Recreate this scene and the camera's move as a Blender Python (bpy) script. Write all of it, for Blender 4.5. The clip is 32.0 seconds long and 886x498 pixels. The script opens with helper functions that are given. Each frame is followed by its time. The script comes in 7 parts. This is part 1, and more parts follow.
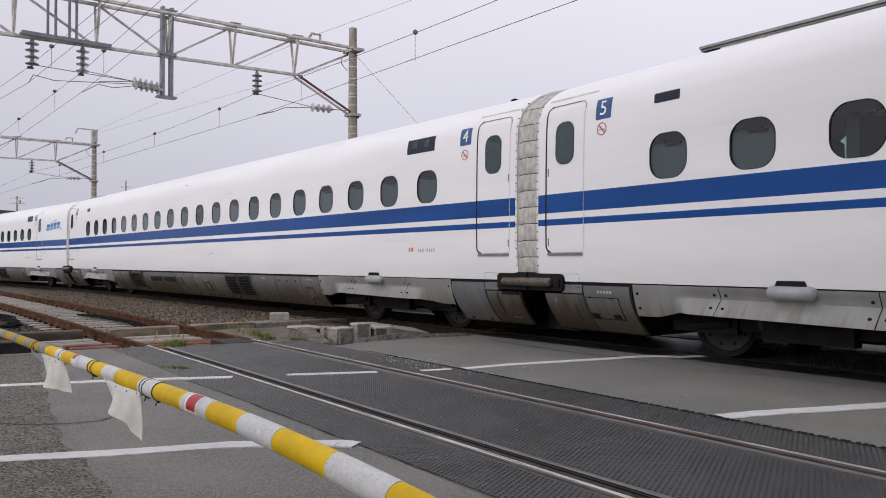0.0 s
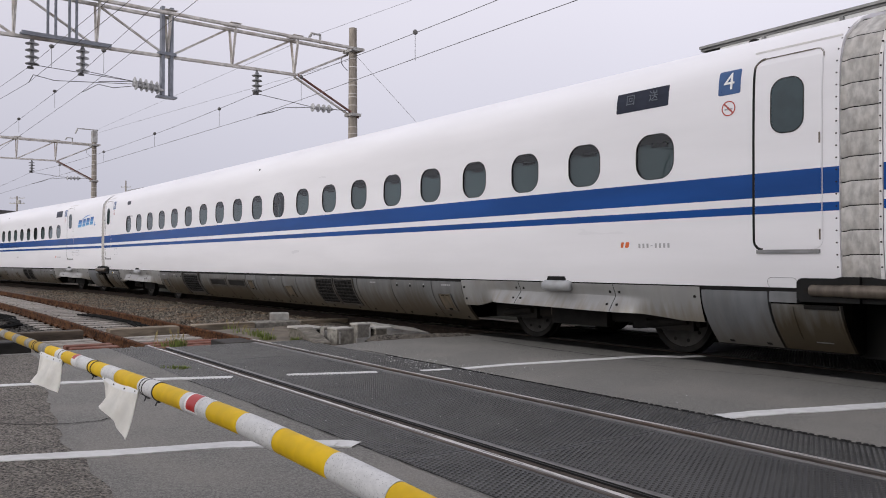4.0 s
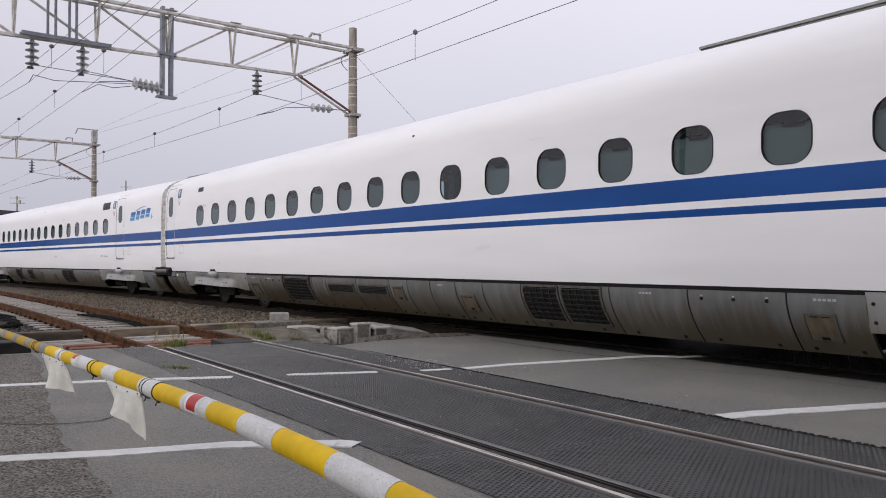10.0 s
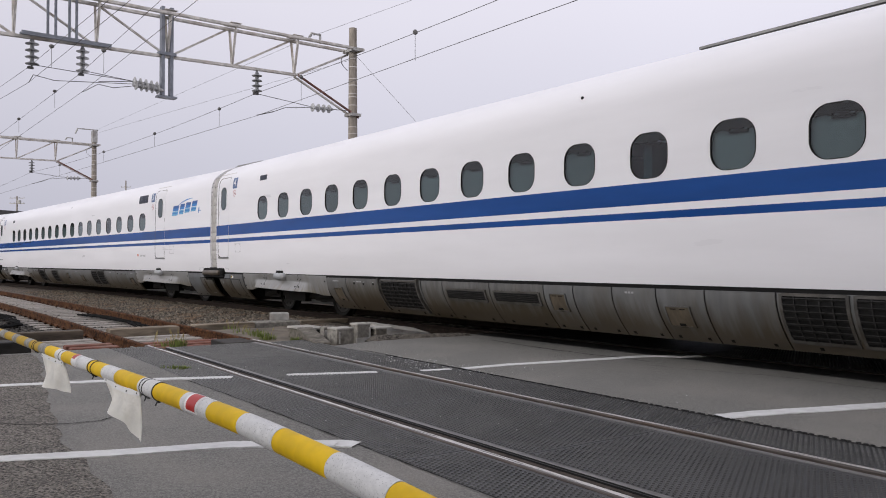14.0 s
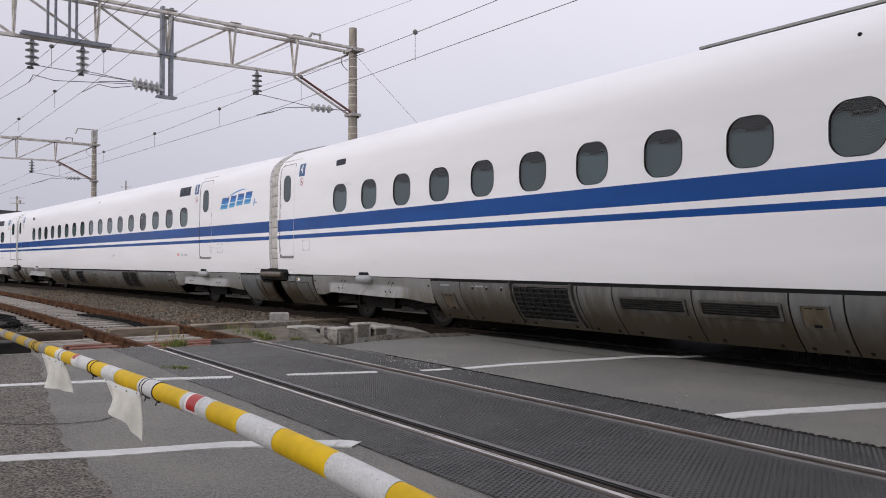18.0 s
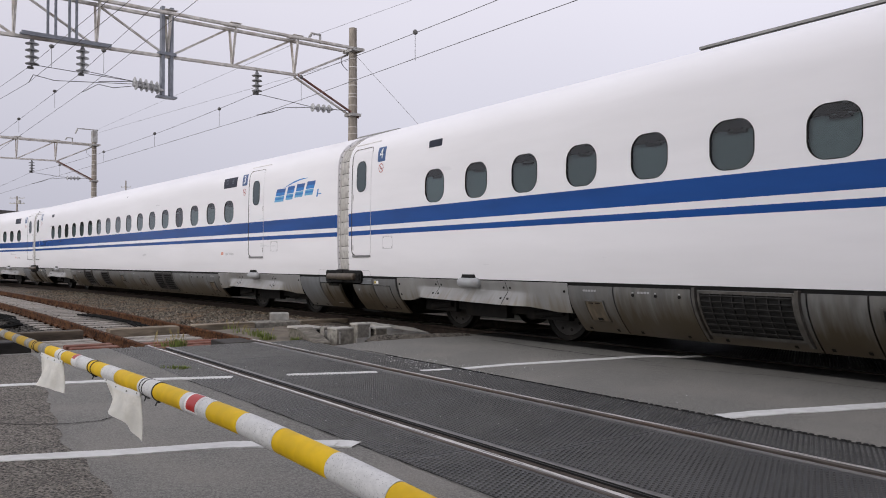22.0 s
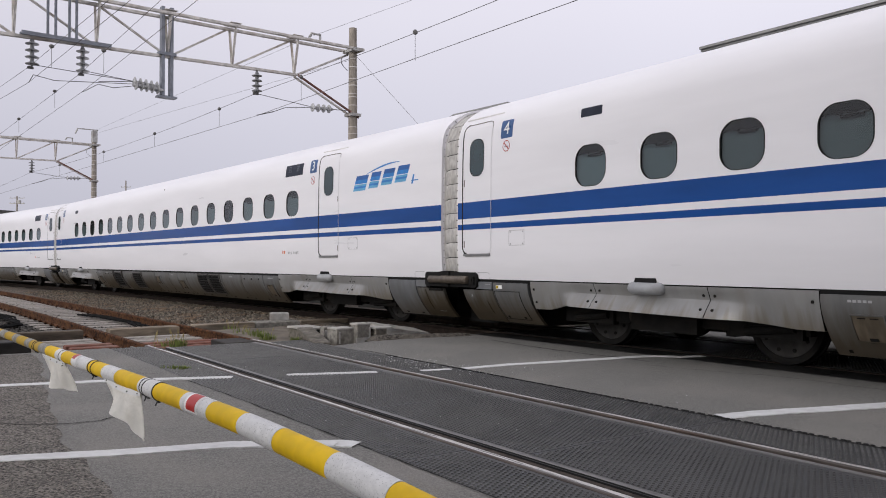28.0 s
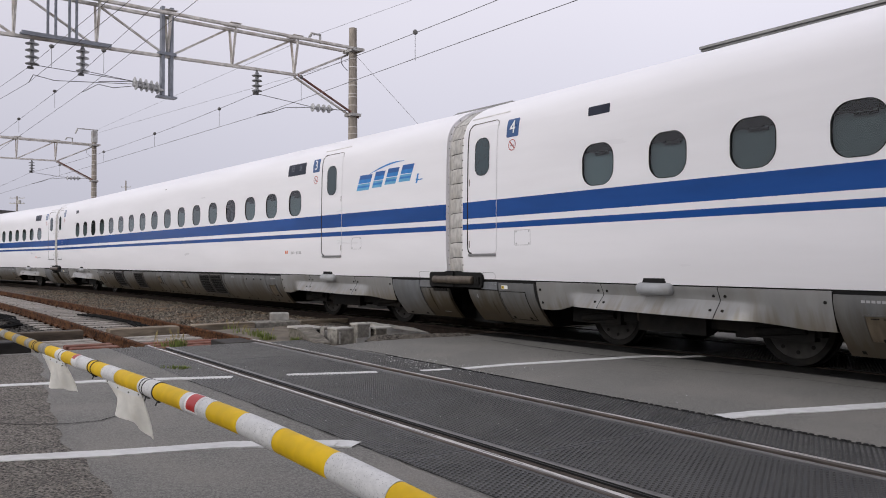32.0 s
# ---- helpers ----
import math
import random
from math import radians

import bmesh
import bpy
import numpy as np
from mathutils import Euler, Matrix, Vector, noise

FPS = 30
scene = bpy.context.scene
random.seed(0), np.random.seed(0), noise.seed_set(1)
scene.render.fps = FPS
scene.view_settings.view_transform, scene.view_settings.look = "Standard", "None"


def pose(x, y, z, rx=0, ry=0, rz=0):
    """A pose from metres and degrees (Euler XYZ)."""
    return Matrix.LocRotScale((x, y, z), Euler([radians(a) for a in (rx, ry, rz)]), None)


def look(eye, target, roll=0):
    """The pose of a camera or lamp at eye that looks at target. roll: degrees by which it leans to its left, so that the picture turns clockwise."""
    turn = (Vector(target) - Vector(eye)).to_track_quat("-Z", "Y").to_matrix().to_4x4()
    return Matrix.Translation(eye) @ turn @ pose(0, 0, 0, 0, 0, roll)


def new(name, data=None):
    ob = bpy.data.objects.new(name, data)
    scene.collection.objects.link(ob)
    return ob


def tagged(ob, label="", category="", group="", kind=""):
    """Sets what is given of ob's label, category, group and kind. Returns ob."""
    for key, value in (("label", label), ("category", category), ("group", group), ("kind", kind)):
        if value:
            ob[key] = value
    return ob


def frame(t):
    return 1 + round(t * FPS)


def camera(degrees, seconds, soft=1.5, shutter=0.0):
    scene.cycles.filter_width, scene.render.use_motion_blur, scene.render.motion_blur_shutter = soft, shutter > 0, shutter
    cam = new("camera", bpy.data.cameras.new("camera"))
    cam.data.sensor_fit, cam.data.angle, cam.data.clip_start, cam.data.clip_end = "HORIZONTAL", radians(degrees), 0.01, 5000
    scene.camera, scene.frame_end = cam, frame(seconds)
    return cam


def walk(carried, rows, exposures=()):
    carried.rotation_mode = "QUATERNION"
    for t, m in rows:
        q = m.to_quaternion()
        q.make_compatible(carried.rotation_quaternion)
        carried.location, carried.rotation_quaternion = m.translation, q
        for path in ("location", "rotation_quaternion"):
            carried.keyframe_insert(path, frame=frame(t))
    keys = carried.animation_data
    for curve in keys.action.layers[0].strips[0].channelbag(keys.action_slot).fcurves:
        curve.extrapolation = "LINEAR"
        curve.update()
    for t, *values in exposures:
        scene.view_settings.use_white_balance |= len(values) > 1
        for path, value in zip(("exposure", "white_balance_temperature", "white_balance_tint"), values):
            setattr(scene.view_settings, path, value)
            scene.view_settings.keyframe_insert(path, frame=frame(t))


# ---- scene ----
# camera: stands still behind the closed barrier
cam = camera(58.04, 32.0, soft=1.0)
EYE = Vector((0.0, -8.638, 1.077))
HEAD, TILT = 0.609915, 0.01598
AIM = EYE + Vector((-math.cos(HEAD) * math.cos(TILT), math.sin(HEAD) * math.cos(TILT), math.sin(TILT))) * 20
walk(cam, [(0, look(EYE, AIM)), (32, look(EYE, AIM))])

# ---- light: bright overcast, the sun a wide glow behind the cloud on the camera's side ----
SUN_EL, SUN_AZ = radians(21), radians(-82)      # azimuth in plan, from +x towards +y
world = bpy.data.worlds.new("overcast_sky")
scene.world = world
world.use_nodes = True
wn = world.node_tree.nodes
wl = world.node_tree.links
wn.clear()
w_out = wn.new("ShaderNodeOutputWorld")
w_bg = wn.new("ShaderNodeBackground")
w_sky = wn.new("ShaderNodeTexSky")
w_sky.sky_type = "NISHITA"
w_sky.sun_disc = False
w_sky.sun_elevation = SUN_EL
w_sky.sun_rotation = radians(90) - SUN_AZ
w_sky.dust_density = 4.0
w_mix = wn.new("ShaderNodeMix")
w_mix.data_type = "RGBA"
w_mix.inputs[0].default_value = 0.93
w_scale = wn.new("ShaderNodeVectorMath")
w_scale.operation = "SCALE"
w_scale.inputs[3].default_value = 0.1
w_co = wn.new("ShaderNodeTexCoord")
w_sep = wn.new("ShaderNodeSeparateXYZ")
w_ramp = wn.new("ShaderNodeValToRGB")
w_ramp.color_ramp.elements[0].position = 0.0
w_ramp.color_ramp.elements[0].color = (0.555, 0.555, 0.66, 1)
w_ramp.color_ramp.elements[1].position = 1.0
w_ramp.color_ramp.elements[1].color = (0.94, 0.92, 1.0, 1)
e = w_ramp.color_ramp.elements.new(0.30)
e.color = (0.825, 0.80, 0.90, 1)
w_noise = wn.new("ShaderNodeTexNoise")
w_noise.inputs["Scale"].default_value = 1.6
w_noise.inputs["Detail"].default_value = 3.0
w_map = wn.new("ShaderNodeMapRange")
w_map.inputs[3].default_value = 0.95
w_map.inputs[4].default_value = 1.05
w_mul = wn.new("ShaderNodeVectorMath")
w_mul.operation = "SCALE"
wl.new(w_co.outputs["Generated"], w_sep.inputs[0])
wl.new(w_co.outputs["Generated"], w_noise.inputs["Vector"])
wl.new(w_sep.outputs["Z"], w_ramp.inputs[0])
wl.new(w_noise.outputs[0], w_map.inputs[0])
wl.new(w_ramp.outputs[0], w_mul.inputs[0])
# the cloud is thinner and brighter over the far side of the line
w_dot = wn.new("ShaderNodeVectorMath")
w_dot.operation = "DOT_PRODUCT"
w_dot.inputs[1].default_value = (math.sin(HEAD), math.cos(HEAD), 0.0)
w_side = wn.new("ShaderNodeMapRange")
w_side.inputs[1].default_value, w_side.inputs[2].default_value = -0.5, 0.3
w_side.inputs[3].default_value, w_side.inputs[4].default_value = 0.93, 1.06
w_both = wn.new("ShaderNodeMath")
w_both.operation = "MULTIPLY"
wl.new(w_co.outputs["Generated"], w_dot.inputs[0])
wl.new(w_dot.outputs["Value"], w_side.inputs[0])
wl.new(w_map.outputs[0], w_both.inputs[0])
wl.new(w_side.outputs[0], w_both.inputs[1])
wl.new(w_both.outputs[0], w_mul.inputs[3])
wl.new(w_sky.outputs[0], w_scale.inputs[0])
wl.new(w_scale.outputs[0], w_mix.inputs[6])
wl.new(w_mul.outputs[0], w_mix.inputs[7])
wl.new(w_mix.outputs[2], w_bg.inputs[0])
w_bg.inputs[1].default_value = 1.0
wl.new(w_bg.outputs[0], w_out.inputs[0])

sun = new("sun", bpy.data.lights.new("sun", "SUN"))
sun.data.energy = 1.75
sun.data.angle = radians(44)
sun.data.color = (1.0, 0.98, 0.955)
sun_dir = Vector((math.cos(SUN_EL) * math.cos(SUN_AZ), math.cos(SUN_EL) * math.sin(SUN_AZ), math.sin(SUN_EL)))
sun.matrix_world = look(sun_dir * 60, (0, 0, 0))
scene.view_settings.exposure = 0.0


# ---- materials ----
def material(name, color, rough=0.6, metal=0.0, spread=0.15, scale=6.0, tint=None, bump=0.0, bump_scale=60.0,
             second=None, second_scale=1.2, second_amount=0.0, stretch=(1, 1, 1), rough_spread=0.1, by_object=0.0, island=0.0, spec=0.5, flecks=None):
    """A surface with grain at one scale, patches of a second colour at another, uneven gloss and fine relief."""
    m = bpy.data.materials.new(name)
    m.use_nodes = True
    n, l = m.node_tree.nodes, m.node_tree.links
    b = n["Principled BSDF"]
    b.inputs["Metallic"].default_value = metal
    b.inputs["Specular IOR Level"].default_value = spec
    co = n.new("ShaderNodeTexCoord")
    mp = n.new("ShaderNodeMapping")
    mp.inputs["Scale"].default_value = stretch
    l.new(co.outputs["Object"], mp.inputs[0])
    grain = n.new("ShaderNodeTexNoise")
    grain.inputs["Scale"].default_value = scale
    grain.inputs["Detail"].default_value = 6.0
    l.new(mp.outputs[0], grain.inputs["Vector"])
    mix = n.new("ShaderNodeMix")
    mix.data_type = "RGBA"
    c2 = tint or tuple(max(0.0, c * (1 - 2 * spread)) for c in color)
    mix.inputs[6].default_value = (*c2, 1)
    mix.inputs[7].default_value = (*(min(1, c * (1 + spread)) for c in color), 1)
    mr = n.new("ShaderNodeMapRange")
    mr.interpolation_type = "SMOOTHSTEP"
    mr.inputs[1].default_value, mr.inputs[2].default_value = 0.25, 0.75
    l.new(grain.outputs[0], mr.inputs[0])
    l.new(mr.outputs[0], mix.inputs[0])
    last = mix.outputs[2]
    if second:
        big = n.new("ShaderNodeTexNoise")
        big.inputs["Scale"].default_value = second_scale
        big.inputs["Detail"].default_value = 5.0
        l.new(mp.outputs[0], big.inputs["Vector"])
        r2 = n.new("ShaderNodeMapRange")
        r2.interpolation_type = "SMOOTHSTEP"
        r2.inputs[1].default_value, r2.inputs[2].default_value = 0.42, 0.78
        r2.inputs[4].default_value = second_amount
        l.new(big.outputs[0], r2.inputs[0])
        mx = n.new("ShaderNodeMix")
        mx.data_type = "RGBA"
        mx.inputs[7].default_value = (*second, 1)
        l.new(r2.outputs[0], mx.inputs[0])
        l.new(last, mx.inputs[6])
        last = mx.outputs[2]
    if flecks:
        tone, fscale, reach, amount = flecks
        vo = n.new("ShaderNodeTexVoronoi")
        vo.inputs["Scale"].default_value = fscale
        l.new(mp.outputs[0], vo.inputs["Vector"])
        sep = n.new("ShaderNodeSeparateColor")
        l.new(vo.outputs["Color"], sep.inputs[0])
        few = n.new("ShaderNodeMath")
        few.operation = "MULTIPLY"
        few.inputs[1].default_value = reach
        l.new(sep.outputs[0], few.inputs[0])
        less = n.new("ShaderNodeMath")
        less.operation = "LESS_THAN"
        l.new(vo.outputs["Distance"], less.inputs[0])
        l.new(few.outputs[0], less.inputs[1])
        am = n.new("ShaderNodeMath")
        am.operation = "MULTIPLY"
        am.inputs[1].default_value = amount
        l.new(less.outputs[0], am.inputs[0])
        mf = n.new("ShaderNodeMix")
        mf.data_type = "RGBA"
        mf.inputs[7].default_value = (*tone, 1)
        l.new(am.outputs[0], mf.inputs[0])
        l.new(last, mf.inputs[6])
        last = mf.outputs[2]
    if by_object or island:
        src = n.new("ShaderNodeObjectInfo").outputs["Random"] if by_object else n.new("ShaderNodeNewGeometry").outputs["Random Per Island"]
        amount = by_object or island
        r3 = n.new("ShaderNodeMapRange")
        r3.inputs[3].default_value, r3.inputs[4].default_value = 1 - amount, 1 + amount
        l.new(src, r3.inputs[0])
        sc = n.new("ShaderNodeVectorMath")
        sc.operation = "SCALE"
        l.new(last, sc.inputs[0])
        l.new(r3.outputs[0], sc.inputs[3])
        last = sc.outputs[0]
    l.new(last, b.inputs["Base Color"])
    rr = n.new("ShaderNodeMapRange")
    rr.inputs[3].default_value, rr.inputs[4].default_value = max(0.02, rough - rough_spread), min(1, rough + rough_spread)
    l.new(grain.outputs[0], rr.inputs[0])
    l.new(rr.outputs[0], b.inputs["Roughness"])
    if bump:
        fine = n.new("ShaderNodeTexNoise")
        fine.inputs["Scale"].default_value = bump_scale
        fine.inputs["Detail"].default_value = 4.0
        l.new(mp.outputs[0], fine.inputs["Vector"])
        bp = n.new("ShaderNodeBump")
        bp.inputs["Strength"].default_value = 1.0
        bp.inputs["Distance"].default_value = bump
        l.new(fine.outputs[0], bp.inputs["Height"])
        l.new(bp.outputs[0], b.inputs["Normal"])
    return m


M_white = material("white_train_paint", (0.79, 0.78, 0.81), 0.30, spec=0.32, spread=0.02, scale=1.5, second=(0.66, 0.65, 0.65), second_scale=0.9, second_amount=0.10, stretch=(0.35, 1, 2.5), rough_spread=0.06)
M_blue = material("blue_stripe_paint", (0.008, 0.062, 0.255), 0.22, spread=0.08, spec=0.22, scale=1.5, second=(0.016, 0.068, 0.25), second_scale=0.8, second_amount=0.3, stretch=(0.4, 1, 2))
M_roof = material("train_roof_paint", (0.74, 0.73, 0.74), 0.4, spread=0.06, scale=2.0, second=(0.5, 0.49, 0.48), second_scale=1.0, second_amount=0.3)
M_skirt = material("grey_skirt_paint", (0.150, 0.153, 0.154), 0.40, metal=0.1, spread=0.12, scale=3.0, second=(0.118, 0.108, 0.094), second_scale=1.7, second_amount=0.6, stretch=(2.4, 1, 0.45), by_object=0.06)
M_dirty_shaded = material("brown_dusted_shaded_skirt", (0.135, 0.134, 0.130), 0.48, metal=0.1, spread=0.15, scale=5.0, second=(0.092, 0.078, 0.056), second_scale=2.2, second_amount=0.5, stretch=(2.5, 1, 0.4), by_object=0.06)


def dirt_and_shade(m, low, high, low_tone, amount):
    """Track dirt thrown up onto a panel, on some skirts with shade painted in: brown runs with ragged tops between two
    heights.
    """
    n, l = m.node_tree.nodes, m.node_tree.links
    b = n["Principled BSDF"]
    old = b.inputs["Base Color"].links[0].from_socket
    co = n.new("ShaderNodeTexCoord")
    mp = n.new("ShaderNodeMapping")
    mp.inputs["Scale"].default_value = (9.0, 1.0, 0.8)
    l.new(co.outputs["Object"], mp.inputs[0])
    runs = n.new("ShaderNodeTexNoise")
    runs.inputs["Scale"].default_value = 1.6
    runs.inputs["Detail"].default_value = 4.0
    l.new(mp.outputs[0], runs.inputs["Vector"])
    sep = n.new("ShaderNodeSeparateXYZ")
    l.new(co.outputs["Object"], sep.inputs[0])
    up = n.new("ShaderNodeMath")
    up.operation = "MULTIPLY_ADD"
    up.inputs[1].default_value = -0.55
    l.new(runs.outputs[0], up.inputs[0])
    l.new(sep.outputs["Z"], up.inputs[2])
    r = n.new("ShaderNodeMapRange")
    r.inputs[1].default_value, r.inputs[2].default_value = low - 0.275, high - 0.275
    r.inputs[3].default_value, r.inputs[4].default_value = amount, 0.0
    l.new(up.outputs[0], r.inputs[0])
    mx = n.new("ShaderNodeMix")
    mx.data_type = "RGBA"
    mx.inputs[7].default_value = (*low_tone, 1)
    l.new(r.outputs[0], mx.inputs[0])
    l.new(old, mx.inputs[6])
    l.new(mx.outputs[2], b.inputs["Base Color"])


M_end_skirt = material("blue_grey_skirt_paint", (0.150, 0.158, 0.168), 0.40, metal=0.1, spread=0.12, scale=3.0, second=(0.13, 0.122, 0.108), second_scale=1.7, second_amount=0.4, stretch=(2.4, 1, 0.45))
M_seam_grey = material("grey_panel_seam", (0.22, 0.22, 0.23), 0.6, spread=0.1)
dirt_and_shade(M_end_skirt, 0.28, 0.52, (0.092, 0.074, 0.05), 0.6)
# these two: brown dirt, darkened further for shade where the skirt curves under
dirt_and_shade(M_skirt, 0.36, 0.66, (0.064, 0.048, 0.027), 0.85)
dirt_and_shade(M_dirty_shaded, 0.42, 0.70, (0.050, 0.036, 0.018), 0.92)
M_rusty_hatch = material("rust_stained_hatch", (0.125, 0.100, 0.070), 0.6, spread=0.2, scale=6, second=(0.05, 0.035, 0.02), second_scale=5, second_amount=0.6, stretch=(2, 1, 0.5))
M_cover = material("pale_bogie_cover", (0.272, 0.272, 0.270), 0.36, metal=0.15, spec=0.5, spread=0.08, scale=2.0, second=(0.20, 0.185, 0.16), second_scale=2.2, second_amount=0.5, stretch=(2.2, 1, 0.8))
M_pad = material("grey_jacking_pad_paint", (0.33, 0.34, 0.355), 0.45, spread=0.08, scale=6.0, second=(0.20, 0.185, 0.16), second_scale=5.0, second_amount=0.5)
dirt_and_shade(M_cover, 0.42, 0.62, (0.15, 0.118, 0.075), 0.6)
M_black = material("black_rubber", (0.010, 0.010, 0.010), 0.7, spread=0.2, spec=0.2)
M_dark = material("dark_underframe", (0.010, 0.0095, 0.009), 0.75, spread=0.3, scale=8.0, second=(0.028, 0.021, 0.015), second_scale=3.0, second_amount=0.5, spec=0.2)
M_bogie = material("brown_dusty_bogie_steel", (0.058, 0.046, 0.036), 0.7, spread=0.3, scale=9.0, second=(0.10, 0.072, 0.048), second_scale=4.0, second_amount=0.6, spec=0.3)
M_grille_frame = material("dark_grille_frame", (0.095, 0.09, 0.083), 0.45, metal=0.2, spread=0.25, scale=8, second=(0.06, 0.045, 0.03), second_scale=3, second_amount=0.6)
M_cable = material("black_cable_sheath", (0.012, 0.012, 0.012), 0.9, spread=0.3, spec=0.03)
M_grille = material("dark_grille_slat", (0.030, 0.029, 0.028), 0.6, spread=0.25, scale=20, spec=0.25)
M_hood = material("grey_gangway_rubber", (0.47, 0.455, 0.437), 0.7, spread=0.16, scale=9.0, second=(0.34, 0.30, 0.25), second_scale=3.0, second_amount=0.45, stretch=(2.2, 1, 1.1), bump=0.006, bump_scale=14)
M_damper = material("bronze_grey_damper", (0.15, 0.125, 0.10), 0.45, metal=0.5, spread=0.2, scale=5, stretch=(3, 1, 1))
M_disc = material("grey_wheel_disc", (0.046, 0.043, 0.040), 0.5, metal=0.4, spread=0.2, scale=9.0)
M_sill = material("grey_door_sill", (0.27, 0.27, 0.275), 0.4, metal=0.5, spread=0.08)
M_pale_seam = material("pale_door_seam", (0.58, 0.575, 0.59), 0.5, spread=0.04)
M_sign_blue = material("navy_sign", (0.030, 0.088, 0.235), 0.3, spread=0.05)
M_sign_white = material("white_lettering", (0.85, 0.85, 0.85), 0.4, spread=0.03)
M_red = material("red_marking", (0.42, 0.06, 0.05), 0.4, spread=0.06)
M_orange = material("orange_emblem", (0.62, 0.13, 0.03), 0.4, spread=0.04)
M_greylet = material("grey_lettering", (0.36, 0.36, 0.37), 0.5, spread=0.05)
M_door_glass = material("teal_door_glass", (0.018, 0.040, 0.045), 0.04, spread=0.1, spec=0.75, rough_spread=0.02)
# far track's rail: the shade under the train is put into this colour
M_rail_shade = material("shade_darkened_rail", (0.028, 0.020, 0.016), 0.8, spread=0.3, scale=14, spec=0.15)
M_board = material("dark_display_glass", (0.030, 0.035, 0.052), 0.35, spread=0.08, spec=0.12)
M_led = material("display_characters", (0.105, 0.12, 0.145), 0.4, spread=0.05)
M_logo_a = material("mid_blue_emblem", (0.02, 0.20, 0.55), 0.35, spread=0.1)
M_logo_b = material("pale_blue_emblem", (0.12, 0.38, 0.62), 0.35, spread=0.1)
M_logo_c = material("deep_blue_emblem", (0.015, 0.10, 0.34), 0.35, spread=0.1)
M_lining = material("dim_saloon_lining", (0.22, 0.22, 0.22), 0.7, spread=0.1)
M_seat = material("teal_seat_cloth", (0.012, 0.034, 0.046), 0.9, spread=0.2, scale=30)
M_blind = material("grey_window_blind", (0.105, 0.125, 0.130), 0.85, spread=0.08, scale=20, by_object=0.25)
# near-black stand-in for the dark upper saloon behind each window
M_dim_interior = material("dim_interior_black", (0.006, 0.006, 0.006), 0.8, spread=0.1, spec=0.1)
M_asphalt = material("worn_asphalt", (0.196, 0.191, 0.176), 0.72, spread=0.30, scale=85, second=(0.245, 0.230, 0.207), second_scale=0.9, second_amount=0.6, bump=0.008, bump_scale=110, spec=0.4, flecks=((0.36, 0.345, 0.32), 75, 0.30, 0.40))
M_asphalt_old = material("old_pitted_asphalt", (0.184, 0.170, 0.152), 0.92, spread=0.55, scale=60, second=(0.085, 0.079, 0.072), second_scale=2.6, second_amount=0.7, bump=0.014, bump_scale=60, spec=0.25, flecks=((0.34, 0.30, 0.25), 60, 0.44, 0.6))
M_road_white = material("worn_white_road_paint", (0.66, 0.66, 0.655), 0.7, spread=0.05, scale=14, second=(0.40, 0.39, 0.38), second_scale=9.0, second_amount=0.35, bump=0.002, bump_scale=120)
M_rail_top = material("polished_rail_head", (0.62, 0.60, 0.575), 0.28, metal=0.35, spread=0.25, scale=7.0, stretch=(0.3, 8, 1))
M_rail_edge = material("dull_rail_head_edge", (0.10, 0.085, 0.075), 0.45, metal=0.5, spread=0.3, scale=9, stretch=(0.3, 6, 1), second=(0.12, 0.07, 0.045), second_scale=2, second_amount=0.5)
M_rail = material("rusty_rail", (0.082, 0.036, 0.017), 0.9, spec=0.15, spread=0.5, scale=14, second=(0.155, 0.075, 0.036), second_scale=3.0, second_amount=0.6, bump=0.002, bump_scale=90)
M_groove = material("dirty_flangeway", (0.068, 0.056, 0.047), 0.9, spread=0.3, scale=20, spec=0.2)
M_crack = material("dark_asphalt_crack", (0.022, 0.021, 0.020), 0.95, spread=0.3, scale=30, spec=0.2)
M_conc = material("weathered_concrete", (0.170, 0.154, 0.128), 0.92, spread=0.35, scale=18, second=(0.062, 0.054, 0.039), second_scale=5.0, second_amount=0.8, bump=0.004, bump_scale=70)
M_conc_pale = material("pale_concrete", (0.26, 0.245, 0.218), 0.9, spread=0.25, scale=16, second=(0.09, 0.078, 0.057), second_scale=6.0, second_amount=0.7, bump=0.003, bump_scale=80)
M_sleeper = material("pale_sleeper", (0.34, 0.315, 0.285), 0.9, spread=0.18, scale=12, second=(0.20, 0.155, 0.12), second_scale=3.0, second_amount=0.6, bump=0.004, by_object=0.15, stretch=(3, 1, 1))
M_timber = material("creosoted_timber", (0.065, 0.05, 0.038), 0.9, spread=0.4, scale=10, second=(0.17, 0.135, 0.10), second_scale=3.0, second_amount=0.6, stretch=(1, 0.2, 1), bump=0.006, bump_scale=40, by_object=0.2)
M_timber_pale = material("bleached_timber", (0.25, 0.205, 0.155), 0.9, spread=0.3, scale=10, second=(0.12, 0.08, 0.045), second_scale=3.0, second_amount=0.6, stretch=(1, 0.2, 1), bump=0.005, bump_scale=40)
M_timber_red = material("red_painted_timber", (0.20, 0.075, 0.05), 0.85, spread=0.2, scale=9, second=(0.27, 0.18, 0.14), second_scale=4.0, second_amount=0.6, bump=0.003)
M_ballast = material("ballast_bed", (0.11, 0.09, 0.07), 0.95, spread=0.5, scale=22, second=(0.13, 0.085, 0.055), second_scale=0.7, second_amount=0.7, bump=0.05, bump_scale=14)
M_bed_dark = material("oily_ballast_bed", (0.050, 0.045, 0.04), 0.92, spread=0.4, scale=22, second=(0.11, 0.085, 0.065), second_scale=1.5, second_amount=0.5, bump=0.04, bump_scale=16)
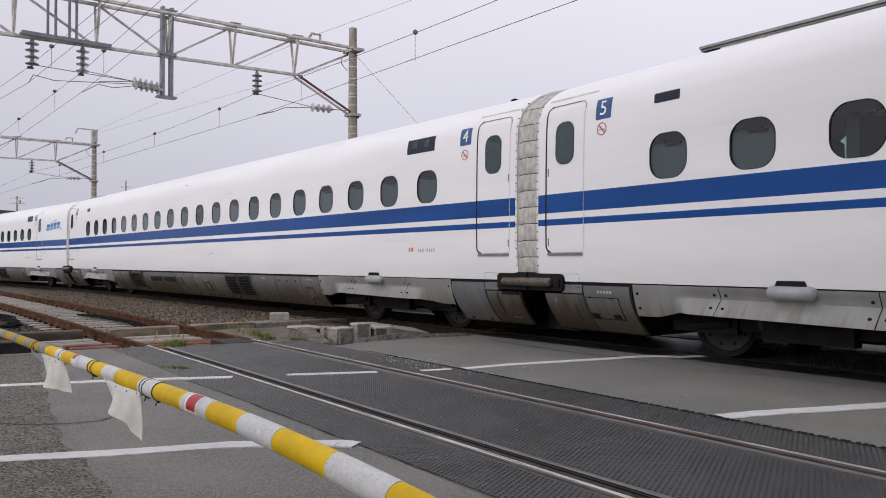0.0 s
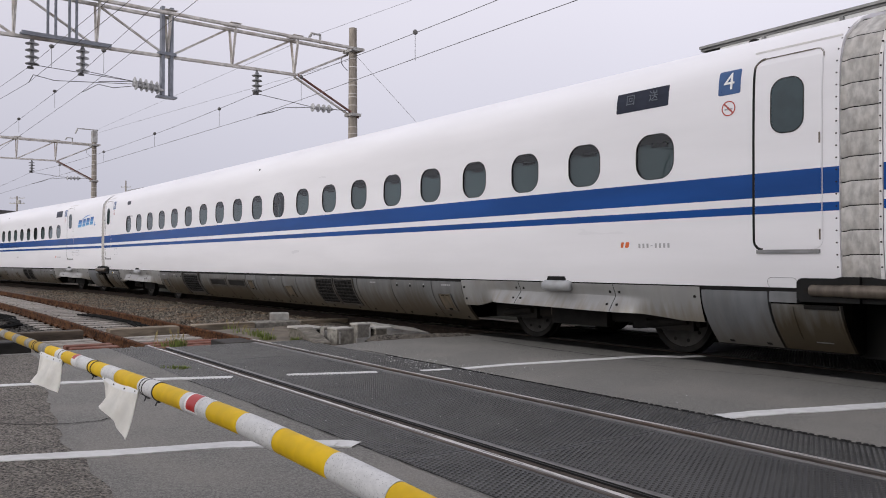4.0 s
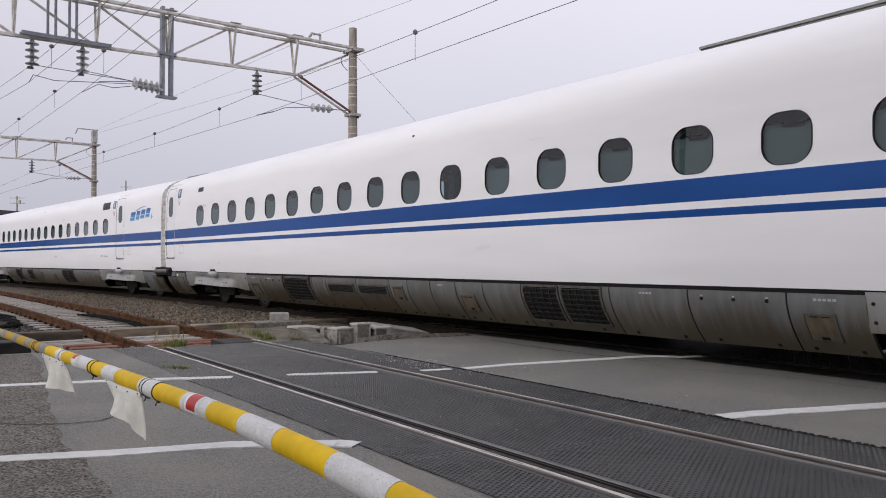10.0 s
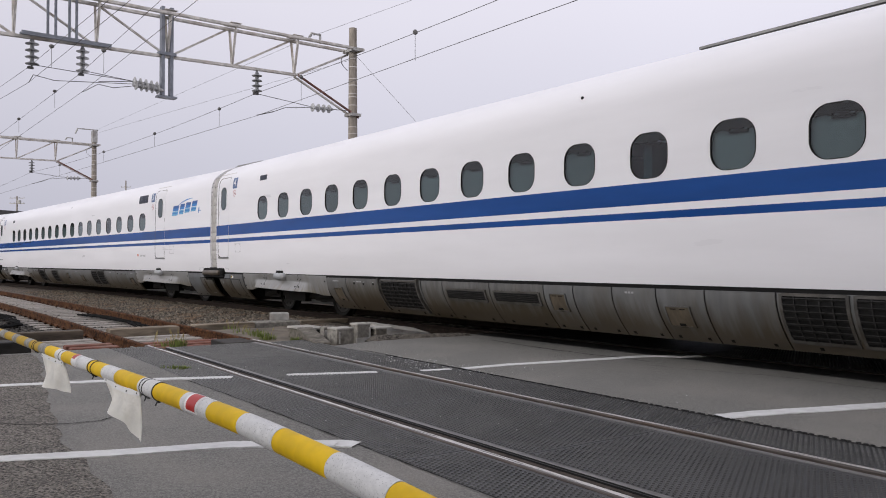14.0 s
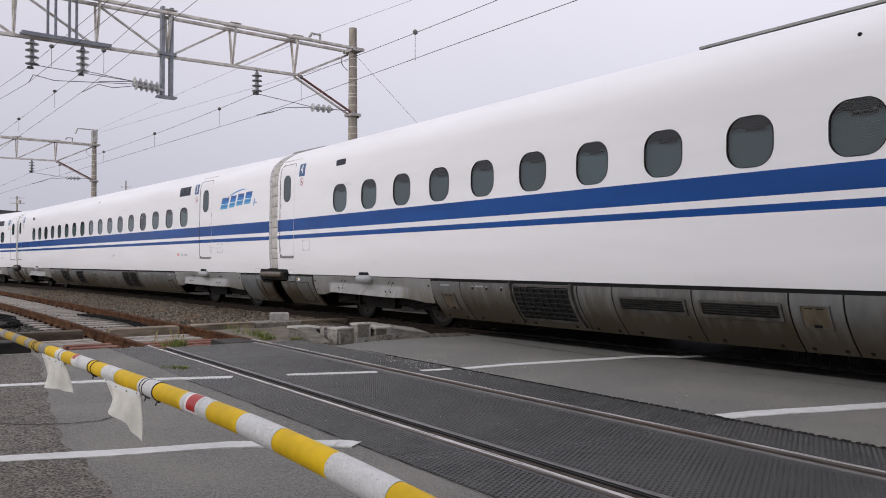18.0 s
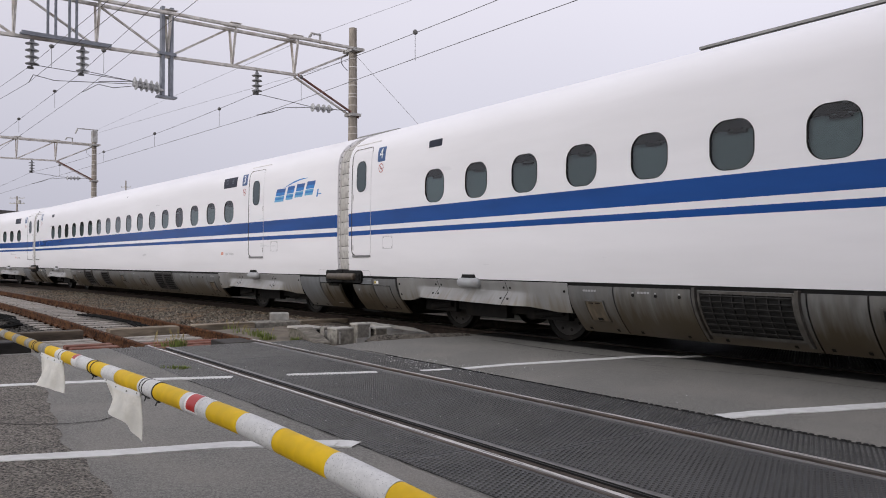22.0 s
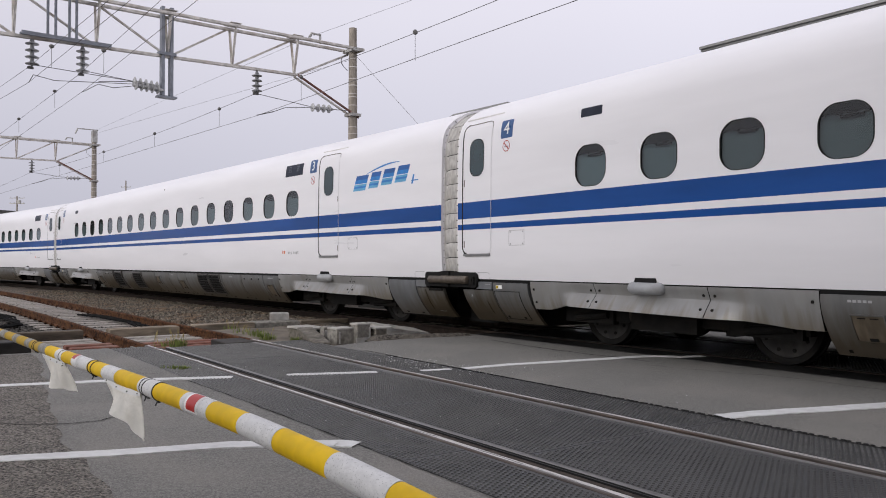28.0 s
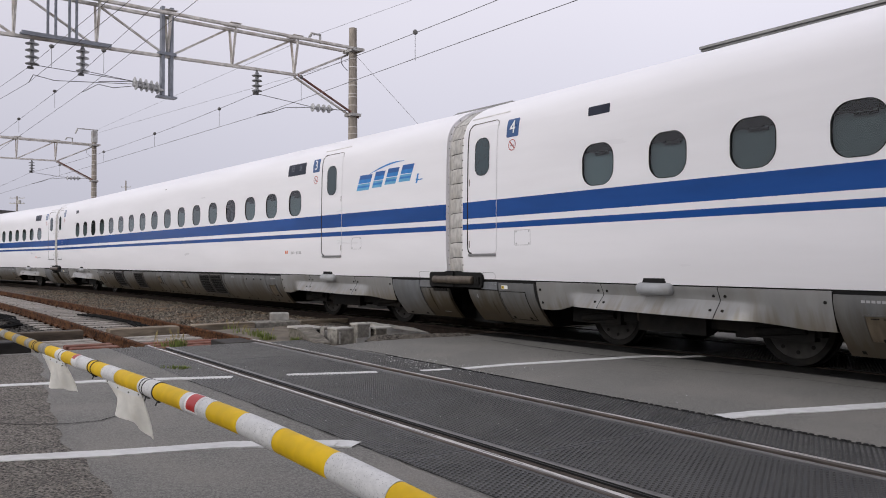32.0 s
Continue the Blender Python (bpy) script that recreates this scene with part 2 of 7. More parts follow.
# oily bed, blackened so that its colour carries the train's shade
M_bed_shade = material("oily_shade_black_bed", (0.020, 0.017, 0.014), 0.9, spread=0.4, scale=22, second=(0.040, 0.028, 0.020), second_scale=1.5, second_amount=0.5, bump=0.04, bump_scale=16, spec=0.2)
M_stone_dark = material("oily_ballast_stone", (0.075, 0.068, 0.06), 0.85, spread=0.2, scale=20, island=0.5)
M_stone = material("ballast_stone", (0.165, 0.142, 0.112), 0.9, spread=0.3, scale=14, second=(0.175, 0.108, 0.063), second_scale=2.6, second_amount=0.9, island=0.65)
M_earth = material("dry_earth", (0.17, 0.145, 0.115), 0.95, spread=0.25, scale=3.0, second=(0.07, 0.10, 0.04), second_scale=0.1, second_amount=0.6, bump=0.03, bump_scale=10)
M_grass = material("dry_grass_blade", (0.15, 0.19, 0.042), 0.8, spread=0.2, island=0.35)
M_straw = material("straw_stem", (0.36, 0.29, 0.13), 0.85, spread=0.2, island=0.2)
M_yellow = material("yellow_barrier_paint", (0.82, 0.53, 0.010), 0.55, spread=0.10, scale=9, second=(0.50, 0.30, 0.01), second_scale=7.0, second_amount=0.5, spec=0.22)
M_yellow_grimy = material("grimy_yellow_barrier_paint", (0.52, 0.33, 0.03), 0.65, spread=0.15, scale=14, second=(0.24, 0.18, 0.07), second_scale=14.0, second_amount=0.8, spec=0.2)
M_white_grimy = material("grimy_grey_reflective_band", (0.30, 0.295, 0.28), 0.7, spread=0.2, scale=40, second=(0.16, 0.15, 0.13), second_scale=14.0, second_amount=0.7, spec=0.2)
M_sticker = material("yellow_warning_sticker", (0.62, 0.44, 0.03), 0.5, spread=0.05)
M_timber_black = material("black_creosoted_kerb", (0.022, 0.019, 0.017), 0.8, spread=0.4, scale=8, second=(0.06, 0.052, 0.044), second_scale=3.0, second_amount=0.6, stretch=(1, 0.3, 1), bump=0.006, bump_scale=30)
M_barwhite = material("pitted_white_reflective_band", (0.70, 0.70, 0.705), 0.6, spread=0.06, scale=60, second=(0.50, 0.50, 0.51), second_scale=30.0, second_amount=0.5, spec=0.25, bump=0.002, bump_scale=150, flecks=((0.22, 0.22, 0.225), 170, 0.34, 0.6))
M_barred = material("red_reflector_tape", (0.46, 0.018, 0.016), 0.4, spread=0.06)
M_tie = material("black_cable_tie", (0.01, 0.01, 0.01), 0.4, spread=0.1)
M_cloth = material("off_white_plastic_flag", (0.92, 0.905, 0.86), 0.6, spread=0.08, scale=8, second=(0.70, 0.66, 0.56), second_scale=6.0, second_amount=0.4, bump=0.012, bump_scale=16)
M_galv = material("galvanised_steel", (0.45, 0.445, 0.43), 0.5, metal=0.3, spread=0.15, scale=8, second=(0.22, 0.16, 0.11), second_scale=3.0, second_amount=0.5)
M_ragged = material("rust_stained_steel", (0.66, 0.63, 0.59), 0.65, spread=0.15, scale=6, second=(0.27, 0.19, 0.14), second_scale=2.2, second_amount=0.6)
M_rust_brace = material("rusted_brace", (0.20, 0.085, 0.065), 0.85, spread=0.25, scale=6, second=(0.38, 0.33, 0.29), second_scale=2.5, second_amount=0.6)
M_pole = material("concrete_mast", (0.30, 0.265, 0.225), 0.9, spread=0.15, scale=12, second=(0.15, 0.13, 0.105), second_scale=2.0, second_amount=0.6, stretch=(1, 1, 0.3))
M_bluegrey = material("blue_grey_painted_steel", (0.215, 0.23, 0.265), 0.5, spread=0.12, scale=8)
M_wire = material("copper_wire", (0.12, 0.115, 0.112), 0.6, metal=0.3, spread=0.15)
M_frame = material("pale_hood_frame", (0.76, 0.74, 0.74), 0.6, spread=0.1, scale=8, second=(0.36, 0.32, 0.26), second_scale=4.0, second_amount=0.4)
M_porcelain = material("grey_porcelain", (0.23, 0.235, 0.245), 0.22, spread=0.1, scale=10)
M_pale_porc = material("pale_porcelain", (0.42, 0.42, 0.42), 0.25, spread=0.1, scale=10)
M_shed = material("grey_shed_metal", (0.24, 0.24, 0.235), 0.6, metal=0.2, spread=0.12, scale=4, stretch=(0.4, 1, 1))
M_fascia = material("dull_grey_fascia", (0.14, 0.14, 0.14), 0.6, spread=0.15, scale=3)
M_shed_wall = material("pale_shed_wall", (0.66, 0.655, 0.65), 0.85, spread=0.08, scale=3)
# pale cover plates; on box lids it also carries light falling on tops
M_plate_lit_top = material("pale_plate_and_lit_top", (0.40, 0.385, 0.355), 0.75, spread=0.15, scale=10, second=(0.24, 0.20, 0.15), second_scale=5.0, second_amount=0.5, bump=0.002)
M_lip = material("rough_asphalt_lip", (0.11, 0.098, 0.085), 0.95, spread=0.5, scale=35, second=(0.20, 0.18, 0.15), second_scale=9, second_amount=0.6, bump=0.02, bump_scale=50, spec=0.2)
M_light_blocker = material("dull_light_blocker", (0.13, 0.13, 0.115), 0.9, spread=0.25, scale=0.6, second=(0.06, 0.075, 0.045), second_scale=0.15, second_amount=0.8)
M_tile = material("dark_roof_tile", (0.09, 0.085, 0.085), 0.8, spread=0.2, scale=5)


M_rubber = material("moulded_rubber_panel", (0.016, 0.0162, 0.0163), 0.38, spread=0.35, scale=4.0, second=(0.034, 0.0345, 0.035), second_scale=0.9, second_amount=0.7, rough_spread=0.14, spec=0.65, bump=0.002, bump_scale=120)
M_rubber_edge = material("polished_rubber_edge", (0.13, 0.125, 0.12), 0.34, spread=0.3, scale=5, stretch=(0.4, 4, 1), second=(0.18, 0.165, 0.15), second_scale=1.5, second_amount=0.5, spec=0.6)
M_stud = material("dusty_rubber_stud", (0.050, 0.0500, 0.0490), 0.38, spread=0.3, scale=3.0, second=(0.088, 0.086, 0.081), second_scale=0.8, second_amount=0.7, rough_spread=0.12, spec=0.7, island=0.25)


def translucent(m, amount):
    """Let some light pass through a thin sheet."""
    n, l = m.node_tree.nodes, m.node_tree.links
    b = n["Principled BSDF"]
    out = [q for q in n if q.type == "OUTPUT_MATERIAL"][0]
    tr = n.new("ShaderNodeBsdfTranslucent")
    l.new(b.inputs["Base Color"].links[0].from_socket, tr.inputs["Color"])
    mx = n.new("ShaderNodeMixShader")
    mx.inputs[0].default_value = amount
    l.new(b.outputs[0], mx.inputs[1])
    l.new(tr.outputs[0], mx.inputs[2])
    l.new(mx.outputs[0], out.inputs["Surface"])


translucent(M_cloth, 0.25)


def glass_material():
    m = bpy.data.materials.new("tinted_window_glass")
    m.use_nodes = True
    n, l = m.node_tree.nodes, m.node_tree.links
    b = n["Principled BSDF"]
    b.inputs["Base Color"].default_value = (0.36, 0.53, 0.58, 1)
    b.inputs["Roughness"].default_value = 0.02
    b.inputs["Transmission Weight"].default_value = 1.0
    b.inputs["IOR"].default_value = 1.6
    return m


M_glass = glass_material()


# ---- geometry helpers ----
class Geo:
    """Collects vertices and faces of one mesh."""

    def __init__(self):
        self.v, self.f, self.m = [], [], []

    def add(self, verts, faces, mat=0):
        k = len(self.v)
        self.v += [tuple(p) for p in verts]
        self.f += [tuple(i + k for i in f) for f in faces]
        self.m += [mat] * len(faces)
        return self

    def box(self, x0, x1, y0, y1, z0, z1, mat=0, turn=None):
        vs = [Vector((x, y, z)) for z in (z0, z1) for y in (y0, y1) for x in (x0, x1)]
        if turn is not None:
            vs = [turn @ p for p in vs]
        return self.add(vs, [(0, 2, 3, 1), (4, 5, 7, 6), (0, 1, 5, 4), (2, 6, 7, 3), (0, 4, 6, 2), (1, 3, 7, 5)], mat)

    def chamfered(self, x0, x1, y0, y1, z0, z1, c, mat=0, turn=None):
        """A box whose upper edges are chamfered by c."""
        vs = [(x0, y0, z0), (x1, y0, z0), (x1, y1, z0), (x0, y1, z0), (x0, y0, z1 - c), (x1, y0, z1 - c), (x1, y1, z1 - c), (x0, y1, z1 - c),
              (x0 + c, y0 + c, z1), (x1 - c, y0 + c, z1), (x1 - c, y1 - c, z1), (x0 + c, y1 - c, z1)]
        if turn is not None:
            vs = [turn @ Vector(p) for p in vs]
        fs = [(3, 2, 1, 0), (8, 9, 10, 11)]
        for i in range(4):
            j = (i + 1) % 4
            fs += [(i, j, j + 4, i + 4), (i + 4, j + 4, j + 8, i + 8)]
        return self.add(vs, fs, mat)

    def tube(self, a, b, r0, r1=None, n=10, mat=0, caps=True):
        a, b = Vector(a), Vector(b)
        r1 = r0 if r1 is None else r1
        d = (b - a).normalized()
        s = d.orthogonal().normalized()
        t = d.cross(s)
        vs = []
        for p, r in ((a, r0), (b, r1)):
            vs += [p + (s * math.cos(2 * math.pi * i / n) + t * math.sin(2 * math.pi * i / n)) * r for i in range(n)]
        fs = [(i, (i + 1) % n, n + (i + 1) % n, n + i) for i in range(n)]
        if caps:
            fs += [tuple(range(n))[::-1], tuple(range(n, 2 * n))]
        return self.add(vs, fs, mat)

    def lathe(self, a, b, rings, n=16, mat=0):
        """rings: (distance along a to b in metres, radius)."""
        a, d = Vector(a), (Vector(b) - Vector(a)).normalized()
        s = d.orthogonal().normalized()
        t = d.cross(s)
        vs = []
        for h, r in rings:
            vs += [a + d * h + (s * math.cos(2 * math.pi * i / n) + t * math.sin(2 * math.pi * i / n)) * r for i in range(n)]
        fs = []
        for k in range(len(rings) - 1):
            fs += [(k * n + i, k * n + (i + 1) % n, (k + 1) * n + (i + 1) % n, (k + 1) * n + i) for i in range(n)]
        fs += [tuple(range(n))[::-1], tuple(range((len(rings) - 1) * n, len(rings) * n))]
        return self.add(vs, fs, mat)

    def grid(self, rows, mat=0, close=False):
        """Quads between equally long rows of points."""
        n = len(rows[0])
        vs = [p for r in rows for p in r]
        fs = []
        for k in range(len(rows) - 1):
            fs += [(k * n + i, k * n + i + 1, (k + 1) * n + i + 1, (k + 1) * n + i) for i in range(n - 1)]
        return self.add(vs, fs, mat)

    def mesh(self, name, mats, smooth=False):
        me = bpy.data.meshes.new(name)
        me.from_pydata(self.v, [], self.f)
        for m in (mats if isinstance(mats, (list, tuple)) else [mats]):
            me.materials.append(m)
        me.polygons.foreach_set("material_index", self.m)
        bm = bmesh.new()
        bm.from_mesh(me)
        bmesh.ops.remove_doubles(bm, verts=bm.verts, dist=0.0002)
        bmesh.ops.recalc_face_normals(bm, faces=bm.faces)
        bm.to_mesh(me)
        bm.free()
        if smooth:
            me.polygons.foreach_set("use_smooth", [True] * len(me.polygons))
            me.set_sharp_from_angle(angle=radians(38))
        me.update()
        return me

    def part(self, name, mats, parent=None, label="", at=None, smooth=False):
        ob = new(name, self.mesh(name, mats, smooth))
        if parent:
            ob.parent = parent
        if at is not None:
            ob.matrix_basis = at
        if label:
            tagged(ob, label)
        return ob


def share(name, me, parent, at=None, label=""):
    """One more object on a mesh that is already there."""
    ob = new(name, me)
    ob.parent = parent
    if at is not None:
        ob.matrix_basis = at
    if label:
        tagged(ob, label)
    return ob


def letters(text, size, mat, name, extrude=0.002):
    """Mesh of a word in the built-in font, centred, facing -y."""
    cu = bpy.data.curves.new(name, "FONT")
    cu.body, cu.size, cu.align_x, cu.align_y, cu.extrude = text, size, "CENTER", "CENTER", extrude
    ob = bpy.data.objects.new(name, cu)
    scene.collection.objects.link(ob)
    dg = bpy.context.evaluated_depsgraph_get()
    me = bpy.data.meshes.new_from_object(ob.evaluated_get(dg))
    bpy.data.objects.remove(ob)
    me.transform(pose(0, 0, 0, 90, 0, 0))
    me.materials.clear()
    me.materials.append(mat)
    me.name = name
    return me


# ---- plan of the lines ----
RAIL_NEAR = -0.06                       # rail tops of the near track
C2, C3, C4 = -0.003059, -8.679e-05, -5.4355e-06


def track_y(x):
    """Centre line of the train's track: a gentle curve."""
    x = max(-70.0, x)
    return C2 * x * x / 2 + C3 * x ** 3 / 6 + C4 * x ** 4 / 24


def near_y(x):
    """Centre line of the near track."""
    return -4.94 - (0.001 * (x + 8) ** 2 if x < -8 else 0.0)


def heading(f, x):
    return math.atan2(f(x + 0.5) - f(x - 0.5), 1.0)


# travel of car four's middle along the track, second by second
TRAVEL = [(0, -20.566), (1, -19.412), (2, -18.311), (3, -17.233), (3.5, -16.703), (5.5, -14.654), (6.5, -13.703), (7.5, -12.720), (8.5, -11.762), (9.5, -10.849), (10.5, -9.950), (11.5, -9.049), (12.5, -8.113), (13.5, -7.203), (14.5, -6.333), (16.5, -4.633), (17.5, -3.833), (18.5, -3.047), (19.5, -2.289), (20.5, -1.564), (21.5, -0.860), (22.5, -0.174), (23.5, 0.486), (24.5, 1.143), (25.5, 1.738), (27.5, 2.583), (28.5, 2.767), (29.2, 2.818), (32, 2.820)]


def travel(t):
    """Smooth reading between the rows above."""
    rows = TRAVEL
    if t >= rows[-1][0]:
        return rows[-1][1]
    i = max(k for k in range(len(rows)) if rows[k][0] <= t)
    i = min(i, len(rows) - 2)

    def slope(k):
        if k == 0 or k == len(rows) - 1:
            j = min(k, len(rows) - 2)
            return (rows[j + 1][1] - rows[j][1]) / (rows[j + 1][0] - rows[j][0]) if k == 0 else 0.0
        a, b = rows[k - 1], rows[k + 1]
        return (b[1] - a[1]) / (b[0] - a[0])

    (t0, s0), (t1, s1) = rows[i], rows[i + 1]
    h = t1 - t0
    u = (t - t0) / h
    return (s0 * (1 + 2 * u) * (1 - u) ** 2 + h * slope(i) * u * (1 - u) ** 2 + s1 * u * u * (3 - 2 * u) + h * slope(i + 1) * u * u * (u - 1))


def car_pose(s):
    """A car whose two bogies, 17.5 m apart, stand on the track."""
    a, b = Vector((s - 8.75, track_y(s - 8.75))), Vector((s + 8.75, track_y(s + 8.75)))
    m = (a + b) / 2
    return pose(m.x, m.y, 0, 0, 0, math.degrees(math.atan2(b.y - a.y, b.x - a.x)))


# ---- ground, ballast and crossing ----
def structure(ob, label, category):
    return tagged(ob, label, category, kind="structure")


g = Geo()
g.grid([[(x, y, -0.62) for x in (-900, -200, -70, 0, 60, 900)] for y in (-900, -100, -20, 0, 20, 100, 900)])
structure(g.part("ground", M_earth), "dry bare earth beside the railway", "ground")


# plain unseen walls, added beside and behind the camera and train to block light
for name, x0, x1, y0, y1, h in (("wall_south", -38, 120, -40.4, -40, 3.4), ("wall_west", -130, -62, -14.4, -14, 6.0), ("wall_north", -80, -9.9, 3.35, 3.55, 0.75), ("wall_east", 1.9, 2.3, -39.5, -6.6, 13.0)):
    g = Geo()
    g.box(x0, x1, y0, y1, -0.62, h)
    structure(g.part(name, M_light_blocker), "plain dull wall, added unseen to block light", "wall")


def bed_z(x, y):
    """Top of the ballast; it ends at the beams across the track at x = -14.2."""
    dn, dt = abs(y - near_y(x)), abs(y - track_y(x))
    if x > -14.15 and y < track_y(x) - 1.6:
        return -0.25 + 0.012 * noise.noise((x * 4, y * 4, 5.0))
    z = -0.258
    if dn > 1.15:
        z += 0.056 * min(1, (dn - 1.15) / 0.4)
    if y > near_y(x) and dt > 0.9:
        z = max(z, -0.115 - 0.06 * max(0.0, dt - 1.7))
        if dn < 1.25:
            z = -0.258 + 0.126 * max(0.0, min(1.0, (dn - 0.95) / 0.3))
    if dt < 0.95:
        z = -0.19
    if dt > 2.6 and y > 0:
        z -= 0.25 * min(1.5, dt - 2.6)
    if y < near_y(x) - 2.2:
        z -= 0.10 * min(3.0, near_y(x) - 2.2 - y)
    return z + 0.02 * noise.noise((x * 2.1, y * 2.1, 3.0)) + 0.015 * noise.noise((x * 6, y * 6, 1.0))


xs = [-11.0 - 0.16 * i for i in range(90)] + [-25.5 - 0.8 * i for i in range(80)]
for name, offs, mat, label in (("ballast_bed", [0.98 + 0.16 * i for i in range(17)], M_ballast, "grey and brown ballast bed between the tracks"),
                               ("shaded_track_bed", [3.54 + 0.16 * i for i in range(20)], M_bed_shade, "oily bed under the train, its shade in the colour"),
                               ("ballast_shoulder", [6.58 + 0.16 * i for i in range(40)], M_ballast, "grey ballast shoulder beyond the train"),
                               ("oily_track_bed", [-9.1 + 0.16 * i for i in range(64)], M_bed_dark, "dark oily bed under the near track")):
    g = Geo()
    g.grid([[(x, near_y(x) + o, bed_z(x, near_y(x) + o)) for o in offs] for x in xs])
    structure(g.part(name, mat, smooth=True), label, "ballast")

rng = random.Random(4)


def stones(count, box, size, name, label, mat=None):
    """Loose ballast stones: little faceted lumps."""
    x0, x1, y0, y1 = box
    gv = Geo()
    ico = [(0, 0, 1), (.9, 0, .35), (.28, .85, .4), (-.72, .53, .3), (-.72, -.53, .45), (.28, -.85, .35), (.72, .53, -.4), (-.28, .85, -.35), (-.9, 0, -.4), (-.28, -.85, -.35), (.72, -.53, -.4), (0, 0, -.9)]
    fc = [(0, 1, 2), (0, 2, 3), (0, 3, 4), (0, 4, 5), (0, 5, 1), (1, 6, 2), (2, 7, 3), (3, 8, 4), (4, 9, 5), (5, 10, 1), (6, 7, 2), (7, 8, 3), (8, 9, 4), (9, 10, 5), (10, 6, 1)]
    for _ in range(count):
        x = x1 - (x1 - x0) * rng.random() ** 1.6
        y = y0 + (y1 - y0) * rng.random()
        if abs(abs(y - near_y(x)) - 0.75) < 0.12 or abs(abs(y - track_y(x)) - 0.75) < 0.12:
            continue
        if mat and abs(y - near_y(x)) < 1.2 and abs((-11.55 - x + 0.31) % 0.62 - 0.31) < 0.15:
            continue
        s = size * rng.uniform(0.6, 1.35)
        rot = Euler((rng.random() * 6, rng.random() * 6, rng.random() * 6)).to_matrix()
        st = [rng.uniform(0.65, 1.2) for _ in range(3)]
        c = Vector((x, y, bed_z(x, y) + s * 0.15))
        gv.add([c + (rot @ Vector((a * st[0] * s, b * st[1] * s, d * st[2] * s))) for a, b, d in ico[:]], fc)
    me = bpy.data.meshes.new(name)
    me.from_pydata(gv.v, [], gv.f)
    me.materials.append(mat or M_stone)
    tagged(new(name, me), label, "ballast", kind="stuff")


stones(27000, (-36, -14.3, -4.05, -1.2), 0.026, "ballast_stones", "loose crushed grey and rusty brown ballast stones")
stones(6500, (-30, -14.35, -9.5, -4.3), 0.030, "trackside_stones", "dark oily ballast stones between sleepers", M_stone_dark)
stones(500, (-14.0, -11.3, -7.2, -2.0), 0.022, "scattered_stones", "scattered small stones on bare earth")

# asphalt of the crossing road
ROAD_Z = RAIL_NEAR - 0.004


def rise(y, x):
    """Road level: a little higher at the train's track."""
    d = track_y(x) - 1.28 - y
    return ROAD_Z + 0.056 * max(0.0, min(1.0, 1 - d / 2.2))


def sheet(name, x0, x1, y_of0, y_of1, mat, label, zf=None, nx=24, ny=4, left=None, thick=0.25):
    """A slab of road between two lines, with skirts at its edges."""
    gv = Geo()
    rows = []
    for j in range(ny + 1):
        r = []
        for i in range(nx + 1):
            f = j / ny
            xa = left(f) if left else x0
            x = xa + (x1 - xa) * i / nx
            y = y_of0(x) + (y_of1(x) - y_of0(x)) * f
            r.append((x, y, zf(y, x) if zf else ROAD_Z))
        rows.append(r)
    gv.grid(rows)
    for edge in (rows[0], rows[-1], [r[0] for r in rows], [r[-1] for r in rows]):
        gv.grid([edge, [(x, y, z - thick) for x, y, z in edge]])
    return structure(gv.part(name, mat, smooth=True), label, "road")


sheet("road_near", -11.2, 9, lambda x: -16, lambda x: -6.21, M_asphalt, "grey patched asphalt road before the railway crossing", left=lambda f: -11.1 - 0.1 * f, nx=40, ny=10)
g = Geo()
rows = []
for i in range(81):
    x = -11.05 + (11.05 - 2.2) * i / 80
    edge = -7.70 + 0.55 * max(0.0, min(1.0, (-x - 5.6) / 4.6)) ** 1.1 + 0.05 * noise.noise((x * 2.3, 0, 9.0)) + 0.035 * noise.noise((x * 7, 0, 4.0))
    rows.append([(x, edge + (-14 - edge) * (k / 10) ** 1.5, ROAD_Z + 0.004) for k in range(11)])
g.grid(rows)
structure(g.part("road_old_patch", M_asphalt_old), "old pitted asphalt with exposed pale stones", "road")
sheet("road_between", -9.9, 9, lambda x: -3.62, lambda x: track_y(x) - 1.28, M_asphalt, "grey worn asphalt between the two tracks", zf=rise, left=lambda f: -9.75 - 0.15 * math.sin(f * 3), nx=40, ny=8)
sheet("road_beyond", -9.6, 9, lambda x: track_y(x) + 0.86, lambda x: 14, M_asphalt, "grey asphalt beyond the train", zf=lambda y, x: -0.008, nx=30)

# rubber decks beside and between the rails
deck = structure(new("crossing_deck"), "black studded rubber crossing panels between steel rails", "crossing deck")


def panels(y0, y1, base, z, x0, x1, step, name="panel"):
    x = x0
    while x < x1 - 0.01:
        xe = min(x + step, x1)
        gv = Geo()
        c = (x + xe) / 2
        m = pose(c, base(c), 0, 0, 0, math.degrees(heading(base, c)))
        gv.chamfered(-(xe - x) / 2 + 0.002, (xe - x) / 2 - 0.002, y0, y1, z - 0.12, z, 0.006)
        gv.part(name, M_rubber, deck, at=m)
        x = xe


panels(-1.27, -0.80, near_y, RAIL_NEAR - 0.002, -11.1, 7, 1.8)
panels(-0.63, 0.63, near_y, RAIL_NEAR - 0.001, -10.8, 7, 1.8)
panels(0.80, 1.32, near_y, RAIL_NEAR - 0.002, -10.75, 7, 1.8)
panels(-1.28, -0.80, track_y, -0.006, -9.6, 7, 1.8)
panels(-0.635, 0.635, track_y, -0.006, -9.6, 7, 1.8)
panels(0.80, 0.86, track_y, -0.006, -9.6, 7, 1.8)


